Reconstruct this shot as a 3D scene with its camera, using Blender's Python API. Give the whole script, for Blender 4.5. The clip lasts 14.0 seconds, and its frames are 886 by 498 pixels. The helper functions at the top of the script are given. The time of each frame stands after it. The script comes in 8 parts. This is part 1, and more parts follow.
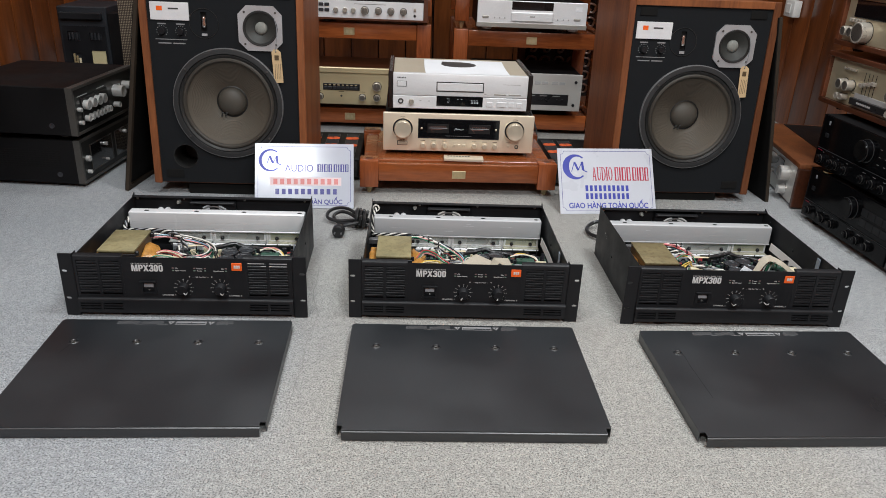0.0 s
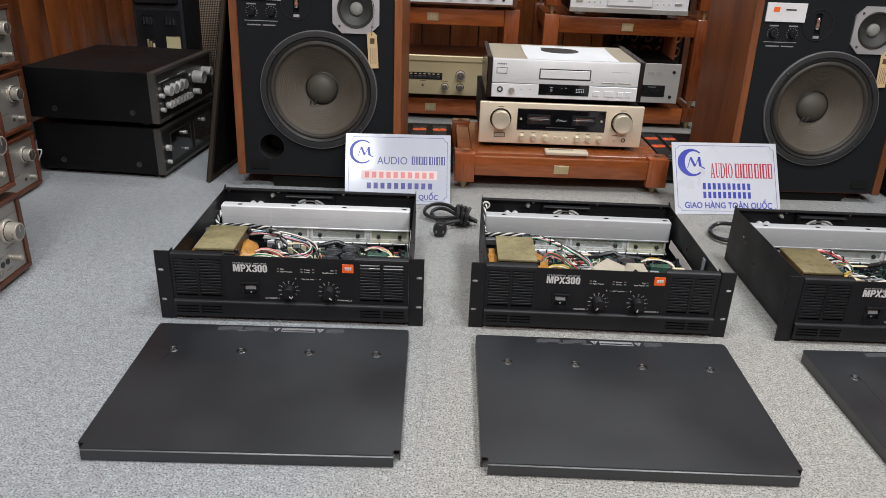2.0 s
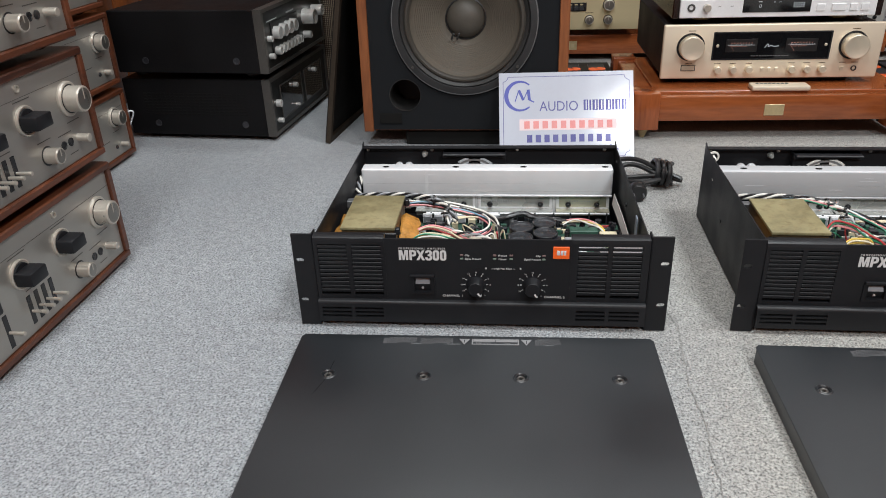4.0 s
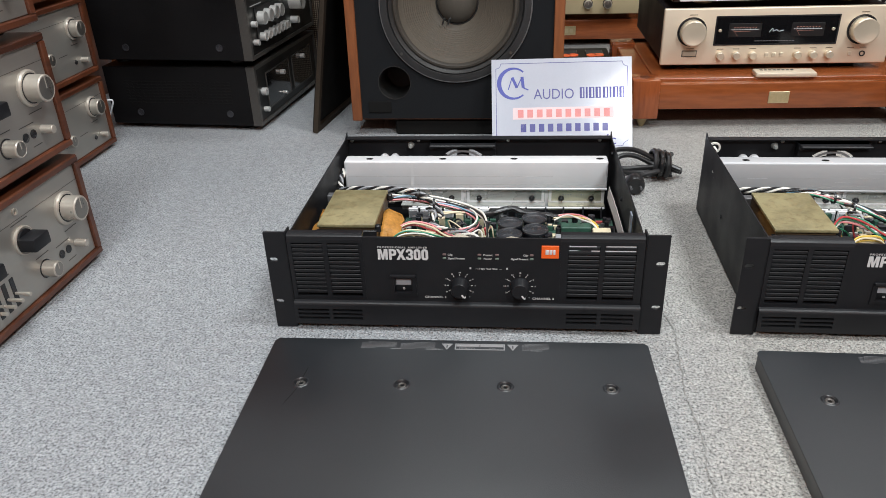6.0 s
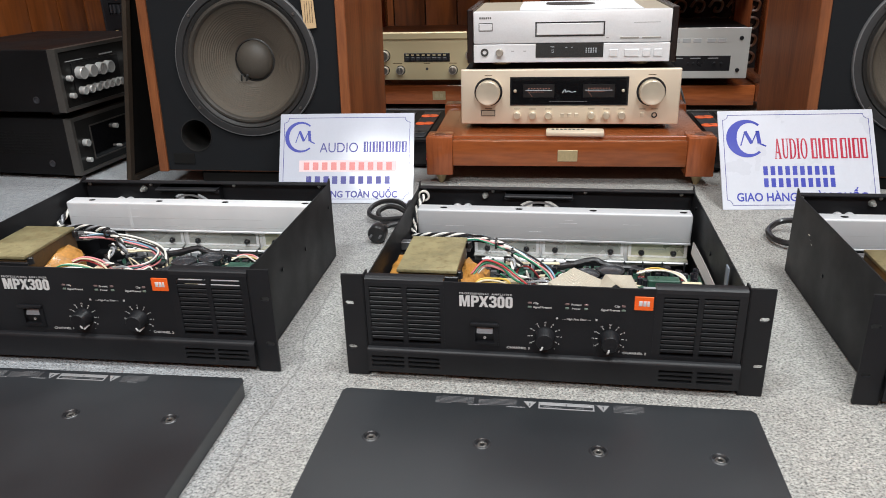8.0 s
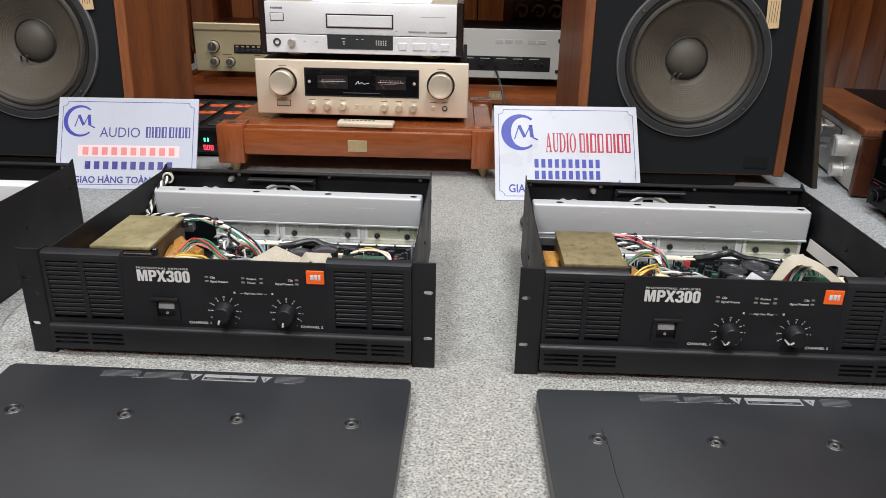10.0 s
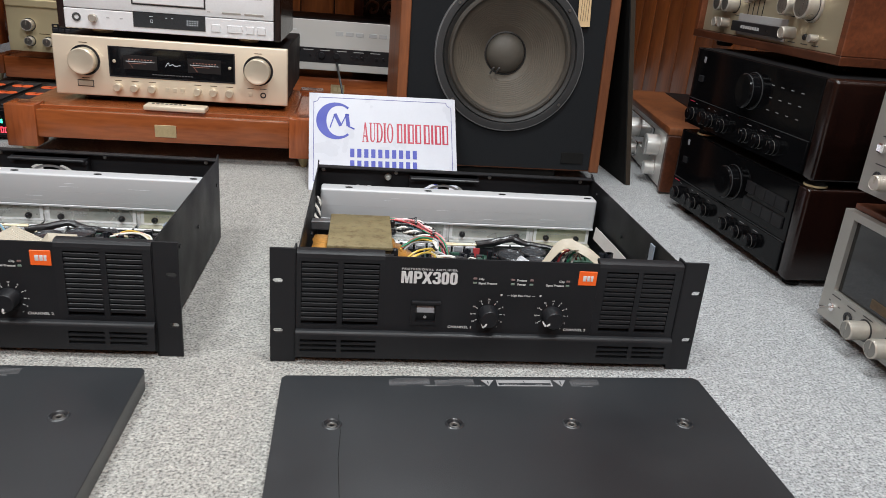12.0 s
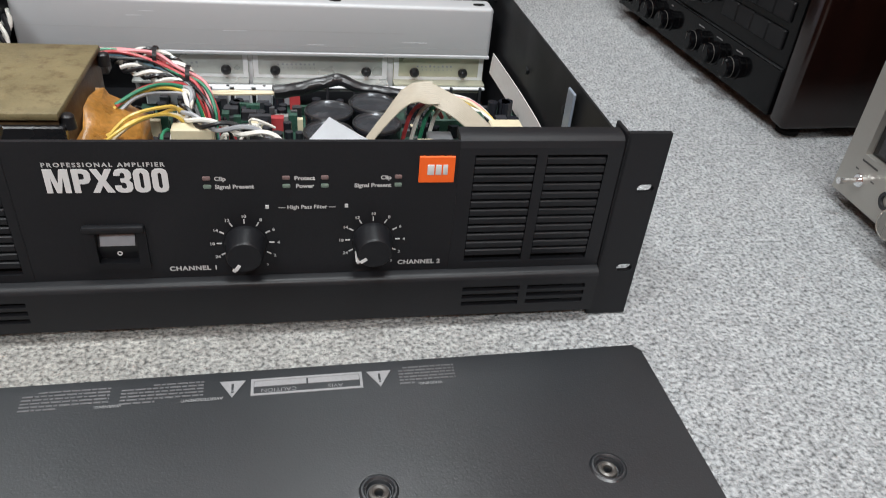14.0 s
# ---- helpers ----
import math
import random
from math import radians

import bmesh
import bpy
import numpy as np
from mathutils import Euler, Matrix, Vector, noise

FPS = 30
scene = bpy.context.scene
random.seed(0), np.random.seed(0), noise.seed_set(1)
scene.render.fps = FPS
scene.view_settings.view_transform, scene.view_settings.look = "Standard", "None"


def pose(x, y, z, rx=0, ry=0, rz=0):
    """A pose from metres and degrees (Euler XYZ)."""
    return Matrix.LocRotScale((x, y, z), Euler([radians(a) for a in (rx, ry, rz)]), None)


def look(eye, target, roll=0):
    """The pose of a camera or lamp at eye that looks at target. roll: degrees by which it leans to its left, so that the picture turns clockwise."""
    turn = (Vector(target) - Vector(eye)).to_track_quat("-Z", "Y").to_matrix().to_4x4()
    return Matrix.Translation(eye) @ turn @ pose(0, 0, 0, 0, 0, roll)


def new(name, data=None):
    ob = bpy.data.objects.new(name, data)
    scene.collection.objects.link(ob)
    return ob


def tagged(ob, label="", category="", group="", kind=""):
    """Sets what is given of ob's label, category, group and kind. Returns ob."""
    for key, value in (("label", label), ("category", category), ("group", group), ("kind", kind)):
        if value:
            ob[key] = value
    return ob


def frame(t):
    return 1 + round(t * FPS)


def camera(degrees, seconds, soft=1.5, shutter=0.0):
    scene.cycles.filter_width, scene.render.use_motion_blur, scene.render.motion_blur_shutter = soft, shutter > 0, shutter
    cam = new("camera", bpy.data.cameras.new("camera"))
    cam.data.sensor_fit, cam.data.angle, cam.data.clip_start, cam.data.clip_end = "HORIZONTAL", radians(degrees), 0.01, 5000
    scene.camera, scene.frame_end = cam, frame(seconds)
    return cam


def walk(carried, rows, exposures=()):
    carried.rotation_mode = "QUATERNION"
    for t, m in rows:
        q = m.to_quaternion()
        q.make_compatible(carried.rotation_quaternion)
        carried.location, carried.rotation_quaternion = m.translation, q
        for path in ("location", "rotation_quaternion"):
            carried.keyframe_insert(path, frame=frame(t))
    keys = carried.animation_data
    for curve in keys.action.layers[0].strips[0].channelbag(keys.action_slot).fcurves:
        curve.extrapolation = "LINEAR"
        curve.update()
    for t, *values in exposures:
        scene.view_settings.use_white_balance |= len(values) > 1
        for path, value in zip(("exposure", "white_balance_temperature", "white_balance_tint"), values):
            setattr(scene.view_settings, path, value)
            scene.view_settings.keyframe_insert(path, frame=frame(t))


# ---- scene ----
cam = camera(61.8, 14.0, 0.4, 0.1)
PATH = [
    (0, (-0.1096, -1.3941, 0.7709), (-0.0314, 0.4387, -0.0259), 2.47),
    (0.5, (-0.1128, -1.3876, 0.7638), (-0.0378, 0.4374, -0.0510), 2.65),
    (1, (-0.1432, -1.3582, 0.7460), (-0.0938, 0.4536, -0.0995), 2.85),
    (1.5, (-0.2155, -1.2995, 0.7234), (-0.2031, 0.5133, -0.1213), 2.7),
    (2, (-0.2852, -1.2359, 0.7091), (-0.3041, 0.5921, -0.1020), 2.22),
    (2.5, (-0.3299, -1.1249, 0.7178), (-0.4369, 0.7148, -0.0593), 0.52),
    (3, (-0.4178, -0.9381, 0.6689), (-0.5854, 0.8944, -0.1147), -0.83),
    (3.5, (-0.4895, -0.8627, 0.6046), (-0.6861, 0.9517, -0.2136), -1.48),
    (4, (-0.5185, -0.8668, 0.5552), (-0.7383, 0.9050, -0.3463), -2.06),
    (4.2, (-0.5241, -0.8734, 0.5397), (-0.7559, 0.8792, -0.3956), -2.34),
    (6.3, (-0.4833, -0.8022, 0.5427), (-0.7102, 0.9532, -0.3885), -2.24),
    (6.5, (-0.4321, -0.8046, 0.5480), (-0.6578, 0.9645, -0.3571), -1.95),
    (7, (-0.2738, -0.8146, 0.5250), (-0.5055, 0.9875, -0.3109), -1.91),
    (7.5, (-0.1247, -0.8031, 0.5026), (-0.4004, 1.0127, -0.2891), -1.95),
    (8, (0.0068, -0.7675, 0.4872), (-0.2970, 1.0610, -0.2641), -1.71),
    (8.2, (0.0641, -0.7539, 0.4820), (-0.2407, 1.0804, -0.2543), -1.56),
    (10.3, (0.3094, -0.7721, 0.4536), (0.2794, 1.0849, -0.2884), 2.19),
    (10.5, (0.3262, -0.7756, 0.4473), (0.3345, 1.0784, -0.3028), 2.96),
    (11, (0.3546, -0.7802, 0.4374), (0.4491, 1.0680, -0.3209), 4.65),
    (11.5, (0.3868, -0.8017, 0.4447), (0.5485, 1.0490, -0.2959), 4.87),
    (12, (0.4393, -0.7429, 0.4262), (0.6489, 1.1153, -0.2832), 4.77),
    (12.5, (0.5193, -0.5819, 0.3638), (0.7594, 1.2694, -0.3540), 4.7),
    (13, (0.5779, -0.4662, 0.3316), (0.8240, 1.3739, -0.4125), 4.98),
    (13.5, (0.6092, -0.4159, 0.3248), (0.8866, 1.3970, -0.4728), 5.38),
    (14, (0.6214, -0.3650, 0.3161), (0.9525, 1.2490, -0.8177), 5.55),
]
walk(cam, [(t, look(eye, target, roll)) for t, eye, target, roll in PATH], [(0, -0.08), (1.5, -0.05), (2.5, 0.02), (3.5, 0.06), (4.2, 0.1), (6.3, 0.2), (7.2, 0.22), (8.1, 0.26), (10.3, 0.25), (11.5, 0.23), (12.5, 0.19), (14, 0.18)])

# ---- world and lamps ----
world = bpy.data.worlds.new("room_air")
scene.world = world
world.use_nodes = True
world.node_tree.nodes["Background"].inputs[0].default_value = (0.8, 0.9, 1.0, 1)
world.node_tree.nodes["Background"].inputs[1].default_value = 0.02
# ceiling lamps out of view: first from the sign's glare, the rest added
LAMPS = [(-0.75, -2.75, 41), (0.95, -2.75, 77), (-0.8, -0.85, 36), (0.85, -0.2, 43), (-0.7, 1.25, 15), (0.85, 1.5, 9)]
CEIL = 2.75


# ---- materials ----
def principled(name):
    m = bpy.data.materials.new(name)
    m.use_nodes = True
    nt = m.node_tree
    return m, nt, nt.nodes["Principled BSDF"]


def link(nt, a, b):
    nt.links.new(a, b)


def node(nt, kind, **sets):
    n = nt.nodes.new(kind)
    for k, v in sets.items():
        n.inputs[k.replace("_", " ")].default_value = v
    return n


def coords(nt, stretch=(1, 1, 1), randomize=False):
    tc = nt.nodes.new("ShaderNodeTexCoord")
    mp = nt.nodes.new("ShaderNodeMapping")
    mp.inputs["Scale"].default_value = stretch
    link(nt, tc.outputs["Object"], mp.inputs["Vector"])
    if randomize:
        oi = nt.nodes.new("ShaderNodeObjectInfo")
        mul = nt.nodes.new("ShaderNodeVectorMath")
        mul.operation = "SCALE"
        mul.inputs[0].default_value = (7.3, 3.1, 5.7)
        link(nt, oi.outputs["Random"], mul.inputs["Scale"])
        link(nt, mul.outputs[0], mp.inputs["Location"])
    return mp.outputs["Vector"]


def ramp(nt, fac, stops):
    r = nt.nodes.new("ShaderNodeValToRGB")
    el = r.color_ramp.elements
    while len(el) < len(stops):
        el.new(0.5)
    for e, (p, c) in zip(el, stops):
        e.position = p
        e.color = (*c, 1)
    link(nt, fac, r.inputs["Fac"])
    return r.outputs["Color"]


def tint(c, f):
    return tuple(min(1.0, max(0.0, v * f)) for v in c)


def plain(name, color, rough=0.5, metal=0.0, var=0.12, scale=14, grain=260, bump=0.15, dist=0.0004, coat=0.0, rvar=0.1, stretch=(1, 1, 1), spec=0.5):
    """A surface with blotches, fine grain, a little relief and uneven gloss."""
    m, nt, b = principled(name)
    v = coords(nt, stretch, True)
    big = node(nt, "ShaderNodeTexNoise", Scale=scale, Detail=4.0)
    fine = node(nt, "ShaderNodeTexNoise", Scale=grain, Detail=3.0)
    link(nt, v, big.inputs["Vector"])
    link(nt, v, fine.inputs["Vector"])
    mix = nt.nodes.new("ShaderNodeMath")
    mix.operation = "MULTIPLY_ADD"
    mix.inputs[1].default_value = 0.45
    link(nt, fine.outputs["Fac"], mix.inputs[0])
    half = nt.nodes.new("ShaderNodeMath")
    half.operation = "MULTIPLY"
    half.inputs[1].default_value = 0.55
    link(nt, big.outputs["Fac"], half.inputs[0])
    link(nt, half.outputs[0], mix.inputs[2])
    link(nt, ramp(nt, mix.outputs[0], [(0.3, tint(color, 1 - var)), (0.7, tint(color, 1 + var))]), b.inputs["Base Color"])
    rr = nt.nodes.new("ShaderNodeMapRange")
    rr.inputs["From Min"].default_value, rr.inputs["From Max"].default_value = 0.3, 0.7
    rr.inputs["To Min"].default_value, rr.inputs["To Max"].default_value = max(0.02, rough - rvar), min(1, rough + rvar)
    link(nt, big.outputs["Fac"], rr.inputs["Value"])
    link(nt, rr.outputs[0], b.inputs["Roughness"])
    b.inputs["Metallic"].default_value = metal
    b.inputs["Coat Weight"].default_value = coat
    b.inputs["Coat Roughness"].default_value = 0.08
    b.inputs["Specular IOR Level"].default_value = spec
    if bump:
        bp = node(nt, "ShaderNodeBump", Strength=bump, Distance=dist)
        link(nt, fine.outputs["Fac"], bp.inputs["Height"])
        link(nt, bp.outputs["Normal"], b.inputs["Normal"])
    return m


def stained(name, color, rust, rough):
    """Old varnish: a mottled coat with rust freckles and worn patches."""
    m, nt, b = principled(name)
    v = coords(nt, (1, 1, 1), True)
    big = node(nt, "ShaderNodeTexNoise", Scale=24.0, Detail=6.0, Roughness=0.65)
    spot = node(nt, "ShaderNodeTexNoise", Scale=95.0, Detail=6.0, Roughness=0.7)
    fine = node(nt, "ShaderNodeTexNoise", Scale=420.0, Detail=3.0)
    for n in (big, spot, fine):
        link(nt, v, n.inputs["Vector"])
    coat = ramp(nt, big.outputs["Fac"], [(0.32, tint(color, 0.66)), (0.5, color), (0.68, tint(color, 1.22))])
    mask = ramp(nt, spot.outputs["Fac"], [(0.5, (0, 0, 0)), (0.68, (0.7, 0.7, 0.7))])
    mx = nt.nodes.new("ShaderNodeMixRGB")
    link(nt, mask, mx.inputs[0])
    link(nt, coat, mx.inputs[1])
    mx.inputs[2].default_value = (*rust, 1)
    link(nt, mx.outputs[0], b.inputs["Base Color"])
    mr = nt.nodes.new("ShaderNodeMapRange")
    mr.inputs["To Min"].default_value, mr.inputs["To Max"].default_value = rough - 0.12, rough + 0.2
    link(nt, big.outputs["Fac"], mr.inputs["Value"])
    link(nt, mr.outputs[0], b.inputs["Roughness"])
    bp = node(nt, "ShaderNodeBump", Strength=0.4, Distance=0.0006)
    link(nt, fine.outputs["Fac"], bp.inputs["Height"])
    link(nt, bp.outputs["Normal"], b.inputs["Normal"])
    return m


def wood(name, dark, light, axis="x", rough=0.4, coat=0.2, scale=1.0):
    """Streaked grain along one axis, with slow bands of colour and fine pores."""
    m, nt, b = principled(name)
    k = {"x": (0.12, 1, 1), "y": (1, 0.12, 1), "z": (1, 1, 0.12)}[axis]
    v = coords(nt, k, True)
    band = node(nt, "ShaderNodeTexNoise", Scale=9 * scale, Detail=3.0, Distortion=1.2)
    pore = node(nt, "ShaderNodeTexNoise", Scale=150 * scale, Detail=5.0, Distortion=0.3)
    link(nt, v, band.inputs["Vector"])
    link(nt, v, pore.inputs["Vector"])
    add = nt.nodes.new("ShaderNodeMath")
    add.operation = "MULTIPLY_ADD"
    add.inputs[1].default_value = 0.4
    mul = nt.nodes.new("ShaderNodeMath")
    mul.operation = "MULTIPLY"
    mul.inputs[1].default_value = 0.6
    link(nt, pore.outputs["Fac"], add.inputs[0])
    link(nt, band.outputs["Fac"], mul.inputs[0])
    link(nt, mul.outputs[0], add.inputs[2])
    mid = tuple((p + q) / 2 for p, q in zip(dark, light))
    col = ramp(nt, add.outputs[0], [(0.33, dark), (0.5, mid), (0.68, light)])
    oi = nt.nodes.new("ShaderNodeObjectInfo")
    hs = nt.nodes.new("ShaderNodeHueSaturation")
    mr = nt.nodes.new("ShaderNodeMapRange")
    mr.inputs["To Min"].default_value, mr.inputs["To Max"].default_value = 0.75, 1.2
    link(nt, oi.outputs["Random"], mr.inputs["Value"])
    link(nt, mr.outputs[0], hs.inputs["Value"])
    link(nt, col, hs.inputs["Color"])
    link(nt, hs.outputs["Color"], b.inputs["Base Color"])
    b.inputs["Roughness"].default_value = rough
    b.inputs["Coat Weight"].default_value = coat
    b.inputs["Coat Roughness"].default_value = 0.15
    bp = node(nt, "ShaderNodeBump", Strength=0.12, Distance=0.0006)
    link(nt, pore.outputs["Fac"], bp.inputs["Height"])
    link(nt, bp.outputs["Normal"], b.inputs["Normal"])
    return m


def brushed(name, color, rough=0.32, axis="x", metal=1.0):
    """Metal with fine brush lines along one axis."""
    m, nt, b = principled(name)
    k = {"x": (0.02, 1, 1), "y": (1, 0.02, 1), "z": (1, 1, 0.02)}[axis]
    v = coords(nt, k, True)
    n = node(nt, "ShaderNodeTexNoise", Scale=900.0, Detail=2.0)
    big = node(nt, "ShaderNodeTexNoise", Scale=6.0, Detail=3.0)
    link(nt, v, n.inputs["Vector"])
    link(nt, v, big.inputs["Vector"])
    link(nt, ramp(nt, big.outputs["Fac"], [(0.3, tint(color, 0.84)), (0.7, tint(color, 1.1))]), b.inputs["Base Color"])
    mr = nt.nodes.new("ShaderNodeMapRange")
    mr.inputs["To Min"].default_value, mr.inputs["To Max"].default_value = rough - 0.1, rough + 0.12
    link(nt, n.outputs["Fac"], mr.inputs["Value"])
    link(nt, mr.outputs[0], b.inputs["Roughness"])
    b.inputs["Metallic"].default_value = metal
    bp = node(nt, "ShaderNodeBump", Strength=0.08, Distance=0.0002)
    link(nt, n.outputs["Fac"], bp.inputs["Height"])
    link(nt, bp.outputs["Normal"], b.inputs["Normal"])
    return m


def carpet_material():
    m, nt, b = principled("grey_loop_carpet")
    v = coords(nt)
    tuft = node(nt, "ShaderNodeTexVoronoi", Scale=330.0)
    fleck = node(nt, "ShaderNodeTexNoise", Scale=340.0, Detail=3.0, Roughness=0.6)
    mid = node(nt, "ShaderNodeTexNoise", Scale=85.0, Detail=5.0, Distortion=0.5, Roughness=0.65)
    big = node(nt, "ShaderNodeTexNoise", Scale=2.2, Detail=4.0)
    for n in (tuft, fleck, mid, big):
        link(nt, v, n.inputs["Vector"])
    a = ramp(nt, fleck.outputs["Fac"], [(0.35, (0.2, 0.202, 0.205)), (0.46, (0.5, 0.502, 0.505)), (0.62, (0.73, 0.733, 0.737))])
    c = ramp(nt, mid.outputs["Fac"], [(0.36, (0.74, 0.74, 0.745)), (0.62, (1.0, 1.0, 1.0))])
    d = ramp(nt, big.outputs["Fac"], [(0.3, (0.79, 0.8, 0.81)), (0.7, (0.92, 0.92, 0.92))])
    e = ramp(nt, tuft.outputs["Distance"], [(0.0, (1, 1, 1)), (0.9, (0.76, 0.76, 0.76))])
    # warmer tint down the middle, cooler at both sides, darker to the west
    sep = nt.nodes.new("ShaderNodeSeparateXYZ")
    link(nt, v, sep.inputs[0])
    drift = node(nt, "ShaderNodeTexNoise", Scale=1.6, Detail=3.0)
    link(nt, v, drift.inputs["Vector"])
    tint_x = nt.nodes.new("ShaderNodeMath")
    tint_x.operation = "MULTIPLY_ADD"
    tint_x.inputs[1].default_value = 0.7
    link(nt, drift.outputs["Fac"], tint_x.inputs[0])
    link(nt, sep.outputs["X"], tint_x.inputs[2])
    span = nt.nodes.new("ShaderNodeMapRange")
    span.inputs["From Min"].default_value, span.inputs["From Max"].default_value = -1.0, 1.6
    link(nt, tint_x.outputs[0], span.inputs["Value"])
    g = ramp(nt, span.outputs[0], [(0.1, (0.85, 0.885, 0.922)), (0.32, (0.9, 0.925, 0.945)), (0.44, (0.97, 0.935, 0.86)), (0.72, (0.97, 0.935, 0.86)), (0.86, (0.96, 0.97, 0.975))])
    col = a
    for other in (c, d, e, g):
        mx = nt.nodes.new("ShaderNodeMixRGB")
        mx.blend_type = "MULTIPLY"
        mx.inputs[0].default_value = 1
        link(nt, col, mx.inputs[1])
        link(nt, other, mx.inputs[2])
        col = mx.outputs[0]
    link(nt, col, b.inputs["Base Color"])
    b.inputs["Roughness"].default_value = 0.95
    b.inputs["Specular IOR Level"].default_value = 0.15
    b.inputs["Sheen Weight"].default_value = 0.15
    bp = node(nt, "ShaderNodeBump", Strength=0.6, Distance=0.003)
    bp.invert = True
    link(nt, tuft.outputs["Distance"], bp.inputs["Height"])
    bp2 = node(nt, "ShaderNodeBump", Strength=0.6, Distance=0.004)
    link(nt, fleck.outputs["Fac"], bp2.inputs["Height"])
    link(nt, bp.outputs["Normal"], bp2.inputs["Normal"])
    link(nt, bp2.outputs["Normal"], b.inputs["Normal"])
    return m


def fabric_material():
    m, nt, b = principled("woven_grille_cloth")
    v = coords(nt)
    w = nt.nodes.new("ShaderNodeTexWave")
    w.wave_type, w.bands_direction = "BANDS", "Z"
    w.inputs["Scale"].default_value = 60
    w.inputs["Distortion"].default_value = 0
    w2 = nt.nodes.new("ShaderNodeTexWave")
    w2.wave_type, w2.bands_direction = "BANDS", "X"
    w2.inputs["Scale"].default_value = 60
    for n in (w, w2):
        link(nt, v, n.inputs["Vector"])
    mu = nt.nodes.new("ShaderNodeMath")
    mu.operation = "MULTIPLY"
    link(nt, w.outputs["Fac"], mu.inputs[0])
    link(nt, w2.outputs["Fac"], mu.inputs[1])
    link(nt, ramp(nt, mu.outputs[0], [(0.2, (0.03, 0.018, 0.012)), (0.5, (0.24, 0.195, 0.14))]), b.inputs["Base Color"])
    b.inputs["Roughness"].default_value = 0.9
    return m


def glow(name, color, strength):
    m, nt, b = principled(name)
    b.inputs["Base Color"].default_value = (*tint(color, 0.2), 1)
    b.inputs["Emission Color"].default_value = (*color, 1)
    b.inputs["Emission Strength"].default_value = strength
    return m


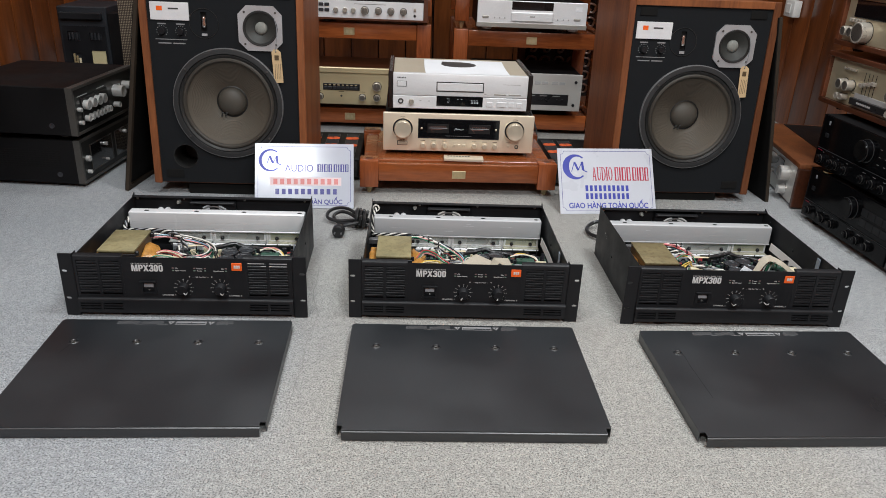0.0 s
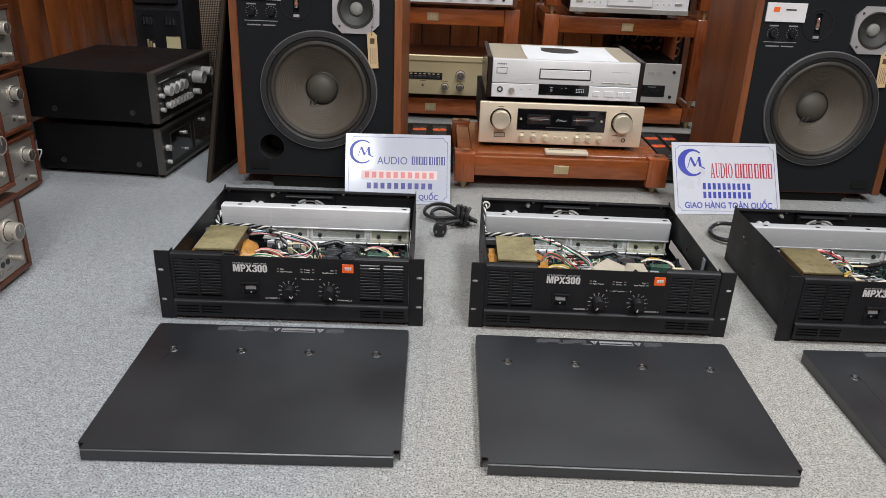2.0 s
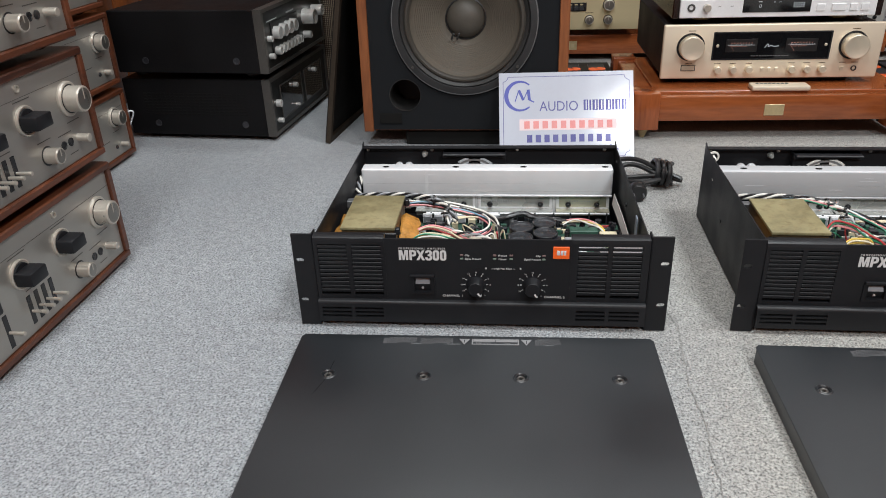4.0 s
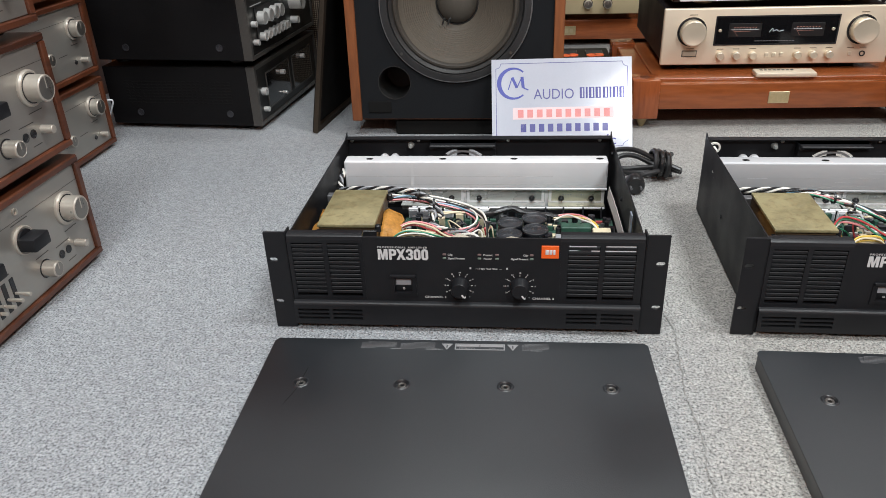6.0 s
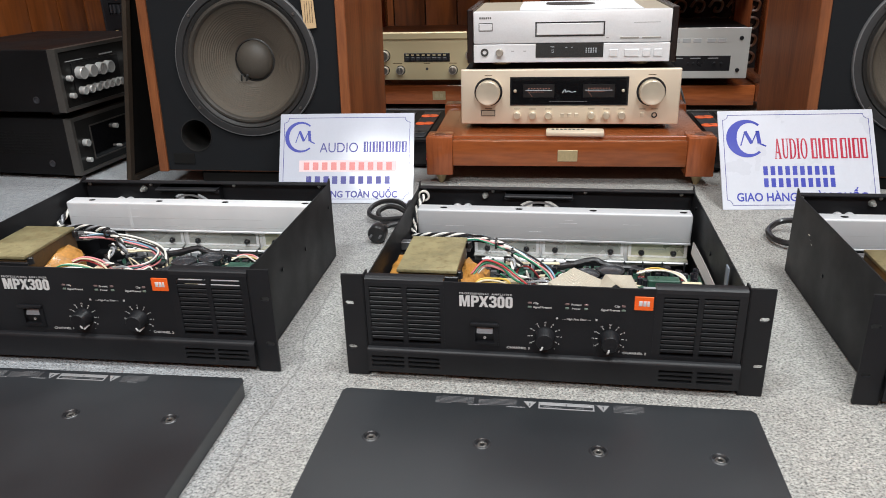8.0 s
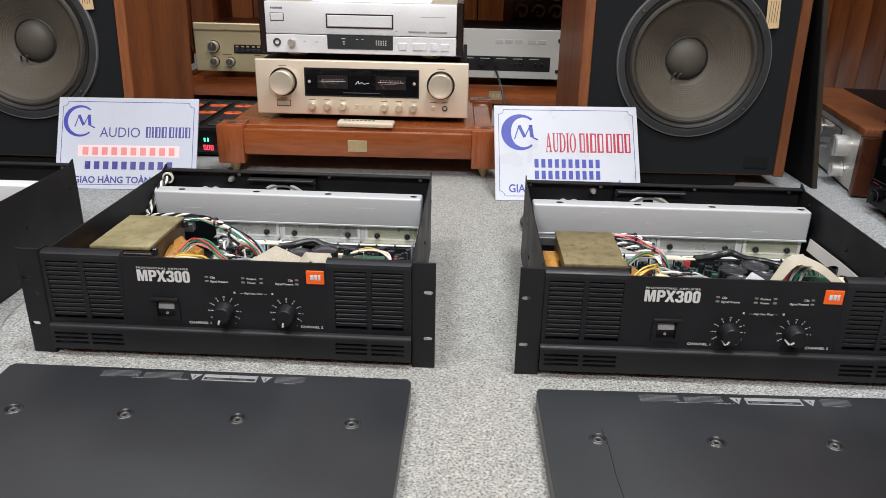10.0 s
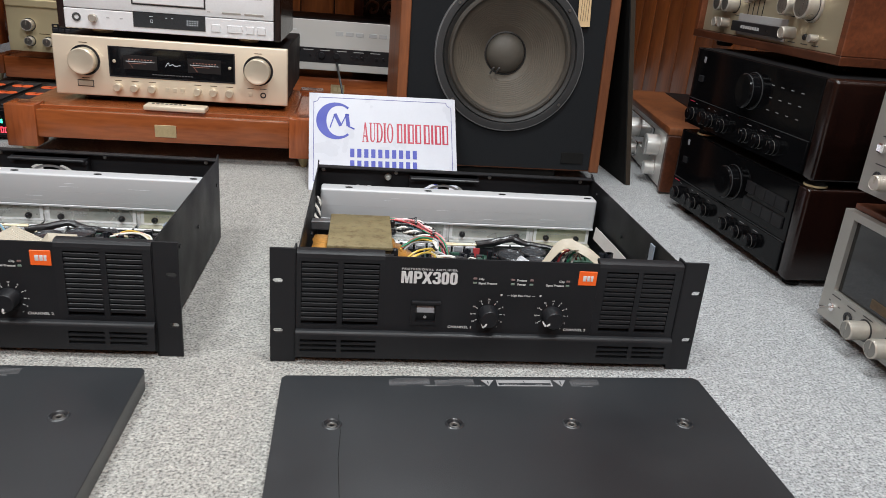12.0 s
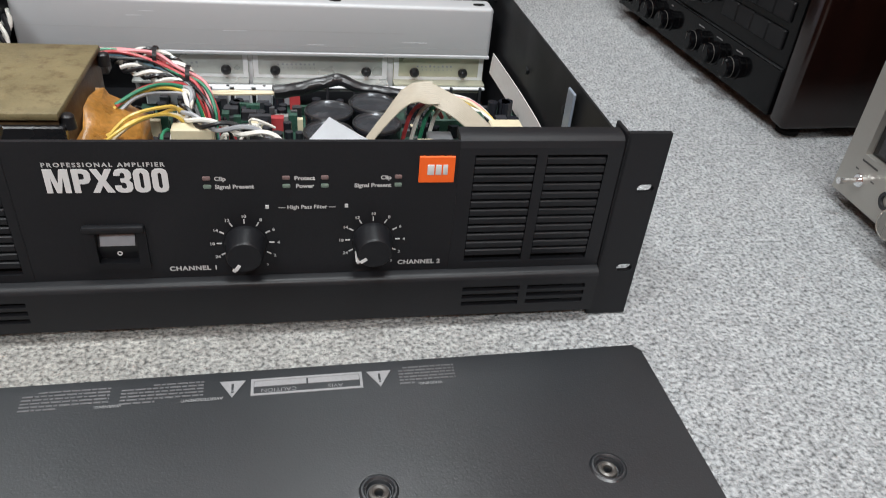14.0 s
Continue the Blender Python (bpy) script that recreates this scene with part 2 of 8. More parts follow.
M = {
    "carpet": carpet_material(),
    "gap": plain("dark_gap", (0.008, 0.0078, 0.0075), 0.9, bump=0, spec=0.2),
    "seam": plain("frayed_seam", (0.25, 0.246, 0.237), 0.95, var=0.4, bump=0),
    "powder": plain("black_powder_coat", (0.0115, 0.012, 0.014), 0.5, var=0.18, grain=900, bump=0.25, dist=0.0003, spec=0.28),
    "satin": plain("black_satin_plastic", (0.0105, 0.011, 0.013), 0.42, var=0.15, grain=700, bump=0.12, spec=0.32),
    "cover": plain("charcoal_painted_steel", (0.0128, 0.0149, 0.018), 0.37, var=0.25, scale=4, grain=900, bump=0.3, dist=0.0003, spec=1.0),
    "step": plain("black_moulded_step", (0.0115, 0.012, 0.014), 0.46, var=0.15, grain=700, bump=0.15, spec=0.35),
    "panel_print": plain("dim_white_print", (0.49, 0.49, 0.485), 0.55, var=0.1, bump=0),
    "trim_pale": plain("dull_grey_rocker", (0.25, 0.26, 0.28), 0.35, var=0.1, bump=0),
    "alu": brushed("cast_aluminium", (0.52, 0.53, 0.545), 0.55, "x", 0.25),
    "alu_bright": brushed("bright_brushed_aluminium", (0.84, 0.85, 0.87), 0.46, "z", 0.3),
    "zinc": plain("galvanised_steel", (0.5, 0.515, 0.49), 0.3, 0.5, var=0.1, scale=18, grain=90, bump=0.05),
    "zinc_warm": plain("yellow_passivated_steel", (0.52, 0.51, 0.4), 0.32, 0.5, var=0.1, scale=18, grain=90, bump=0.05),
    "chrome": plain("bright_chrome", (0.92, 0.92, 0.92), 0.15, 0.95, var=0.04, bump=0, rvar=0.05),
    "knob": plain("turned_aluminium_knob", (0.52, 0.48, 0.42), 0.33, 0.5, var=0.06, bump=0.05),
    "knob_face": brushed("turned_knob_face", (0.3, 0.285, 0.26), 0.3, "z", 0.85),
    "silver": brushed("silver_faceplate", (0.44, 0.425, 0.39), 0.42, "x", 0.6),
    "pale_silver": brushed("pale_silver_faceplate", (0.66, 0.65, 0.62), 0.45, "x", 0.35),
    "gilt_silver": brushed("gilt_silver_faceplate", (0.5, 0.44, 0.31), 0.4, "x", 0.5),
    "satin_silver": plain("satin_silver_paint", (0.8, 0.81, 0.825), 0.42, 0.2, var=0.05, bump=0.05),
    "warm_silver": brushed("warm_silver_faceplate", (0.38, 0.365, 0.335), 0.38, "x", 0.65),
    "champagne": brushed("champagne_faceplate", (0.76, 0.67, 0.53), 0.44, "x", 0.45),
    "champ_knob": brushed("champagne_knob", (0.78, 0.7, 0.56), 0.34, "y", 0.6),
    "gold": brushed("gold_faceplate", (0.62, 0.52, 0.32), 0.42, "x", 0.5),
    "brass": plain("aged_brass", (0.56, 0.45, 0.26), 0.4, 0.6, var=0.15, scale=60),
    "white": plain("white_print", (0.64, 0.64, 0.635), 0.5, var=0.03, bump=0),
    "grey_print": plain("grey_print", (0.4, 0.4, 0.4), 0.55, var=0.05, bump=0),
    "label": plain("grey_label_print", (0.26, 0.26, 0.265), 0.5, var=0.15, grain=500, bump=0),
    "dark_print": plain("dark_print", (0.05, 0.05, 0.05), 0.5, bump=0),
    "orange": plain("orange_badge", (0.9, 0.13, 0.015), 0.35, var=0.04, bump=0),
    "red_led": plain("unlit_red_lens", (0.17, 0.115, 0.11), 0.3, bump=0),
    "green_led": plain("unlit_green_lens", (0.15, 0.2, 0.165), 0.3, bump=0),
    "varnish": stained("olive_varnished_core", (0.19, 0.155, 0.08), (0.075, 0.042, 0.018), 0.42),
    "varnish_pale": stained("khaki_varnished_core", (0.26, 0.225, 0.12), (0.15, 0.11, 0.05), 0.4),
    "core_side": plain("brown_core_side", (0.09, 0.055, 0.025), 0.5, var=0.4, scale=50, bump=0.5),
    "amber": plain("amber_winding_tape", (0.43, 0.2, 0.042), 0.34, var=0.45, scale=60, bump=0.4, dist=0.001, coat=0.4),
    "pcb": plain("green_circuit_board", (0.03, 0.082, 0.058), 0.35, var=0.5, scale=90, grain=500, bump=0.2),
    "sleeve": plain("black_capacitor_sleeve", (0.016, 0.017, 0.022), 0.25, var=0.1, bump=0.05),
    "cap_top": plain("capacitor_top", (0.05, 0.053, 0.06), 0.16, 0.3, var=0.2),
    "cream": plain("cream_nylon", (0.68, 0.6, 0.42), 0.45, var=0.1),
    "ribbon": plain("beige_ribbon_cable", (0.4, 0.355, 0.28), 0.5, var=0.12, grain=300),
    "flat": plain("pale_flat_cable", (0.74, 0.7, 0.68), 0.5, var=0.06),
    "resist": plain("dark_component", (0.03, 0.03, 0.035), 0.4, var=0.3),
    "tab": plain("blue_grey_tab", (0.28, 0.33, 0.4), 0.4, 0.2, var=0.1),
    "w_red": plain("red_wire", (0.46, 0.055, 0.06), 0.35, bump=0.05),
    "w_pink": plain("pink_wire", (0.75, 0.28, 0.3), 0.35, bump=0.05),
    "w_green": plain("green_wire", (0.03, 0.22, 0.12), 0.35, bump=0.05),
    "w_blue": plain("blue_grey_wire", (0.2, 0.38, 0.5), 0.35, bump=0.05),
    "w_black": plain("black_wire", (0.015, 0.015, 0.017), 0.3, bump=0.05),
    "w_white": plain("white_wire", (0.78, 0.76, 0.7), 0.35, bump=0.05),
    "w_yellow": plain("yellow_wire", (0.72, 0.5, 0.1), 0.35, bump=0.05),
    "w_grey": plain("grey_wire", (0.3, 0.31, 0.33), 0.35, bump=0.05),
    "walnut": wood("oiled_walnut", (0.105, 0.029, 0.009), (0.27, 0.088, 0.026), "z", 0.5, 0.05),
    "cherry": wood("lacquered_red_wood", (0.17, 0.041, 0.0115), (0.41, 0.113, 0.031), "x", 0.26, 0.55),
    "cherry_z": wood("lacquered_red_post", (0.145, 0.034, 0.0105), (0.36, 0.096, 0.028), "z", 0.26, 0.55),
    "case": wood("walnut_case", (0.045, 0.013, 0.006), (0.15, 0.045, 0.018), "x", 0.4, 0.2),
    "rosewood": wood("gloss_rosewood", (0.0028, 0.0012, 0.001), (0.014, 0.0044, 0.003), "z", 0.24, 0.08),
    "plank": wood("stained_wall_plank", (0.072, 0.018, 0.0044), (0.29, 0.083, 0.018), "z", 0.38, 0.2, 0.4),
    "baffle": plain("blue_black_baffle", (0.0118, 0.013, 0.0148), 0.85, var=0.14, grain=500, bump=0.3, spec=0.14),
    "cone": plain("grey_brown_paper_cone", (0.083, 0.069, 0.052), 0.7, var=0.16, scale=22, grain=300, bump=0.3),
    "rubber": plain("black_rubber", (0.016, 0.0155, 0.015), 0.5, var=0.15, bump=0.1),
    "roll": plain("brown_grey_surround", (0.042, 0.036, 0.029), 0.55, var=0.15, bump=0.1),
    "gasket": plain("grey_cork_gasket", (0.019, 0.019, 0.02), 0.65, var=0.25, scale=30, bump=0.25),
    "rim": plain("worn_rim_edge", (0.17, 0.172, 0.175), 0.4, 0.3, var=0.2),
    "beige": plain("beige_painted_top", (0.46, 0.4, 0.31), 0.5, 0.1, var=0.06, bump=0.1),
    "ringmetal": plain("dark_cast_ring", (0.055, 0.057, 0.06), 0.35, 0.6, var=0.1),
    "dust": plain("dust_cap", (0.066, 0.058, 0.047), 0.55, var=0.12, bump=0.2),
    "midframe": plain("silver_frame", (0.55, 0.56, 0.58), 0.4, 0.6, var=0.08),
    "mid_cap": plain("pale_felt_cap", (0.23, 0.235, 0.215), 0.7, var=0.12, bump=0.2),
    "faint": plain("faded_grey_print", (0.125, 0.125, 0.13), 0.5, var=0.3, grain=600, bump=0),
    "fret": wood("carved_brown_wood", (0.05, 0.016, 0.007), (0.15, 0.05, 0.02), "z", 0.4, 0.2),
    "midcone": plain("grey_mid_cone", (0.034, 0.035, 0.032), 0.6, var=0.15),
    "tag": plain("kraft_tag", (0.6, 0.43, 0.24), 0.8, var=0.08),
    "cloth": fabric_material(),
    "mdf": plain("painted_grille_frame", (0.04, 0.03, 0.022), 0.65, var=0.25, spec=0.15),
    "black_glass": plain("black_gloss_glass", (0.006, 0.006, 0.007), 0.06, var=0.05, bump=0, rvar=0.02, coat=0.5),
    "key_black": plain("matt_black_key", (0.007, 0.007, 0.0082), 0.5, var=0.15, bump=0.05, spec=0.3),
    "piano": plain("black_gloss_front", (0.0032, 0.0032, 0.0038), 0.12, var=0.1, bump=0, rvar=0.03, spec=0.15),
    "front_black": plain("black_anodised_front", (0.014, 0.0137, 0.0133), 0.4, 0.1, var=0.15, grain=600, bump=0.08, spec=0.25),
    "bright_knob": plain("bright_turned_knob", (0.85, 0.84, 0.81), 0.22, 0.6, var=0.06, bump=0.05),
    "case_black": plain("black_metal_case", (0.0078, 0.0074, 0.008), 0.5, var=0.25, scale=8, bump=0.2, spec=0.15),
    "bracket": plain("dull_grey_steel", (0.13, 0.13, 0.135), 0.45, 0.4, var=0.15),
    "trim_grey": plain("grey_bronze_trim", (0.1, 0.093, 0.086), 0.4, 0.5, var=0.1),
    "charcoal": plain("charcoal_deck", (0.016, 0.0185, 0.0235), 0.5, var=0.15),
    "meter": plain("cream_meter_card", (0.6, 0.52, 0.3), 0.6, var=0.1),
    "sign": plain("white_acrylic_board", (0.52, 0.55, 0.63), 0.12, var=0.03, bump=0, rvar=0.03),
    "sign2": plain("white_coated_board", (0.55, 0.57, 0.63), 0.32, var=0.03, bump=0),
    "blue_ink": plain("royal_blue_vinyl", (0.035, 0.05, 0.36), 0.35, var=0.08, bump=0),
    "navy_ink": plain("navy_vinyl", (0.05, 0.05, 0.25), 0.35, var=0.08, bump=0),
    "red_ink": plain("red_vinyl", (0.42, 0.018, 0.05), 0.35, var=0.08, bump=0),
    "pink_ink": plain("faded_red_vinyl", (0.72, 0.25, 0.24), 0.4, var=0.1, bump=0),
    "pink_pale": plain("pale_pink_strip", (0.78, 0.62, 0.64), 0.4, var=0.05, bump=0),
    "paper": plain("white_paper", (0.8, 0.82, 0.85), 0.7, var=0.04),
    "socket": plain("orange_socket", (0.85, 0.13, 0.03), 0.4, bump=0.05),
    "cable": plain("black_power_cable", (0.014, 0.014, 0.015), 0.35, bump=0.05),
    "ceil": plain("white_ceiling_board", (0.8, 0.8, 0.79), 0.9, var=0.03),
    "switch": plain("white_switch_plastic", (0.72, 0.72, 0.7), 0.4, bump=0),
    "red_on": glow("lit_red_digits", (1.0, 0.05, 0.08), 3.0),
    "green_on": glow("lit_green_digits", (0.05, 1.0, 0.45), 3.0),
    "disp_on": glow("lit_display_dots", (0.8, 0.85, 0.9), 0.5),
    "needle": glow("meter_backlight", (0.9, 0.4, 0.3), 0.3),
    "meter_dark": plain("grey_meter_face", (0.009, 0.0085, 0.0095), 0.4, var=0.1, bump=0),
}


# ---- mesh tools ----
def box(bm, x0, x1, y0, y1, z0, z1, r=0.0, seg=2):
    """A box between two corners, with rounded edges where r is given."""
    v = bmesh.ops.create_cube(bm, size=1)["verts"]
    m = Matrix.Translation(((x0 + x1) / 2, (y0 + y1) / 2, (z0 + z1) / 2)) @ Matrix.Diagonal((x1 - x0, y1 - y0, z1 - z0, 1))
    bmesh.ops.transform(bm, matrix=m, verts=v)
    if r:
        edges = list({e for p in v for e in p.link_edges})
        bmesh.ops.bevel(bm, geom=edges, offset=r, segments=seg, profile=0.5, affect="EDGES", clamp_overlap=True)
    return bm


AXIS = {"z": Matrix(), "y": Matrix.Rotation(radians(90), 4, "X"), "x": Matrix.Rotation(radians(90), 4, "Y")}


def cyl(bm, c, r, h, axis="z", r2=None, seg=20, edge=0.0):
    """A cylinder or cone round c, along an axis; along y its end r2 looks to the front."""
    q = r if r2 is None else r2
    prof = [(0, -h / 2), (r, -h / 2)] + ([(q, h / 2 - edge), (q - edge, h / 2)] if edge else [(q, h / 2)])
    return lathe(bm, c, prof + ([(0, h / 2)] if q > 1e-5 else []), axis, seg)


def lathe(bm, c, profile, axis="z", seg=32):
    """A turned form: profile of (radius, height)."""
    rings, faces = [], []
    m = Matrix.Translation(c) @ AXIS[axis]
    for r, h in profile:
        if r < 1e-6:
            rings.append([bm.verts.new(m @ Vector((0, 0, h)))])
        else:
            rings.append([bm.verts.new(m @ Vector((r * math.cos(2 * math.pi * i / seg), r * math.sin(2 * math.pi * i / seg), h))) for i in range(seg)])
    for a, b in zip(rings, rings[1:]):
        for i in range(seg):
            j = (i + 1) % seg
            if len(a) == 1:
                faces.append(bm.faces.new((a[0], b[i], b[j])))
            elif len(b) == 1:
                faces.append(bm.faces.new((a[i], a[j], b[0])))
            else:
                faces.append(bm.faces.new((a[i], a[j], b[j], b[i])))
    bmesh.ops.recalc_face_normals(bm, faces=faces)
    return bm


def smooth_line(points, steps=6):
    p = [Vector(q) for q in points]
    p = [2 * p[0] - p[1], *p, 2 * p[-1] - p[-2]]
    out = []
    for a, b, c, d in zip(p, p[1:], p[2:], p[3:]):
        for i in range(steps):
            t = i / steps
            out.append(0.5 * (2 * b + (c - a) * t + (2 * a - 5 * b + 4 * c - d) * t * t + (3 * b - a - 3 * c + d) * t ** 3))
    return out + [p[-2]]


def tube(bm, points, r, seg=7, steps=6):
    """A round wire along a smooth line through the points."""
    line = smooth_line(points, steps)
    up = Vector((0.13, 0.31, 0.94))
    rings = []
    for i, p in enumerate(line):
        d = (line[min(i + 1, len(line) - 1)] - line[max(i - 1, 0)]).normalized()
        side = d.cross(up)
        if side.length < 1e-3:
            side = d.cross(Vector((1, 0, 0)))
        side.normalize()
        up = side.cross(d).normalized()
        rings.append([bm.verts.new(p + r * (math.cos(2 * math.pi * k / seg) * side + math.sin(2 * math.pi * k / seg) * up)) for k in range(seg)])
    for a, b in zip(rings, rings[1:]):
        for k in range(seg):
            bm.faces.new((a[k], a[(k + 1) % seg], b[(k + 1) % seg], b[k]))
    bm.faces.new(list(reversed(rings[0])))
    bm.faces.new(rings[-1])
    return bm


def strip(bm, points, width, thick, across=(1, 0, 0), steps=5):
    """A flat band along a smooth line."""
    line = smooth_line(points, steps)
    w = Vector(across).normalized()
    rings = []
    for i, p in enumerate(line):
        d = (line[min(i + 1, len(line) - 1)] - line[max(i - 1, 0)]).normalized()
        a = (w - d * w.dot(d)).normalized()
        n = a.cross(d).normalized()
        rings.append([bm.verts.new(p + a * (sx * width / 2) + n * (sn * thick / 2)) for sx, sn in ((-1, -1), (1, -1), (1, 1), (-1, 1))])
    for a, b in zip(rings, rings[1:]):
        for k in range(4):
            bm.faces.new((a[k], a[(k + 1) % 4], b[(k + 1) % 4], b[k]))
    bm.faces.new(list(reversed(rings[0])))
    bm.faces.new(rings[-1])
    return bm


def ridged(bm, points, width, across, steps, cores=11, thick=0.0009):
    """A flat ribbon cable along a line, with a ridge for each core."""
    line = smooth_line(points, steps)
    w = Vector(across).normalized()
    prof = [(f / (2 * cores) - 0.5, 1.0 if f % 2 else 0.35) for f in range(2 * cores + 1)]
    rings = []
    for i, p in enumerate(line):
        d = (line[min(i + 1, len(line) - 1)] - line[max(i - 1, 0)]).normalized()
        a = (w - d * w.dot(d)).normalized()
        n = a.cross(d).normalized()
        rings.append([bm.verts.new(p + a * (f * width) + n * (k * thick)) for f, k in prof] + [bm.verts.new(p + a * (f * width) - n * (k * thick)) for f, k in reversed(prof)])
    n = len(rings[0])
    for a, b in zip(rings, rings[1:]):
        for k in range(n):
            bm.faces.new((a[k], a[(k + 1) % n], b[(k + 1) % n], b[k]))
    bm.faces.new(list(reversed(rings[0])))
    bm.faces.new(rings[-1])
    return bm


def holed(bm, x0, x1, z0, z1, y0, y1, holes):
    """An upright plate with right-angled openings (x0, x1, z0, z1) through it."""
    xs = sorted({x0, x1, *(h[0] for h in holes), *(h[1] for h in holes)})
    zs = sorted({z0, z1, *(h[2] for h in holes), *(h[3] for h in holes)})
    full = {}
    for i in range(len(xs) - 1):
        for k in range(len(zs) - 1):
            cx, cz = (xs[i] + xs[i + 1]) / 2, (zs[k] + zs[k + 1]) / 2
            full[i, k] = not any(h[0] < cx < h[1] and h[2] < cz < h[3] for h in holes)
    vs = {}

    def vert(i, k, y):
        if (i, k, y) not in vs:
            vs[i, k, y] = bm.verts.new((xs[i], y, zs[k]))
        return vs[i, k, y]

    for (i, k), f in full.items():
        if not f:
            continue
        bm.faces.new((vert(i, k, y0), vert(i + 1, k, y0), vert(i + 1, k + 1, y0), vert(i, k + 1, y0)))
        bm.faces.new((vert(i, k, y1), vert(i, k + 1, y1), vert(i + 1, k + 1, y1), vert(i + 1, k, y1)))
        for di, dk, a, b in ((-1, 0, (i, k + 1), (i, k)), (1, 0, (i + 1, k), (i + 1, k + 1)), (0, -1, (i, k), (i + 1, k)), (0, 1, (i + 1, k + 1), (i, k + 1))):
            if not full.get((i + di, k + dk), False):
                bm.faces.new((vert(*a, y0), vert(*a, y1), vert(*b, y1), vert(*b, y0)))
    bmesh.ops.recalc_face_normals(bm, faces=bm.faces)
    return bm


def circle(cx, cz, r, n=28):
    return [(cx + r * math.cos(2 * math.pi * i / n), cz + r * math.sin(2 * math.pi * i / n)) for i in range(n)]


def sheet(bm, outline, holes, y0, y1):
    """An upright plate of any outline (x, z) with holes of any outline, from depth y0 to y1."""
    edges = []
    for loop in (outline, *holes):
        vs = [bm.verts.new((x, y0, z)) for x, z in loop]
        edges += [bm.edges.new((a, b)) for a, b in zip(vs, vs[1:] + vs[:1])]
    made = bmesh.ops.triangle_fill(bm, use_beauty=True, use_dissolve=False, edges=edges)
    faces = [f for f in made["geom"] if isinstance(f, bmesh.types.BMFace)]
    ext = bmesh.ops.extrude_face_region(bm, geom=faces)
    bmesh.ops.translate(bm, vec=(0, y1 - y0, 0), verts=[g for g in ext["geom"] if isinstance(g, bmesh.types.BMVert)])
    bmesh.ops.recalc_face_normals(bm, faces=bm.faces)
    return bm


def rect(x0, x1, z0, z1):
    return [(x0, z0), (x1, z0), (x1, z1), (x0, z1)]


TEXTS = {}


def words(bm, text, x, z, size, y=0.0, squeeze=1.0, align="CENTER", bold=0.0, thick=0.00015, m=None, space=1.0, width=0.0):
    """Lettering on an upright face that looks to -y, at the base line (x, z)."""
    key = (text, align, bold, round(size, 4), space)
    if key not in TEXTS:
        cu = bpy.data.curves.new("lettering", "FONT")
        cu.body, cu.size, cu.align_x, cu.offset, cu.resolution_u = text, size, align, bold, 3
        cu.space_character = space
        ob = bpy.data.objects.new("lettering", cu)
        TEXTS[key] = bpy.data.meshes.new_from_object(ob)
        bpy.data.objects.remove(ob)
    if width:
        xs = [v.co.x for v in TEXTS[key].vertices]
        squeeze = width / (max(xs) - min(xs))
    have = set(bm.verts)
    bm.from_mesh(TEXTS[key])
    fresh = [v for v in bm.verts if v not in have]
    faces = list({f for v in fresh for f in v.link_faces})
    place = Matrix.Translation((x, y - thick, z)) @ Matrix.Rotation(radians(90), 4, "X") @ Matrix.Diagonal((squeeze, 1, 1, 1))
    bmesh.ops.transform(bm, matrix=(m or Matrix()) @ place, verts=fresh)
    return bm


def part(name, bm, material, parent, label="", angle=35, flat=False):
    """Links a bmesh as one mesh object under a thing or under a part."""
    me = bpy.data.meshes.new(name)
    bm.to_mesh(me)
    bm.free()
    if not flat:
        me.shade_smooth()
        me.set_sharp_from_angle(angle=radians(angle))
    me.materials.append(M[material])
    ob = new(name, me)
    ob.parent = parent
    return tagged(ob, label)


def again(ob, m, parent=None):
    """One more piece on the same mesh, at the pose m under the same parent."""
    o = new(ob.name.split(".")[0], ob.data)
    o.parent = parent or ob.parent
    o.matrix_basis = m
    return o


def thing(name, m, label, category, group=""):
    ob = new(name)
    ob.empty_display_size = 0.05
    ob.matrix_basis = m
    return tagged(ob, label, category, group)


def B():
    return bmesh.new()


def solid(name, m, bm, material, label, category, group="", kind=""):
    """A thing of one mesh."""
    ob = part(name, bm, material, None)
    ob.matrix_basis = m
    return tagged(ob, label, category, group, kind)


# ---- the room ----
XL, XR, YB, YF = -1.66, 1.56, 2.75, -3.6
bm = B()
box(bm, XL - 0.1, XR + 0.1, YF - 0.1, YB + 0.1, -0.05, 0.0)
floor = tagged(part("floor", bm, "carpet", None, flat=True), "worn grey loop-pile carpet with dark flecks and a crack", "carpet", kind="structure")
bm = B()
line = [(-0.339, 0.25), (-0.334, 0.18), (-0.335, 0.12), (-0.327, 0.073), (-0.314, 0.025), (-0.312, -0.01), (-0.315, -0.05), (-0.317, -0.085), (-0.32, -0.115), (-0.317, -0.15), (-0.315, -0.2), (-0.318, -0.245), (-0.317, -0.28), (-0.321, -0.33), (-0.321, -0.37)]
rng = random.Random(4)
fine = smooth_line([(x + rng.uniform(-0.001, 0.001), y, 0) for x, y in line], 7)
left, right = [], []
for i, p in enumerate(fine):
    j = rng.uniform(-0.0014, 0.0014)
    w = 0.0003 + 0.0005 * abs(math.sin(i * 0.37)) + rng.uniform(0, 0.0003)
    w *= 1.0 if p.y > -0.03 else 0.75
    left.append(bm.verts.new((p.x + j - w, p.y, 0.0012)))
    right.append(bm.verts.new((p.x + j + w, p.y, 0.0012)))
for a, b, c, d in zip(left, right, right[1:], left[1:]):
    bm.faces.new((a, b, c, d))
part("crack", bm, "seam", floor, "dark crack in the carpet")

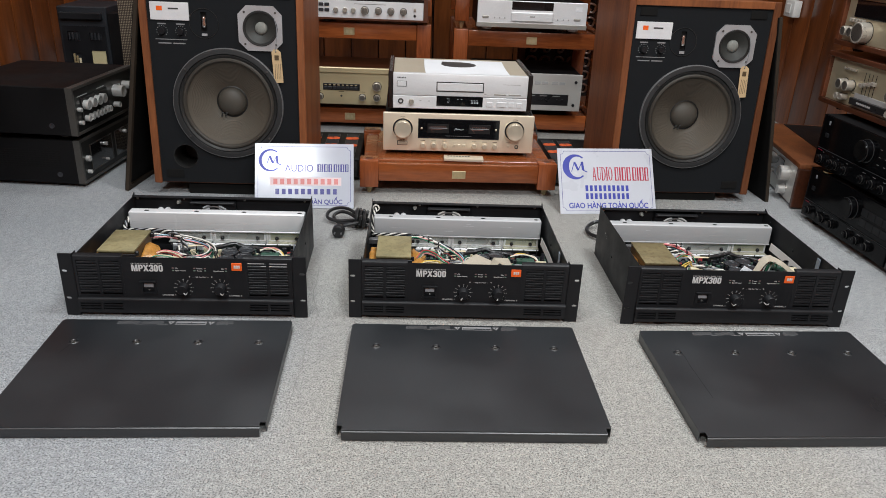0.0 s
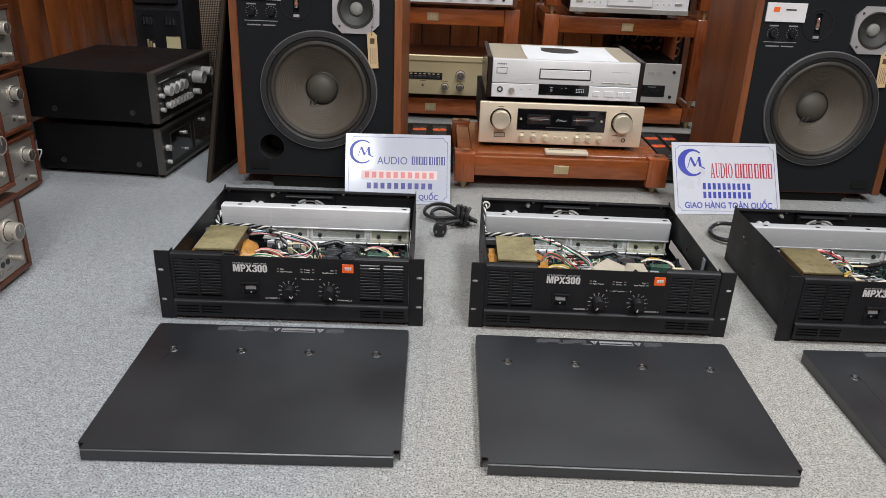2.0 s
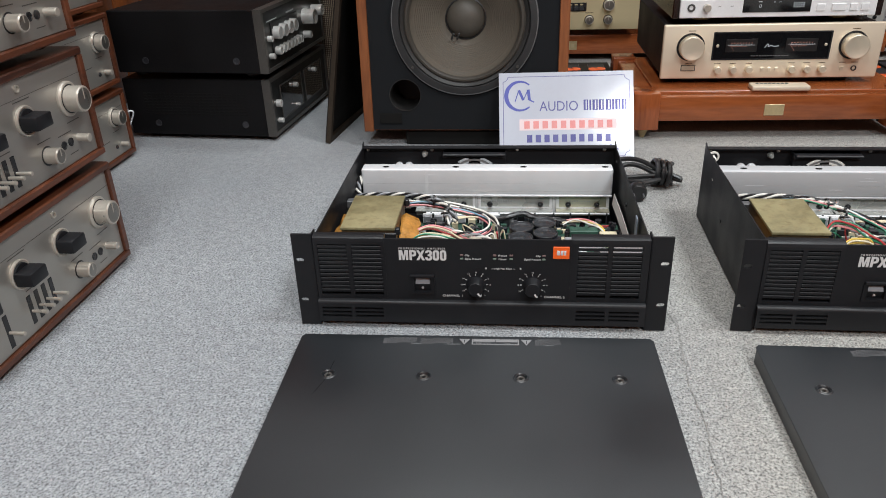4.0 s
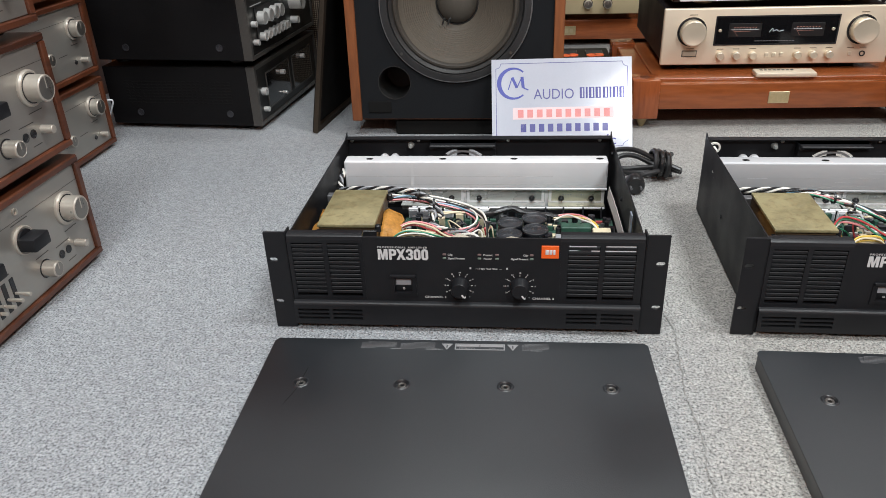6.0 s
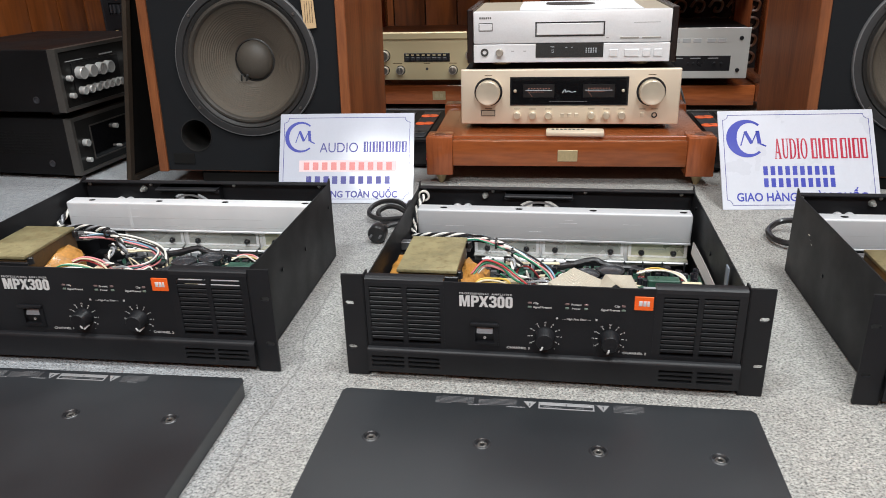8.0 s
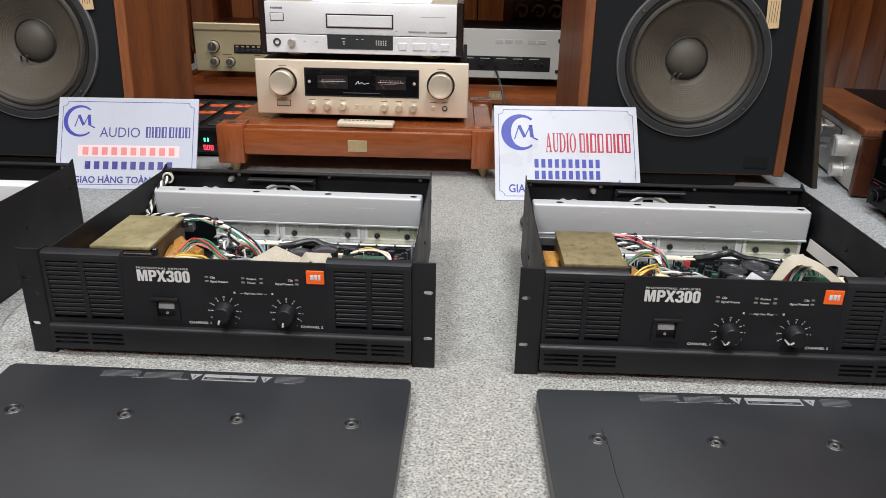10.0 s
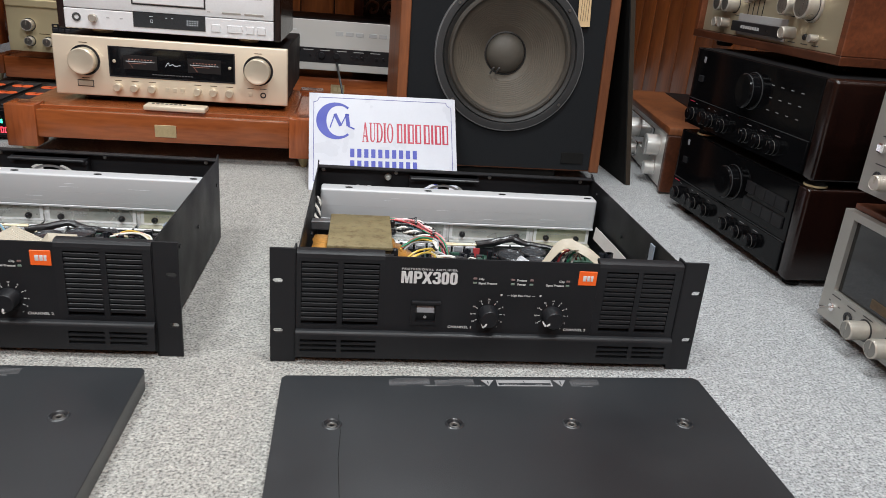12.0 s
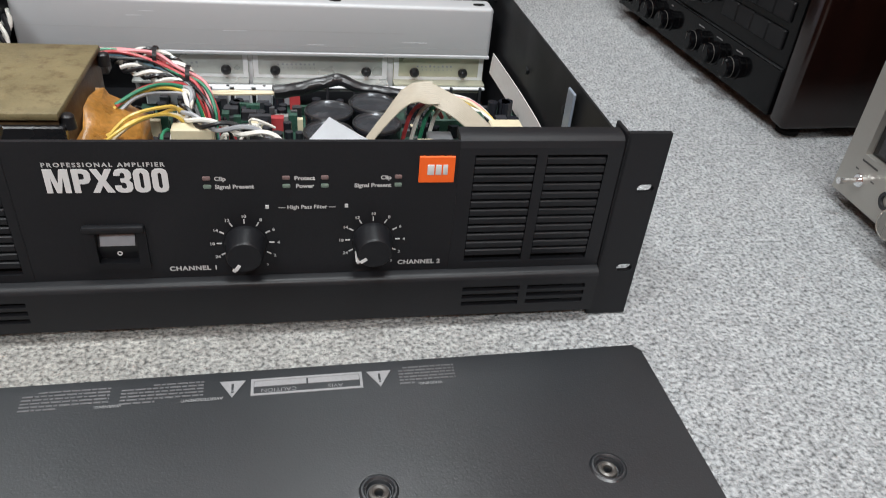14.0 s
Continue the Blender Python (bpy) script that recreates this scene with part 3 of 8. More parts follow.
bm = B()
box(bm, XL - 0.1, XR + 0.1, YF - 0.1, YB + 0.1, CEIL, CEIL + 0.1)
tagged(part("ceiling", bm, "ceil", None, flat=True), "plain white ceiling", "ceiling", kind="structure")
WALLS = {}
for name, dims in {"wall_west": (XL - 0.1, XL - 0.014, YF, YB), "wall_east": (XR + 0.014, XR + 0.1, YF, YB), "wall_north": (XL, XR, YB + 0.014, YB + 0.1), "wall_south": (XL, XR, YF - 0.1, YF - 0.014)}.items():
    bm = B()
    box(bm, *dims, 0, CEIL)
    WALLS[name] = tagged(part(name, bm, "gap", None, flat=True), "stained brown wooden plank wall", "wall", kind="structure")

for i, (x, y, power) in enumerate(LAMPS):
    fix = thing("ceiling_light", pose(x, y, CEIL), "unseen square white ceiling light, switched on", "lamp", "ceiling lights")
    bm = B()
    holed(bm, -0.3, 0.3, -0.3, 0.3, -0.02, 0.02, [(-0.285, 0.285, -0.285, 0.285)])
    bmesh.ops.transform(bm, matrix=pose(0, 0, -0.02, 90), verts=bm.verts)
    part("frame", bm, "switch", fix)
    ld = bpy.data.lights.new("ceiling_lamp", "AREA")
    ld.shape, ld.size, ld.size_y, ld.energy, ld.color = "RECTANGLE", 0.56, 0.56, power, (0.925, 0.98, 1.0)
    lo = new("diffuser", ld)
    lo.parent = fix
    lo.matrix_basis = pose(0, 0, -0.03)


# ---- power amplifiers without their covers ----
AMP_W, AMP_H = 0.4826, 0.136


UP_Z = [0.1205 - 0.0058 * i for i in range(13)]
LOW_Z = [0.0305, 0.0247, 0.0189]
SLAT = {}


def vent_block(amp, side):
    """A ribbed air inlet: a frame with a rounded top, a middle bar, and loose slats between the gaps."""
    a, b = (-0.2135, -0.1205) if side < 0 else (0.1165, 0.2135)
    i0, i1 = (-0.2085, -0.1255) if side < 0 else (0.1255, 0.2045)
    mid = (i0 + i1) / 2
    bm = B()
    holed(bm, a, b, 0.0425, 0.1265, 0.0, 0.004, [(i0, mid - 0.003, 0.0475, 0.122), (mid + 0.003, i1, 0.0475, 0.122)])
    prof = [(0.0, 0.1265), (0.0008, 0.1305), (0.003, 0.1325), (0.007, 0.1333), (0.0135, 0.1333), (0.0135, 0.13), (0.004, 0.1265)]
    ring = [[bm.verts.new((x, y, z)) for y, z in prof] for x in (a, b)]
    n = len(prof)
    for k in range(n):
        bm.faces.new((ring[0][k], ring[0][(k + 1) % n], ring[1][(k + 1) % n], ring[1][k]))
    bm.faces.new(ring[0])
    bm.faces.new(list(reversed(ring[1])))
    bmesh.ops.recalc_face_normals(bm, faces=bm.faces)
    fr = part("vent_frame", bm, "satin", amp, "black ribbed air inlet")
    for c0, c1 in ((i0, mid - 0.003), (mid + 0.003, i1)):
        for z in UP_Z[:-1]:
            key = round(c1 - c0, 4)
            if key not in SLAT:
                bm = B()
                box(bm, 0, c1 - c0, 0.0003, 0.0028, -0.0022, 0.0022, 0.0006, 1)
                SLAT[key] = part("slat", bm, "satin", fr)
                SLAT[key].matrix_basis = pose(c0, 0, z - 0.0029)
            else:
                again(SLAT[key], pose(c0, 0, z - 0.0029), fr)
    return fr


def knob_dial(amp, x, z, point):
    """A black knob with a skirt, its pointer, and the printed scale round it."""
    bm = B()
    lathe(bm, (x, 0.0005, z), [(0, 0), (0.0118, 0), (0.0118, 0.0035), (0.0108, 0.005), (0.0102, 0.0145), (0.0092, 0.0158), (0, 0.0158)], "y", 28)
    kn = part("knob", bm, "satin", amp, "round black level knob")
    bm = B()
    a = radians(point)
    d = Vector((math.sin(a), 0, math.cos(a)))
    q = d.cross(Vector((0, 1, 0)))
    for lo, hi, y0, y1 in ((0.0095, 0.0122, -0.0034, -0.0145), (0.0055, 0.0098, -0.0155, -0.0163)):
        vs = []
        for y in (y0, y1):
            for s, r in ((-1, lo), (1, lo), (1, hi), (-1, hi)):
                p = Vector((x, 0, z)) + d * r + q * (0.001 * s)
                vs.append(bm.verts.new((p.x, y + 0.0004 * (y == y1), p.z)))
        for f in ((0, 1, 2, 3), (7, 6, 5, 4), (0, 4, 5, 1), (1, 5, 6, 2), (2, 6, 7, 3), (3, 7, 4, 0)):
            bm.faces.new([vs[k] for k in f])
    bmesh.ops.recalc_face_normals(bm, faces=bm.faces)
    part("pointer", bm, "white", kn)
    bm = B()
    marks = ["24", "18", "14", "12", "10", "8", "6", "4", "2"]
    for i, t in enumerate(marks):
        a = radians(-120 + 30 * i)
        d = Vector((math.sin(a), 0, math.cos(a)))
        v = bmesh.ops.create_cube(bm, size=1)["verts"]
        mm = Matrix.Translation((x + d.x * 0.0147, 0.0003, z + d.z * 0.0147)) @ Matrix.Rotation(a, 4, "Y") @ Matrix.Diagonal((0.0007, 0.0008, 0.0028, 1))
        bmesh.ops.transform(bm, matrix=mm, verts=v)
        words(bm, t, x + d.x * 0.0185, z + d.z * 0.0182 - 0.0008, 0.0027, -0.0001, 1.1, "CENTER", 0.00008)
    words(bm, "0", x + 0.0115, z - 0.0165, 0.0026, -0.0001)
    part("scale", bm, "panel_print", amp, "printed white scale")


def block_letters(bm, x, z, s):
    """The condensed bold model number, drawn stroke by stroke: M, P, X, 3, 0, 0."""
    em = [(0, 0), (0, 90), (28, 90), (39, 35), (50, 90), (77, 90), (77, 0), (58, 0), (58, 60), (46, 0), (31, 0), (19, 60), (19, 0)]
    pe = [(0, 0), (0, 90), (36, 90), (50, 85), (57, 73), (57, 51), (50, 39), (36, 34), (20, 34), (20, 0)]
    bowl = [(20, 50), (20, 75), (31, 75), (37, 70), (37, 55), (31, 50)]
    ex = [(0, 0), (24, 46), (2, 90), (24, 90), (36, 64), (48, 90), (70, 90), (47, 46), (70, 0), (47, 0), (35, 28), (22, 0)]
    three = [(0, 26), (0, 14), (8, 3), (20, -1), (37, -1), (50, 4), (57, 15), (57, 34), (47, 46), (56, 57), (56, 75), (48, 87), (35, 91), (20, 91), (7, 86), (1, 75), (1, 65), (20, 65), (21, 73), (28, 77), (35, 73), (36, 58), (31, 53), (20, 53), (20, 39), (31, 39), (37, 34), (37, 18), (29, 13), (21, 17), (20, 26)]
    nought = [(0, 18), (4, 7), (14, 0), (26, -1), (38, 0), (48, 7), (52, 18), (52, 72), (48, 83), (38, 90), (26, 91), (14, 90), (4, 83), (0, 72)]
    core = [(20, 20), (26, 13), (32, 20), (32, 70), (26, 77), (20, 70)]
    for at, shape, hole in ((0, em, None), (87, pe, bowl), (144, ex, None), (217, three, None), (279, nought, core), (338, nought, core)):
        put = [[(x + s * (at + px), z + s * pz) for px, pz in line] for line in (shape, hole) if line]
        sub = B()
        sheet(sub, put[0], put[1:], -0.0002, 0.0005)
        me = bpy.data.meshes.new("letter")
        sub.to_mesh(me)
        sub.free()
        bm.from_mesh(me)
        bpy.data.meshes.remove(me)


def twist(c, n, r, turns):
    """Points of one strand that winds round a centre line."""
    line = smooth_line(c, 5)
    out = []
    for i, p in enumerate(line):
        d = (line[min(i + 1, len(line) - 1)] - line[max(i - 1, 0)]).normalized()
        s = d.cross(Vector((0, 0, 1)))
        s = s.normalized() if s.length > 1e-3 else Vector((1, 0, 0))
        u = s.cross(d)
        a = n + turns * 2 * math.pi * i / len(line)
        out.append(p + r * (math.cos(a) * s + math.sin(a) * u))
    return out


def wire(amp, pts, material, r=0.0017, twisted=False):
    bm = B()
    tube(bm, pts, r, 6, 2 if twisted else 5)
    part("wire", bm, material, amp)


def power_amp(m, label, seed, ribbons, points):
    rg = random.Random(seed)
    amp = thing("power_amplifier", m, label, "amplifier", "opened power amplifiers")
    # chassis: floor, sides and back in sheet steel
    bm = B()
    box(bm, -0.2125, 0.2125, 0.006, 0.372, 0.003, 0.0045)
    for s in (-1, 1):
        v = [(0.004, 0.003), (0.372, 0.003), (0.372, 0.1375), (0.368, 0.137), (0.354, 0.1305), (0.02, 0.1305), (0.004, 0.1305)]
        ring = [[bm.verts.new((s * x, y, z)) for y, z in v] for x in (0.2115, 0.213)]
        for k in range(len(v)):
            q = (k + 1) % len(v)
            bm.faces.new((ring[0][k], ring[0][q], ring[1][q], ring[1][k]))
        bm.faces.new(ring[0])
        bm.faces.new(list(reversed(ring[1])))
        box(bm, s * 0.204 - 0.0075, s * 0.204 + 0.0075, 0.006, 0.0075, 0.004, 0.128)
    bmesh.ops.recalc_face_normals(bm, faces=bm.faces)
    holed(bm, -0.2115, 0.2115, 0.003, 0.1305, 0.37, 0.372, [(-0.062, 0.028, 0.018, 0.108)])
    box(bm, -0.2115, 0.2115, 0.358, 0.37, 0.129, 0.1305)
    part("chassis", bm, "powder", amp, "open black steel chassis")
    for x in (-0.205, -0.095, 0.05, 0.195):
        bm = B()
        cyl(bm, (x, 0.3695, 0.1235), 0.0032, 0.002, "y", 0.0022, 12)
        part("screw", bm, "zinc", amp)
    for s, y, z in ((1, 0.1, 0.105), (1, 0.2, 0.095), (1, 0.03, 0.115), (1, 0.022, 0.105), (-1, 0.2, 0.08), (1, 0.33, 0.115)):
        bm = B()
        cyl(bm, (s * 0.2105, y, z), 0.003, 0.0022, "x", None, 10)
        part("screw", bm, "satin", amp)
        bm = B()
        cyl(bm, (s * 0.2138, y + 0.02, z - 0.02), 0.0028, 0.0016, "x", None, 10)
        part("screw", bm, "satin", amp)
    # rack ears with slotted holes
    for s in (-1, 1):
        bm = B()
        holes = []
        for z in (0.0392, 0.0988):
            cx = s * 0.233
            holes.append([(cx + dx + 0.0029 * math.cos(t), z + 0.0029 * math.sin(t)) for dx, t in [(0.0025, radians(k * 22.5 - 90)) for k in range(9)] + [(-0.0025, radians(k * 22.5 + 90)) for k in range(9)]])
        x0, x1 = sorted((s * 0.2145, s * AMP_W / 2))
        sheet(bm, rect(x0, x1, 0.0012, AMP_H), holes, -0.0005, 0.003)
        box(bm, *sorted((s * 0.2142, s * 0.2166)), -0.0005, 0.02, 0.0012, AMP_H - 0.001, 0.0006, 1)
        part("rack_ear", bm, "powder", amp, "black steel rack ear with slotted holes")
    # front: middle panel, lower step
    bm = B()
    holed(bm, -0.1205, 0.1165, 0.0425, 0.1305, 0.0003, 0.003, [(-0.0875, -0.059, 0.052, 0.0775)])
    fp = part("front_panel", bm, "powder", amp, "matt black front panel with white print", flat=True)
    bm = B()
    lows = [(x0, x1, z - 0.0017, z + 0.0017) for z in LOW_Z for x0, x1 in ((-0.209, -0.1695), (-0.1645, -0.1265), (0.1255, 0.1625), (0.1675, 0.206))]
    holed(bm, -0.2138, 0.2138, 0.01, 0.0375, -0.0065, -0.0035, lows)
    prof = [(-0.0065, 0.0375), (-0.0061, 0.0396), (-0.005, 0.041), (-0.0035, 0.0417), (0.0035, 0.0425), (0.0035, 0.0395), (-0.0035, 0.0375)]
    ring = [[bm.verts.new((x, y, z)) for y, z in prof] for x in (-0.2138, 0.2138)]
    for k in range(7):
        bm.faces.new((ring[0][k], ring[0][(k + 1) % 7], ring[1][(k + 1) % 7], ring[1][k]))
    bm.faces.new(ring[0])
    bm.faces.new(list(reversed(ring[1])))
    bmesh.ops.recalc_face_normals(bm, faces=bm.faces)
    part("lower_step", bm, "step", amp, "black lower step of the front with slots")
    vent_block(amp, -1)
    vent_block(amp, 1)
    bm = B()
    block_letters(bm, -0.1022, 0.1006, 0.0612 / 390)
    part("model_lettering", bm, "white", fp, "white model lettering")
    bm = B()
    words(bm, "PROFESSIONAL AMPLIFIER", -0.1022, 0.1163, 0.0034, 0.0, 1, "LEFT", 0.00012, space=1.35, width=0.0605)
    words(bm, "CHANNEL 1", -0.0475, 0.0475, 0.0042, 0.0, 1, "LEFT", 0.00016, space=1.1, width=0.0262)
    words(bm, "CHANNEL 2", 0.0845, 0.0475, 0.0042, 0.0, 1, "LEFT", 0.00016, space=1.1, width=0.0262)
    words(bm, "Clip", -0.0175, 0.1072, 0.0034, 0.0, 1.08, "LEFT", 0.00014)
    words(bm, "Signal Present", -0.0175, 0.1022, 0.0034, 0.0, 1.08, "LEFT", 0.00014)
    words(bm, "Protect", 0.0305, 0.1072, 0.0034, 0.0, 1.08, "CENTER", 0.00014)
    words(bm, "Power", 0.0305, 0.1022, 0.0034, 0.0, 1.08, "CENTER", 0.00014)
    words(bm, "Clip", 0.0785, 0.1072, 0.0034, 0.0, 1.08, "RIGHT", 0.00014)
    words(bm, "Signal Present", 0.0785, 0.1022, 0.0034, 0.0, 1.08, "RIGHT", 0.00014)
    words(bm, "— High Pass Filter —", 0.0315, 0.0885, 0.0034, 0.0, 1.05, "CENTER", 0.00009)
    box(bm, 0.0085, 0.0105, -0.0002, 0.0008, 0.0888, 0.091)
    box(bm, 0.0525, 0.0545, -0.0002, 0.0008, 0.0888, 0.091)
    tagged(part("lettering", bm, "panel_print", fp), kind="stuff")
    for x in (-0.0215, 0.0205, 0.0415, 0.0825):
        for z, mt in ((0.1085, "red_led"), (0.1033, "green_led")):
            bm = B()
            box(bm, x - 0.0022, x + 0.0022, -0.0006, 0.001, z - 0.0013, z + 0.0013, 0.001, 2)
            part("indicator", bm, mt, fp)
    bm = B()
    box(bm, 0.0938, 0.1143, -0.0008, 0.001, 0.1048, 0.1216, 0.0004, 1)
    bd = part("badge", bm, "orange", amp, "orange maker's badge")
    bm = B()
    for x0, x1, z0, z1 in ((0.0985, 0.1024, 0.11, 0.1165), (0.1032, 0.1066, 0.11, 0.1165), (0.1074, 0.1102, 0.11, 0.1165)):
        box(bm, x0, x1, -0.0011, -0.0005, z0, z1, 0.0008, 2)
    part("emblem", bm, "white", bd)
    # rocker switch in its bezel
    bm = B()
    holed(bm, -0.0895, -0.057, 0.0505, 0.0795, -0.0012, 0.012, [(-0.084, -0.0625, 0.0545, 0.0745)])
    box(bm, -0.0895, -0.057, -0.0042, 0.0005, 0.0765, 0.0805, 0.0015, 2)
    sw = part("power_switch", bm, "satin", amp, "black rocker switch, upper half painted pale for its sheen")
    bm = B()
    vs = [bm.verts.new(p) for p in ((-0.0838, 0.004, 0.0548), (-0.0627, 0.004, 0.0548), (-0.0627, 0.0012, 0.0648), (-0.0838, 0.0012, 0.0648), (-0.0838, 0.006, 0.0743), (-0.0627, 0.006, 0.0743), (-0.0838, 0.013, 0.0548), (-0.0627, 0.013, 0.0548), (-0.0838, 0.013, 0.0743), (-0.0627, 0.013, 0.0743))]
    for f in ((0, 1, 2, 3), (3, 2, 5, 4), (4, 5, 9, 8), (1, 0, 6, 7), (0, 3, 4, 8, 6), (2, 1, 7, 9, 5)):
        bm.faces.new([vs[k] for k in f])
    bmesh.ops.recalc_face_normals(bm, faces=bm.faces)
    part("rocker", bm, "satin", sw)
    # reflection on the upper half is put in as a pale grey face
    bm = B()
    v = [bm.verts.new(p) for p in ((-0.0825, 0.0012, 0.0652), (-0.064, 0.0012, 0.0652), (-0.064, 0.0052, 0.0739), (-0.0825, 0.0052, 0.0739))]
    bm.faces.new(v)
    bmesh.ops.translate(bm, vec=(0, -0.0004, 0), verts=bm.verts)
    part("rocker_face", bm, "trim_pale", sw, "upper face painted pale as if reflecting")
    bm = B()
    lathe(bm, (-0.0733, 0.0026, 0.059), [(0.0009, 0), (0.0009, 0.0004), (0.0015, 0.0004), (0.0015, 0)], "y", 14)
    part("mark", bm, "white", sw)
    knob_dial(amp, -0.0038, 0.0657, points[0])
    knob_dial(amp, 0.069, 0.066, points[1])
    # heat sink tunnel cover and its mounting plates
    bm = B()
    box(bm, -0.205, 0.2025, 0.296, 0.323, 0.0695, 0.1155, 0.0034, 4)
    box(bm, -0.205, 0.2025, 0.2955, 0.299, 0.068, 0.0712, 0.0006, 1)
    hs = part("heatsink_cover", bm, "alu" if ribbons else "alu_bright", amp, "long scuffed silver aluminium tunnel cover")
    for x in (-0.165, -0.05, 0.06, 0.19):
        bm = B()
        cyl(bm, (x, 0.307, 0.11565), 0.0055, 0.0006, "z", None, 18)
        bmesh.ops.scale(bm, vec=(1, 0.62, 1), verts=bm.verts, space=Matrix.Translation((0, -0.307, 0)))
        part("hole", bm, "gap", hs, "dark oval hole")
    bm = B()
    for x0, x1, z in ((-0.199, 0.12, 0.0905), (-0.15, 0.199, 0.0772)):
        box(bm, x0, x1, 0.29588, 0.2962, z, z + 0.00022)
    part("drawn_line", bm, "grey_print", hs)
    bm = B()
    for k in range(5):
        x, z = rg.uniform(-0.17, 0.12), rg.uniform(0.076, 0.106)
        box(bm, x, x + rg.uniform(0.01, 0.03), 0.29586, 0.2962, z, z + 0.0003)
    tagged(part("scratches", bm, "paper", hs), kind="stuff")
    if ribbons == 0:
        bm = B()
        box(bm, -0.1, -0.0955, 0.29588, 0.2962, 0.074, 0.11)
        part("smudge", bm, "satin_silver", hs, "dull vertical smudge")
    for x0, x1, mt in ((-0.118, -0.018, "zinc"), (-0.0145, 0.1085, "zinc"), (0.114, 0.2005, "zinc_warm")):
        bm = B()
        box(bm, x0, x1, 0.306, 0.308, 0.03, 0.0715)
        box(bm, x0, x1, 0.2935, 0.3058, 0.0415, 0.043)
        pl = part("heatsink_plate", bm, mt, amp, "galvanised steel bracket")
        bm = B()
        holed(bm, x0 + 0.0005, x1 - 0.0005, 0.0432, 0.0712, 0.3055, 0.3058, [(x0 + 0.005, x1 - 0.005, 0.0462, 0.0695)])
        part("plate_rim", bm, "satin_silver", pl)
        bm = B()
        for k in range(9):
            x = x0 + 0.022 + 0.004 * k
            box(bm, x, x + 0.0018, 0.3056, 0.3062, 0.0555, 0.0562 + 0.0014 * rg.random())
            box(bm, x + 0.001, x + 0.002, 0.3056, 0.3062, 0.0525, 0.0532)
        tagged(part("stamped_code", bm, "w_grey", pl), kind="stuff")
        for x in (x0 + 0.02, x1 - 0.02):
            bm = B()
            lathe(bm, (x, 0.3045, 0.0505), [(0.0046, -0.001), (0.0046, 0.001), (0.004, 0.003), (0.0022, 0.005), (0, 0.0053)], "y", 14)
            part("screw", bm, "w_black", pl)
    bm = B()
    box(bm, -0.1175, 0.2, 0.3084, 0.3096, 0.031, 0.0665)
    part("back_strip", bm, "satin_silver", amp)
    bm = B()
    box(bm, -0.1, 0.2, 0.2885, 0.2925, 0.0395, 0.0418, 0.0006, 1)
    part("ledge", bm, "satin_silver", amp, "bright thin steel ledge")
    for k in range(11):
        bm = B()
        x = -0.092 + 0.0285 * k + rg.uniform(-0.003, 0.003)
        box(bm, x - 0.0012, x + 0.0012, 0.285, 0.2882, 0.025, 0.0432, 0.0004, 1)
        part("transistor_leg", bm, "resist", amp)
    # transformer with its tape
    tx = {0: -0.002, 1: 0.005, 2: 0.001}[ribbons]
    bm = B()
    box(bm, tx - 0.19, tx - 0.1145, 0.064, 0.18, 0.112, 0.1168, 0.0012, 2)
    tr = part("transformer", bm, "varnish" if ribbons == 1 else "varnish_pale", amp, "olive varnished transformer core with amber tape")
    bm = B()
    box(bm, tx - 0.1885, tx - 0.116, 0.0675, 0.1785, 0.02, 0.112)
    part("core", bm, "core_side", tr, "brown laminated core")
    bm = B()
    box(bm, tx - 0.192, tx - 0.1125, 0.064, 0.07, 0.02, 0.108, 0.001, 1)
    part("bracket", bm, "w_black", tr)
    for x, y in ((tx - 0.1195, 0.072), (tx - 0.1195, 0.174), (tx - 0.185, 0.072)):
        bm = B()
        cyl(bm, (x, y, 0.1085), 0.0045, 0.009, "z", 0.004, 12, 0.0012)
        bmesh.ops.translate(bm, vec=(0.0075, 0, 0), verts=bm.verts)
        part("bolt", bm, "w_black", tr)
    for s in (-1, 1):
        bm = B()
        x0, x1 = (-0.206, tx - 0.1887) if s < 0 else (tx - 0.1158, tx - (0.09 if ribbons else 0.097))
        box(bm, x0, x1 + (0.008 if s > 0 else 0), 0.07, 0.155, 0.03, 0.099, 0.005, 2)
        bmesh.ops.subdivide_edges(bm, edges=[e for e in bm.edges if e.calc_length() > 0.02], cuts=4, use_grid_fill=True)
        for v in bm.verts:
            if s > 0 and v.co.z > 0.07:
                v.co.z -= 0.6 * max(0.0, v.co.x + 0.112) + 0.3 * max(0.0, 0.125 - v.co.y)
            v.co += Vector((rg.uniform(-1, 1), rg.uniform(-1, 1), rg.uniform(-1, 1))) * 0.0022
        part("winding", bm, "amber", tr, "amber taped winding")
    bm = B()
    box(bm, -0.2115, -0.112, 0.2, 0.213, 0.086, 0.0985, 0.001, 1)
    part("cross_bracket", bm, "bracket", amp, "dull grey steel bar")
    bm = B()
    box(bm, -0.2115, -0.1895, 0.02, 0.036, 0.1, 0.112, 0.001, 1)
    part("cross_bracket", bm, "satin", amp)
    for k in range(7):
        x = -0.096 + 0.0185 * k
        bm = B()
        box(bm, x - 0.0075, x + 0.0075, 0.272, 0.2765, 0.0305, 0.0465, 0.0006, 1)
        pt = part("power_transistor", bm, "satin_silver", amp, "steel tab of a power transistor")
        bm = B()
        box(bm, x - 0.006, x + 0.006, 0.2695, 0.2718, 0.0315, 0.0435, 0.0006, 1)
        part("transistor_body", bm, "w_grey", pt)
    # circuit board and its parts
    bm = B()
    box(bm, -0.108, 0.204, 0.012, 0.275, 0.028, 0.0296)
    pcb = part("circuit_board", bm, "pcb", amp, "green circuit board")
    bm = B()
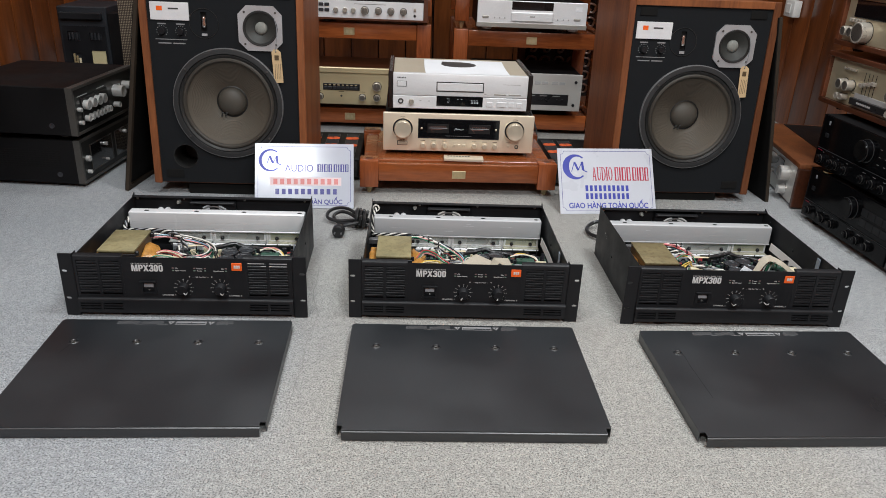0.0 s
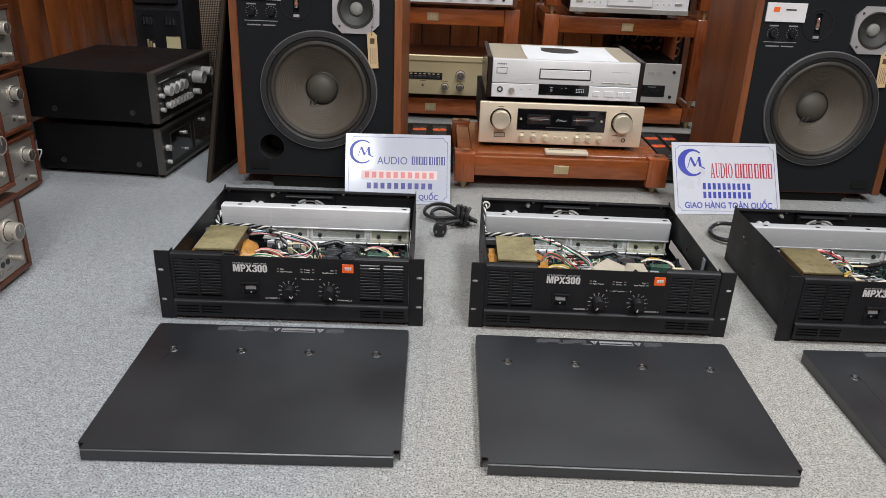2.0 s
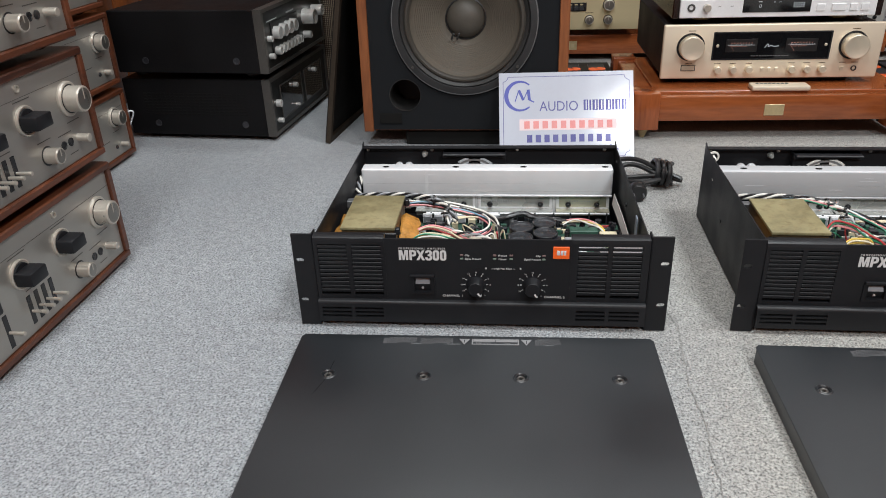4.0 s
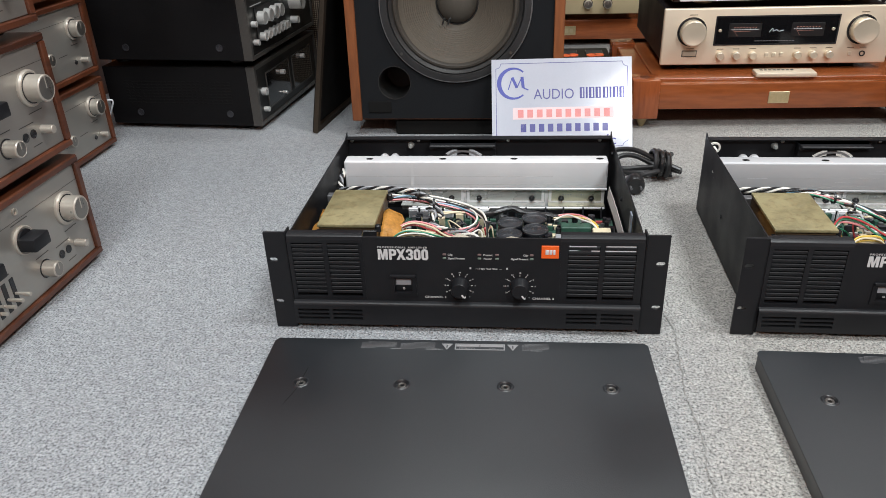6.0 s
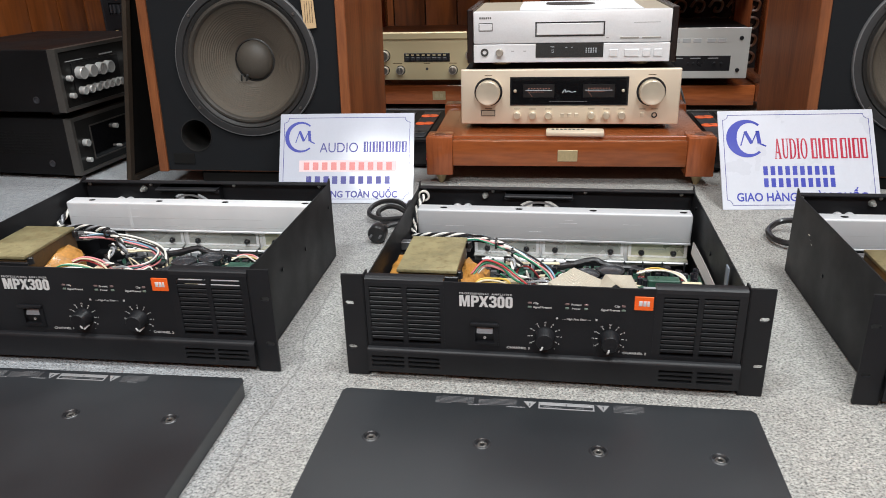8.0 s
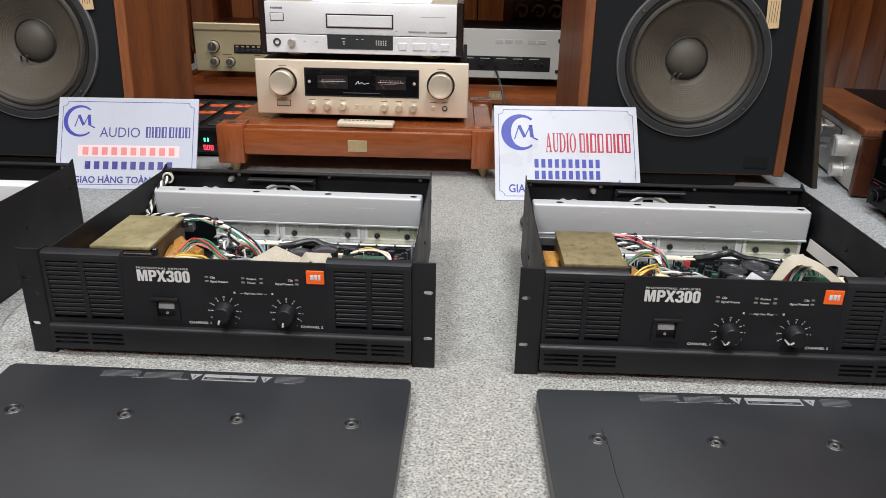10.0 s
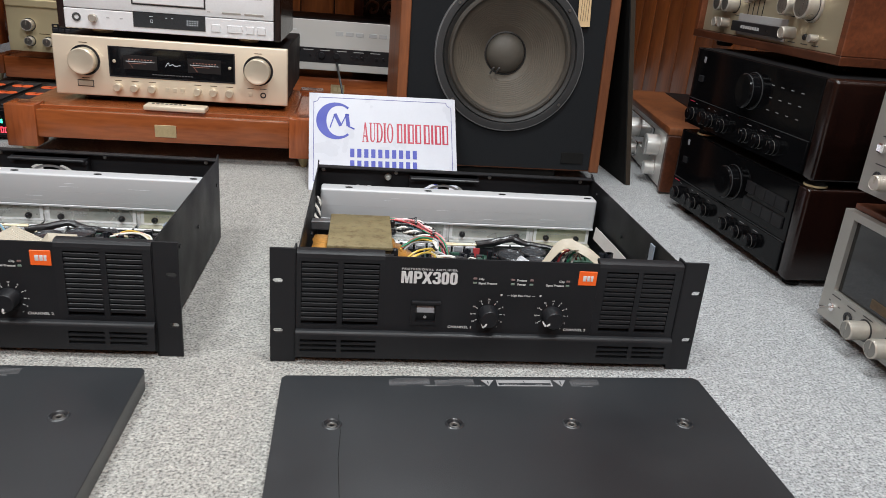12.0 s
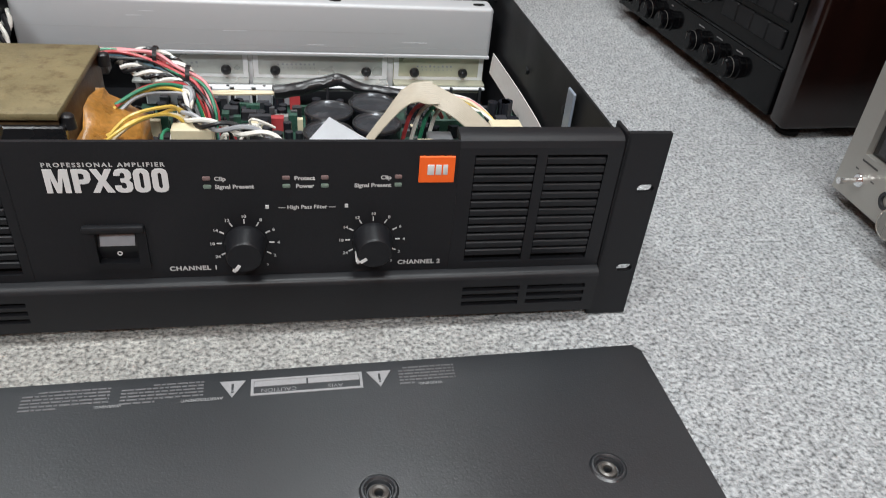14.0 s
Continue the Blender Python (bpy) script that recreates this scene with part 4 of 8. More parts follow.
    box(bm, 0.1, 0.2, 0.03, 0.2, 0.06, 0.0616)
    part("circuit_board", bm, "pcb", amp, "green upper circuit board")
    cx = {0: 0.013, 1: 0.006, 2: 0.004}[ribbons]
    kinds = {"cream": B(), "resist": B(), "w_red": B(), "zinc": B(), "sleeve": B(), "pcb": B(), "bracket": B()}
    for k in range(620):
        up = k % 3 == 0
        x, y = (rg.uniform(0.105, 0.195), rg.uniform(0.035, 0.195)) if up else (rg.uniform(-0.1, 0.098), rg.uniform(0.018, 0.27))
        if not up and 0.02 < x - cx < 0.098 and 0.1 < y < 0.19:
            continue
        z = 0.0617 if up else 0.0297
        q = rg.choice((["cream"] * 5 if ribbons == 0 and y < 0.13 else []) + ["resist"] * 8 + ["sleeve"] * 5 + ["pcb"] * 4 + ["bracket"] * 2 + ["cream"] * 2 + ["zinc", "w_red"])
        if q == "sleeve":
            cyl(kinds[q], (x, y, z + 0.007), rg.uniform(0.003, 0.005), 0.014, "z", None, 10)
        else:
            a, b2, c2 = rg.uniform(0.002, 0.006), rg.uniform(0.0015, 0.004), rg.uniform(0.003, 0.011) * (0.6 if up else 1.5)
            box(kinds[q], x - a, x + a, y - b2, y + b2, z, z + c2)
    for q, bmk in kinds.items():
        tagged(part("component_rest", bmk, q, pcb, flat=q != "sleeve"), "small electronic components on the board", kind="stuff")
    for x, y, w, d, h, z, mt in ((0.178, 0.125, 0.012, 0.009, 0.02, 0.062, "cream"), (-0.045, 0.125, 0.014, 0.006, 0.05, 0.03, "cream"), (-0.01, 0.045, 0.014, 0.008, 0.045, 0.03, "cream"), (0.11, 0.07, 0.006, 0.012, 0.03, 0.062, "cream"), (0.125, 0.1, 0.009, 0.014, 0.02, 0.062, "w_grey"), (-0.03, 0.09, 0.012, 0.018, 0.045, 0.03, "resist"), (0.145, 0.145, 0.02, 0.008, 0.018, 0.062, "pcb")):
        bm = B()
        box(bm, x - w, x + w, y - d, y + d, z, z + h, 0.001, 1)
        part("connector", bm, mt, amp)
    for x, y in ((cx + 0.043, 0.156), (cx + 0.0765, 0.171), (cx + 0.0415, 0.1195), (cx + 0.077, 0.1345)):
        bm = B()
        lathe(bm, (x, y, 0.03), [(0, 0), (0.0174, 0), (0.0174, 0.045), (0.0182, 0.0465), (0.0178, 0.0484), (0.0166, 0.0487)], "z", 30)
        cp = part("capacitor", bm, "sleeve", amp, "large black electrolytic capacitor")
        bm = B()
        lathe(bm, (x, y, 0.0778), [(0.0165, 0.0008), (0.015, -0.0002), (0.012, 0.0002), (0.006, 0.0008), (0, 0.001)], "z", 24)
        part("end_cap", bm, "cap_top", cp)
        bm = B()
        lathe(bm, (x, y, 0.0778), [(0.0163, 0.0006), (0.0168, 0.0014), (0.0176, 0.0013), (0.0181, 0.0004)], "z", 28)
        part("rolled_rim", bm, "ringmetal", cp)
    # fan behind the tunnel
    bm = B()
    sheet(bm, rect(-0.0745, 0.0305, 0.015, 0.1245), [circle(-0.022, 0.069, 0.0475, 36)], 0.3345, 0.3475)
    box(bm, -0.0745, 0.0305, 0.322, 0.348, 0.1205, 0.1245, 0.0012, 1)
    fan = part("fan", bm, "satin", amp, "square black cooling fan")
    fan.location.y = 0.02
    bm = B()
    cyl(bm, (-0.022, 0.34, 0.068), 0.034, 0.012, "y", 0.033, 24)
    part("hub", bm, "satin", fan)
    bm = B()
    for r0, r1 in ((0.022, 0.0265), (0.0305, 0.034), (0.038, 0.0415)):
        lathe(bm, (-0.022, 0.3335, 0.072), [(r0, 0), (r0, 0.001), (r1, 0.001), (r1, 0)], "y", 40)
    part("fan_grill", bm, "label", fan, "pale ring grill of the fan")
    for k in range(7):
        a = 2 * math.pi * k / 7
        bm = B()
        v = bmesh.ops.create_cube(bm, size=1)["verts"]
        bmesh.ops.transform(bm, matrix=Matrix.Translation((-0.022, 0.34, 0.068)) @ Matrix.Rotation(a, 4, "Y") @ Matrix.Translation((0, 0, 0.04)) @ Matrix.Rotation(0.6, 4, "Z") @ Matrix.Diagonal((0.022, 0.0012, 0.016, 1)), verts=v)
        part("blade", bm, "satin", fan)
    for x in (-0.0715, 0.0275):
        bm = B()
        cyl(bm, (x, 0.332, 0.119), 0.004, 0.003, "y", None, 12)
        part("screw", bm, "resist", fan)
    for x, r in ((-0.152, 0.0075), (-0.135, 0.0075)):
        bm = B()
        lathe(bm, (x, 0.35, 0.0945), [(0, 0.016), (r * 0.7, 0.016), (r, 0.012), (r, 0)], "y", 16)
        part("terminal_cap", bm, "satin_silver", amp).location.y = 0.02
    bm = B()
    cyl(bm, (-0.107, 0.346, 0.117), 0.0055, 0.006, "y", 0.004, 14)
    cyl(bm, (-0.107, 0.341, 0.117), 0.0028, 0.006, "y", None, 10)
    part("earth_screw", bm, "zinc", amp).location.y = 0.02
    # flat cable and tab on the right wall
    bm = B()
    strip(bm, [(0.2045, 0.292, 0.066), (0.2055, 0.24, 0.067), (0.206, 0.18, 0.068), (0.206, 0.12, 0.067), (0.205, 0.07, 0.063), (0.202, 0.04, 0.05)], 0.019, 0.0008, (0.1, 0.0, 1))
    part("flat_cable", bm, "flat", amp, "pale flat cable along the side wall")
    bm = B()
    box(bm, 0.2065, 0.2085, 0.076, 0.089, 0.075, 0.127, 0.0006, 1)
    part("tab", bm, "tab", amp)
    # wiring: mains strands behind the transformer, coloured leads, the loom and its sleeve
    def jog(pts, amount=0.003):
        return [Vector(p) + amount * Vector((rg.uniform(-1, 1), rg.uniform(-1, 1), rg.uniform(-1, 1))) for p in pts]

    def run(pts, mats, r=0.00135, spread=0.0042):
        """Leads side by side along one line."""
        for k, mt in enumerate(mats):
            a = 2 * math.pi * k / len(mats) + rg.uniform(-0.3, 0.3)
            q = spread * (0.5 + 0.25 * (k % 3))
            off = Vector((0.4 * q * math.cos(a), q * math.cos(a), q * math.sin(a)))
            wire(amp, jog([Vector(p) + off for p in pts], 0.0019), mt, r)

    low = {0: -0.014, 1: -0.026, 2: -0.012}[ribbons]
    top = [(-0.204, 0.35, 0.119), (-0.2075, 0.322, 0.111), (-0.2085, 0.29, 0.092)] if ribbons == 2 else [(-0.203, 0.335, 0.088), (-0.2065, 0.31, 0.097), (-0.2085, 0.285, 0.095 + 0.3 * low)]
    back = top + [(-0.203, 0.262, 0.097 + low), (-0.178, 0.24, 0.106 + low), (-0.14, 0.228, 0.112 + low), (-0.105, 0.214, 0.11 + 0.6 * low), (-0.078, 0.2, 0.103), (-0.055, 0.185, 0.096), (-0.04, 0.17, 0.08)]
    if ribbons == 2:
        bm = B()
        lathe(bm, (-0.203, 0.352, 0.12), [(0.0065, 0), (0.009, 0), (0.0095, 0.002), (0.009, 0.004), (0.0065, 0.004), (0.0065, 0)], "y", 18)
        part("grommet", bm, "w_white", amp, "white cable grommet")
    for n, mt in ((0, "w_black"), (1.6, "w_white"), (3.1, "w_black"), (4.7, "w_white" if ribbons else "w_grey")):
        wire(amp, twist(back, n, 0.0034 if ribbons == 1 else 0.003, 7), mt, 0.0019, True)
    if ribbons == 0:
        run([(-0.12, 0.2, 0.095), (-0.09, 0.206, 0.093), (-0.055, 0.204, 0.087), (-0.022, 0.197, 0.081), (0.002, 0.184, 0.077), (0.01, 0.164, 0.074), (-0.002, 0.146, 0.071), (-0.032, 0.134, 0.067), (-0.05, 0.122, 0.05), (-0.052, 0.116, 0.032)], ["w_green", "w_pink", "w_white", "w_blue", "w_black", "w_pink", "w_green", "w_white", "w_pink", "w_black"])
        run([(-0.102, 0.085, 0.08), (-0.085, 0.092, 0.09), (-0.062, 0.098, 0.088), (-0.034, 0.098, 0.081), (-0.008, 0.09, 0.077), (0.012, 0.082, 0.066), (0.014, 0.078, 0.032)], ["w_yellow", "cream", "w_green", "w_white", "cream"], 0.0013)
        run([(-0.1, 0.12, 0.08), (-0.08, 0.13, 0.087), (-0.052, 0.125, 0.083), (-0.025, 0.112, 0.078), (0.005, 0.104, 0.072), (0.012, 0.1, 0.032)], ["w_white", "w_pink", "cream", "w_red", "w_white"], 0.0013)
    elif ribbons == 2:
        run([(-0.13, 0.215, 0.098), (-0.1, 0.208, 0.104), (-0.07, 0.196, 0.101), (-0.045, 0.182, 0.095), (-0.02, 0.165, 0.088), (0.0, 0.145, 0.08), (0.01, 0.13, 0.06), (0.012, 0.125, 0.032)], ["w_red", "w_blue", "w_black", "w_white", "w_pink", "w_green", "w_blue", "w_black", "w_white"])
        run([(-0.1, 0.12, 0.085), (-0.085, 0.13, 0.1), (-0.065, 0.125, 0.1), (-0.045, 0.11, 0.09), (-0.025, 0.1, 0.075), (-0.02, 0.095, 0.032)], ["w_green", "w_green", "w_red", "w_green", "w_pink", "w_white"])
        run([(-0.1, 0.07, 0.08), (-0.088, 0.072, 0.096), (-0.07, 0.08, 0.098), (-0.05, 0.085, 0.09), (-0.04, 0.09, 0.06), (-0.04, 0.09, 0.032)], ["w_yellow", "w_yellow", "cream", "w_yellow"], 0.0013)
    else:
        run([(-0.12, 0.192, 0.106), (-0.1, 0.194, 0.1055), (-0.078, 0.19, 0.1015), (-0.058, 0.182, 0.0955), (-0.042, 0.172, 0.088), (-0.034, 0.16, 0.07), (-0.034, 0.15, 0.032)], ["w_red", "w_pink", "w_pink", "w_green", "w_red", "w_black", "w_blue", "w_white", "w_pink"])
        run([(-0.096, 0.135, 0.086), (-0.081, 0.147, 0.0945), (-0.066, 0.157, 0.0945), (-0.05, 0.163, 0.088), (-0.04, 0.158, 0.07), (-0.036, 0.15, 0.032)], ["w_green", "w_red", "w_green", "w_yellow", "w_grey", "w_black"])
        run([(-0.096, 0.1, 0.081), (-0.081, 0.107, 0.0915), (-0.066, 0.122, 0.091), (-0.053, 0.136, 0.083), (-0.046, 0.14, 0.06), (-0.045, 0.14, 0.032)], ["w_yellow", "w_yellow", "w_yellow", "cream"], 0.0013)
        for n, mt in ((0, "w_white"), (1.6, "w_black"), (3.1, "w_white"), (4.7, "w_black")):
            wire(amp, twist([(-0.098, 0.188, 0.098), (-0.082, 0.182, 0.095), (-0.064, 0.174, 0.092), (-0.05, 0.16, 0.088), (-0.055, 0.14, 0.078), (-0.06, 0.12, 0.05)], n, 0.0034, 3), mt, 0.0016, True)
    # thick twisted strands from the tie to the board
    knot = [(-0.06, 0.172, 0.092), (-0.05, 0.16, 0.09), (-0.052, 0.142, 0.085), (-0.04, 0.124, 0.083), (-0.014, 0.112, 0.084), (0.01, 0.1, 0.082), (0.026, 0.088, 0.072), (0.036, 0.07, 0.04)]
    for n, mt in ((0, "w_black"), (2.1, "w_white"), (4.2, "w_grey")):
        wire(amp, twist(knot, n, 0.003, 4.4), mt, 0.0017, True)
    # cream leads into the black sleeve
    for k in range(3):
        o = 0.0026 * k
        wire(amp, jog([(-0.058, 0.178 + o, 0.084), (-0.04, 0.182 + o, 0.079), (-0.02, 0.187 + 0.7 * o, 0.078), (0.012, 0.187 + 0.5 * o, 0.078)], 0.001), "cream", 0.0013)
    bm = B()
    tube(bm, [(0.008, 0.189, 0.078), (0.03, 0.194, 0.08), (0.052, 0.198, 0.0845), (0.06, 0.199, 0.0855), (0.072, 0.196, 0.081), (0.09, 0.194, 0.079), (0.108, 0.19, 0.077), (0.124, 0.184, 0.073)], 0.005, 10)
    for v in bm.verts:
        f = max(0.0, (v.co.x - 0.05) / 0.075)
        v.co.z -= 0.0 if ribbons == 1 else 0.005
        v.co.z = v.co.z - f * 0.45 * (v.co.z - 0.079) + 0.0016 * noise.noise(v.co * 90)
    part("cable_sleeve", bm, "w_black", amp, "black cable sleeve")
    for k, mt in enumerate(["w_white", "cream", "w_yellow", "w_pink", "w_white"]):
        o = 0.0022 * k
        wire(amp, jog([(0.116, 0.178 + o, 0.073), (0.135, 0.177 + o, 0.078), (0.155, 0.164 + o, 0.081), (0.17, 0.147 + o, 0.079), (0.177, 0.132, 0.072)], 0.0018), mt, 0.0012)
    if ribbons == 0:
        for x in (0.125, 0.139):
            bm = B()
            box(bm, x - 0.006, x + 0.006, 0.085, 0.1, 0.0616, 0.074, 0.0008, 1)
            part("connector", bm, "paper", amp, "white plug on the upper board")
        run([(-0.105, 0.206, 0.094), (-0.06, 0.211, 0.09), (-0.02, 0.204, 0.084), (0.006, 0.19, 0.08), (0.022, 0.172, 0.074), (0.026, 0.155, 0.05)], ["w_black", "w_white", "w_black", "w_white"], 0.0016)
    # loose small leads low over the board
    for k in range(22):
        x, y = rg.uniform(-0.085, 0.02), rg.uniform(0.06, 0.17)
        p = [(x, y, 0.032)]
        for j in range(3):
            q = p[-1]
            p.append((min(0.03, max(-0.09, q[0] + rg.uniform(-0.018, 0.024))), min(0.185, max(0.045, q[1] + rg.uniform(-0.022, 0.02))), rg.uniform(0.05, 0.078)))
        p.append((p[-1][0] + 0.006, p[-1][1] - 0.01, 0.032))
        wire(amp, p, rg.choice(["w_white", "w_black", "w_grey", "w_black", "cream", "w_green", "w_red", "w_white"]), rg.uniform(0.0009, 0.0013))
    for c in ((-0.075, 0.192, 0.104), (-0.052, 0.181, 0.094)):
        bm = B()
        lathe(bm, c, [(0.0072, -0.0014), (0.0082, -0.0014), (0.0082, 0.0014), (0.0072, 0.0014), (0.0072, -0.0014)], "x", 14)
        part("cable_tie", bm, "w_black", amp)
    if ribbons == 0:
        for x0, x1, z0, z1 in ((0.152, 0.2035, 0.1134, 0.116), (0.169, 0.2035, 0.1192, 0.1218), (0.128, 0.158, 0.1198, 0.1211)):
            bm = B()
            box(bm, x0, x1, 0.0012, 0.0018, z0, z1)
            part("pale_strip", bm, "paper", amp, "white strip lying in the upper slots")
    # dark sheets added behind the inlets, for the shade inside
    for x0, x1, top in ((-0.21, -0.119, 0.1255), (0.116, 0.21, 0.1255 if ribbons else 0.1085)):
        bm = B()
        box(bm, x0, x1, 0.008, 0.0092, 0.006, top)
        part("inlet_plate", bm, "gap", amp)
    # flat ribbon cables, folded as they were left
    folds = {
        0: [([(-0.03, 0.07, 0.085), (-0.012, 0.075, 0.0925), (0.004, 0.07, 0.088), (0.02, 0.06, 0.075)], 0.02), ([(0.03, 0.06, 0.08), (0.05, 0.065, 0.093), (0.07, 0.062, 0.09), (0.085, 0.05, 0.07)], 0.022)],
        2: [([(-0.012, 0.082, 0.07), (0.004, 0.09, 0.09), (0.03, 0.1, 0.0985), (0.058, 0.094, 0.088), (0.066, 0.078, 0.068)], 0.03), ([(0.05, 0.08, 0.074), (0.074, 0.096, 0.0985), (0.094, 0.099, 0.094), (0.1, 0.088, 0.082), (0.118, 0.076, 0.074)], 0.026)],
        1: [([(0.06, 0.075, 0.076), (0.083, 0.095, 0.097), (0.102, 0.108, 0.111), (0.12, 0.11, 0.113)], 0.028), ([(0.112, 0.113, 0.1135), (0.126, 0.105, 0.109), (0.138, 0.098, 0.1035), (0.158, 0.088, 0.088)], 0.022)],
    }[ribbons]
    for line, wide in folds:
        bm = B()
        ridged(bm, line, wide, (0.55, 1, 0.45) if ribbons == 2 else (0.45, 1, 0.2), 1 if ribbons == 2 else 3)
        part("ribbon_cable", bm, "ribbon", amp, "folded beige ribbon cable")
    if ribbons == 1:
        bm = B()
        v = [bm.verts.new(p) for p in ((0.022, 0.075, 0.08), (0.047, 0.09, 0.1035), (0.075, 0.085, 0.088), (0.05, 0.06, 0.078))]
        bm.faces.new(v)
        bmesh.ops.solidify(bm, geom=bm.faces[:], thickness=0.0008)
        part("label_tip", bm, "paper", amp, "white folded paper tip")
        for k, mt in enumerate(["w_red", "w_white", "w_green", "w_white"]):
            wire(amp, [(0.1 + 0.006 * k, 0.12, 0.07), (0.106 + 0.006 * k, 0.118, 0.095), (0.12 + 0.006 * k, 0.122, 0.1), (0.13 + 0.006 * k, 0.13, 0.085)], mt, 0.0016)
    return amp


power_amp(pose(-0.5785, -0.011, 0, 0, 0, 1.2) @ Matrix.Diagonal((1.026, 1.0, 1.028, 1)), "opened black rack amplifier beside the carpet crack, wiring bare", 3, 0, (145, 150))
power_amp(pose(0.0, 0.001, 0, 0, 0, 0.3) @ Matrix.Diagonal((1.012, 1.0, 0.998, 1)), "opened black rack amplifier with a knotted mains cable", 5, 2, (200, 190))
power_amp(pose(0.5835, 0.001, 0, 0, 0, 0.8) @ Matrix.Diagonal((1.012, 1.0, 1.004, 1)), "opened black rack amplifier with a crumpled ribbon cable", 8, 1, (212, 236))


# ---- their covers on the carpet ----
def amp_cover(m, label, scratch):
    cov = thing("amplifier_cover", m, label, "cover", "amplifier covers")
    w, d, h = 0.2267, 0.349, 0.0205
    bm = B()
    holes = [circle(x, -0.087, 0.0065, 20) for x in (-0.174, -0.058, 0.058, 0.174)]
    nf = 0.0035
    outline = [(-w + nf, -0.001), (-w + nf, 0.0), (w - nf, 0.0), (w - nf, -0.001), (w, -0.005), (w, -d + 0.012), (w - 0.009, -d + 0.012), (w - 0.009, -d), (-w + 0.009, -d), (-w + 0.009, -d + 0.012), (-w, -d + 0.012), (-w, -0.005)]
    sheet(bm, [(x, z) for x, z in outline], holes, 0, 0.0016)
    bmesh.ops.transform(bm, matrix=Matrix(((1, 0, 0, 0), (0, 0, 1, 0), (0, -1, 0, h), (0, 0, 0, 1))), verts=bm.verts)
    part("top_sheet", bm, "cover", cov, "charcoal painted steel sheet", 30)
    for s in (-1, 1):
        bm = B()
        box(bm, *sorted((s * (w - 0.0014), s * (w + 0.0004))), -d + 0.013, -0.008, 0.0005, h - 0.0003, 0.0005, 1)
        part("side_flange", bm, "cover", cov)
    bm = B()
    line = [(-d + 0.0004, h - 0.0018), (-d - 0.002, h - 0.003), (-d - 0.003, h - 0.006), (-d - 0.003, 0.002), (-d - 0.0014, 0.002), (-d - 0.0014, h - 0.006), (-d + 0.0004, h - 0.0035)]
    ring = [[bm.verts.new((x, y, z)) for y, z in line] for x in (-w + 0.0085, w - 0.0085)]
    n = len(line)
    for k in range(n):
        bm.faces.new((ring[0][k], ring[0][(k + 1) % n], ring[1][(k + 1) % n], ring[1][k]))
    bm.faces.new(ring[0])
    bm.faces.new(list(reversed(ring[1])))
    bmesh.ops.recalc_face_normals(bm, faces=bm.faces)
    part("front_flange", bm, "cover", cov)
    bm = B()
    box(bm, -w + 0.004, w - 0.004, -0.0012, 0.0002, 0.001, h - 0.0014)
    part("back_flange", bm, "cover", cov)
    for x in (-0.174, -0.058, 0.058, 0.174):
        bm = B()
        lathe(bm, (x, -0.087, h), [(0.0096, 0.0001), (0.0086, 0.001), (0.0076, 0.0011), (0.0066, -0.0002), (0.0058, -0.0022), (0.0022, -0.0028), (0.002, -0.006), (0, -0.006)], "z", 24)
        dm = part("screw_dimple", bm, "cover", cov, "countersunk screw dimple")
        bm = B()
        lathe(bm, (x, -0.087, h), [(0.0053, -0.0024), (0.0048, -0.001), (0.0036, -0.0005), (0.0024, -0.0011), (0.0021, -0.0026)], "z", 18)
        part("washer", bm, "trim_grey", dm)
    # warning print along the back edge, to be read from behind
    bm = B()

    def bar(x0, x1, y0, y1, top=0.0004):
        box(bm, x0, x1, y0, y1, h - 0.0002, h + top)

    rg = random.Random(11)
    for a, b in ((-0.117, -0.0745), (-0.069, -0.0275), (0.0775, 0.1095)):
        for k in range(6):
            y = -0.0062 - 0.0024 * k
            cut = rg.uniform(0, 0.016) if k == 0 else 0
            x = a + cut
            last = b - (0.024 if k == 5 else 0)
            while x < last:
                e = min(last, x + rg.uniform(0.0015, 0.0062))
                bar(x, e, y - 0.0005, y + 0.0005)
                x = e + 0.0008
    tagged(part("fine_print", bm, "faint", cov, "small faded grey print in bars"), kind="stuff")
    bm = B()
    for cx in (-0.0125, 0.0665):
        v = [bm.verts.new((cx + dx, -0.013 + dy, h + zz)) for zz in (-0.0002, 0.0005) for dx, dy in ((-0.0068, 0.0055), (0.0068, 0.0055), (0, -0.0065))]
        for f in ((5, 4, 3), (0, 1, 2), (0, 3, 4, 1), (1, 4, 5, 2), (2, 5, 3, 0)):
            bm.faces.new([v[k] for k in f])
    bar(-0.003, 0.057, -0.0085, -0.007)
    bar(-0.003, 0.057, -0.0192, -0.0178)
    bar(-0.003, -0.0015, -0.0178, -0.0085)
    bar(0.0555, 0.057, -0.0178, -0.0085)
    bar(-0.0012, 0.0265, -0.0128, -0.0088)
    bar(0.0275, 0.0552, -0.0128, -0.0088)
    bmesh.ops.recalc_face_normals(bm, faces=bm.faces)
    part("warning_frame", bm, "label", cov, "printed grey warning triangles and frame")
    bm = B()
    spin = Matrix.Translation((0, 0, h + 0.0003)) @ Matrix.Rotation(radians(180), 4, "Z") @ Matrix.Rotation(radians(-90), 4, "X")
    words(bm, "CAUTION", -0.0118, 0.0148, 0.0038, 0, 1.1, m=spin)
    words(bm, "AVIS", -0.042, 0.0148, 0.0038, 0, 1.1, m=spin)
    words(bm, "AVERTISSEMENT:", 0.0385, 0.0185, 0.0028, 0, 1, "RIGHT", 0.00006, m=spin, width=0.0215)
    words(bm, "WARNING:", 0.081, 0.0185, 0.0028, 0, 1, "RIGHT", 0.00006, m=spin, width=0.0135)
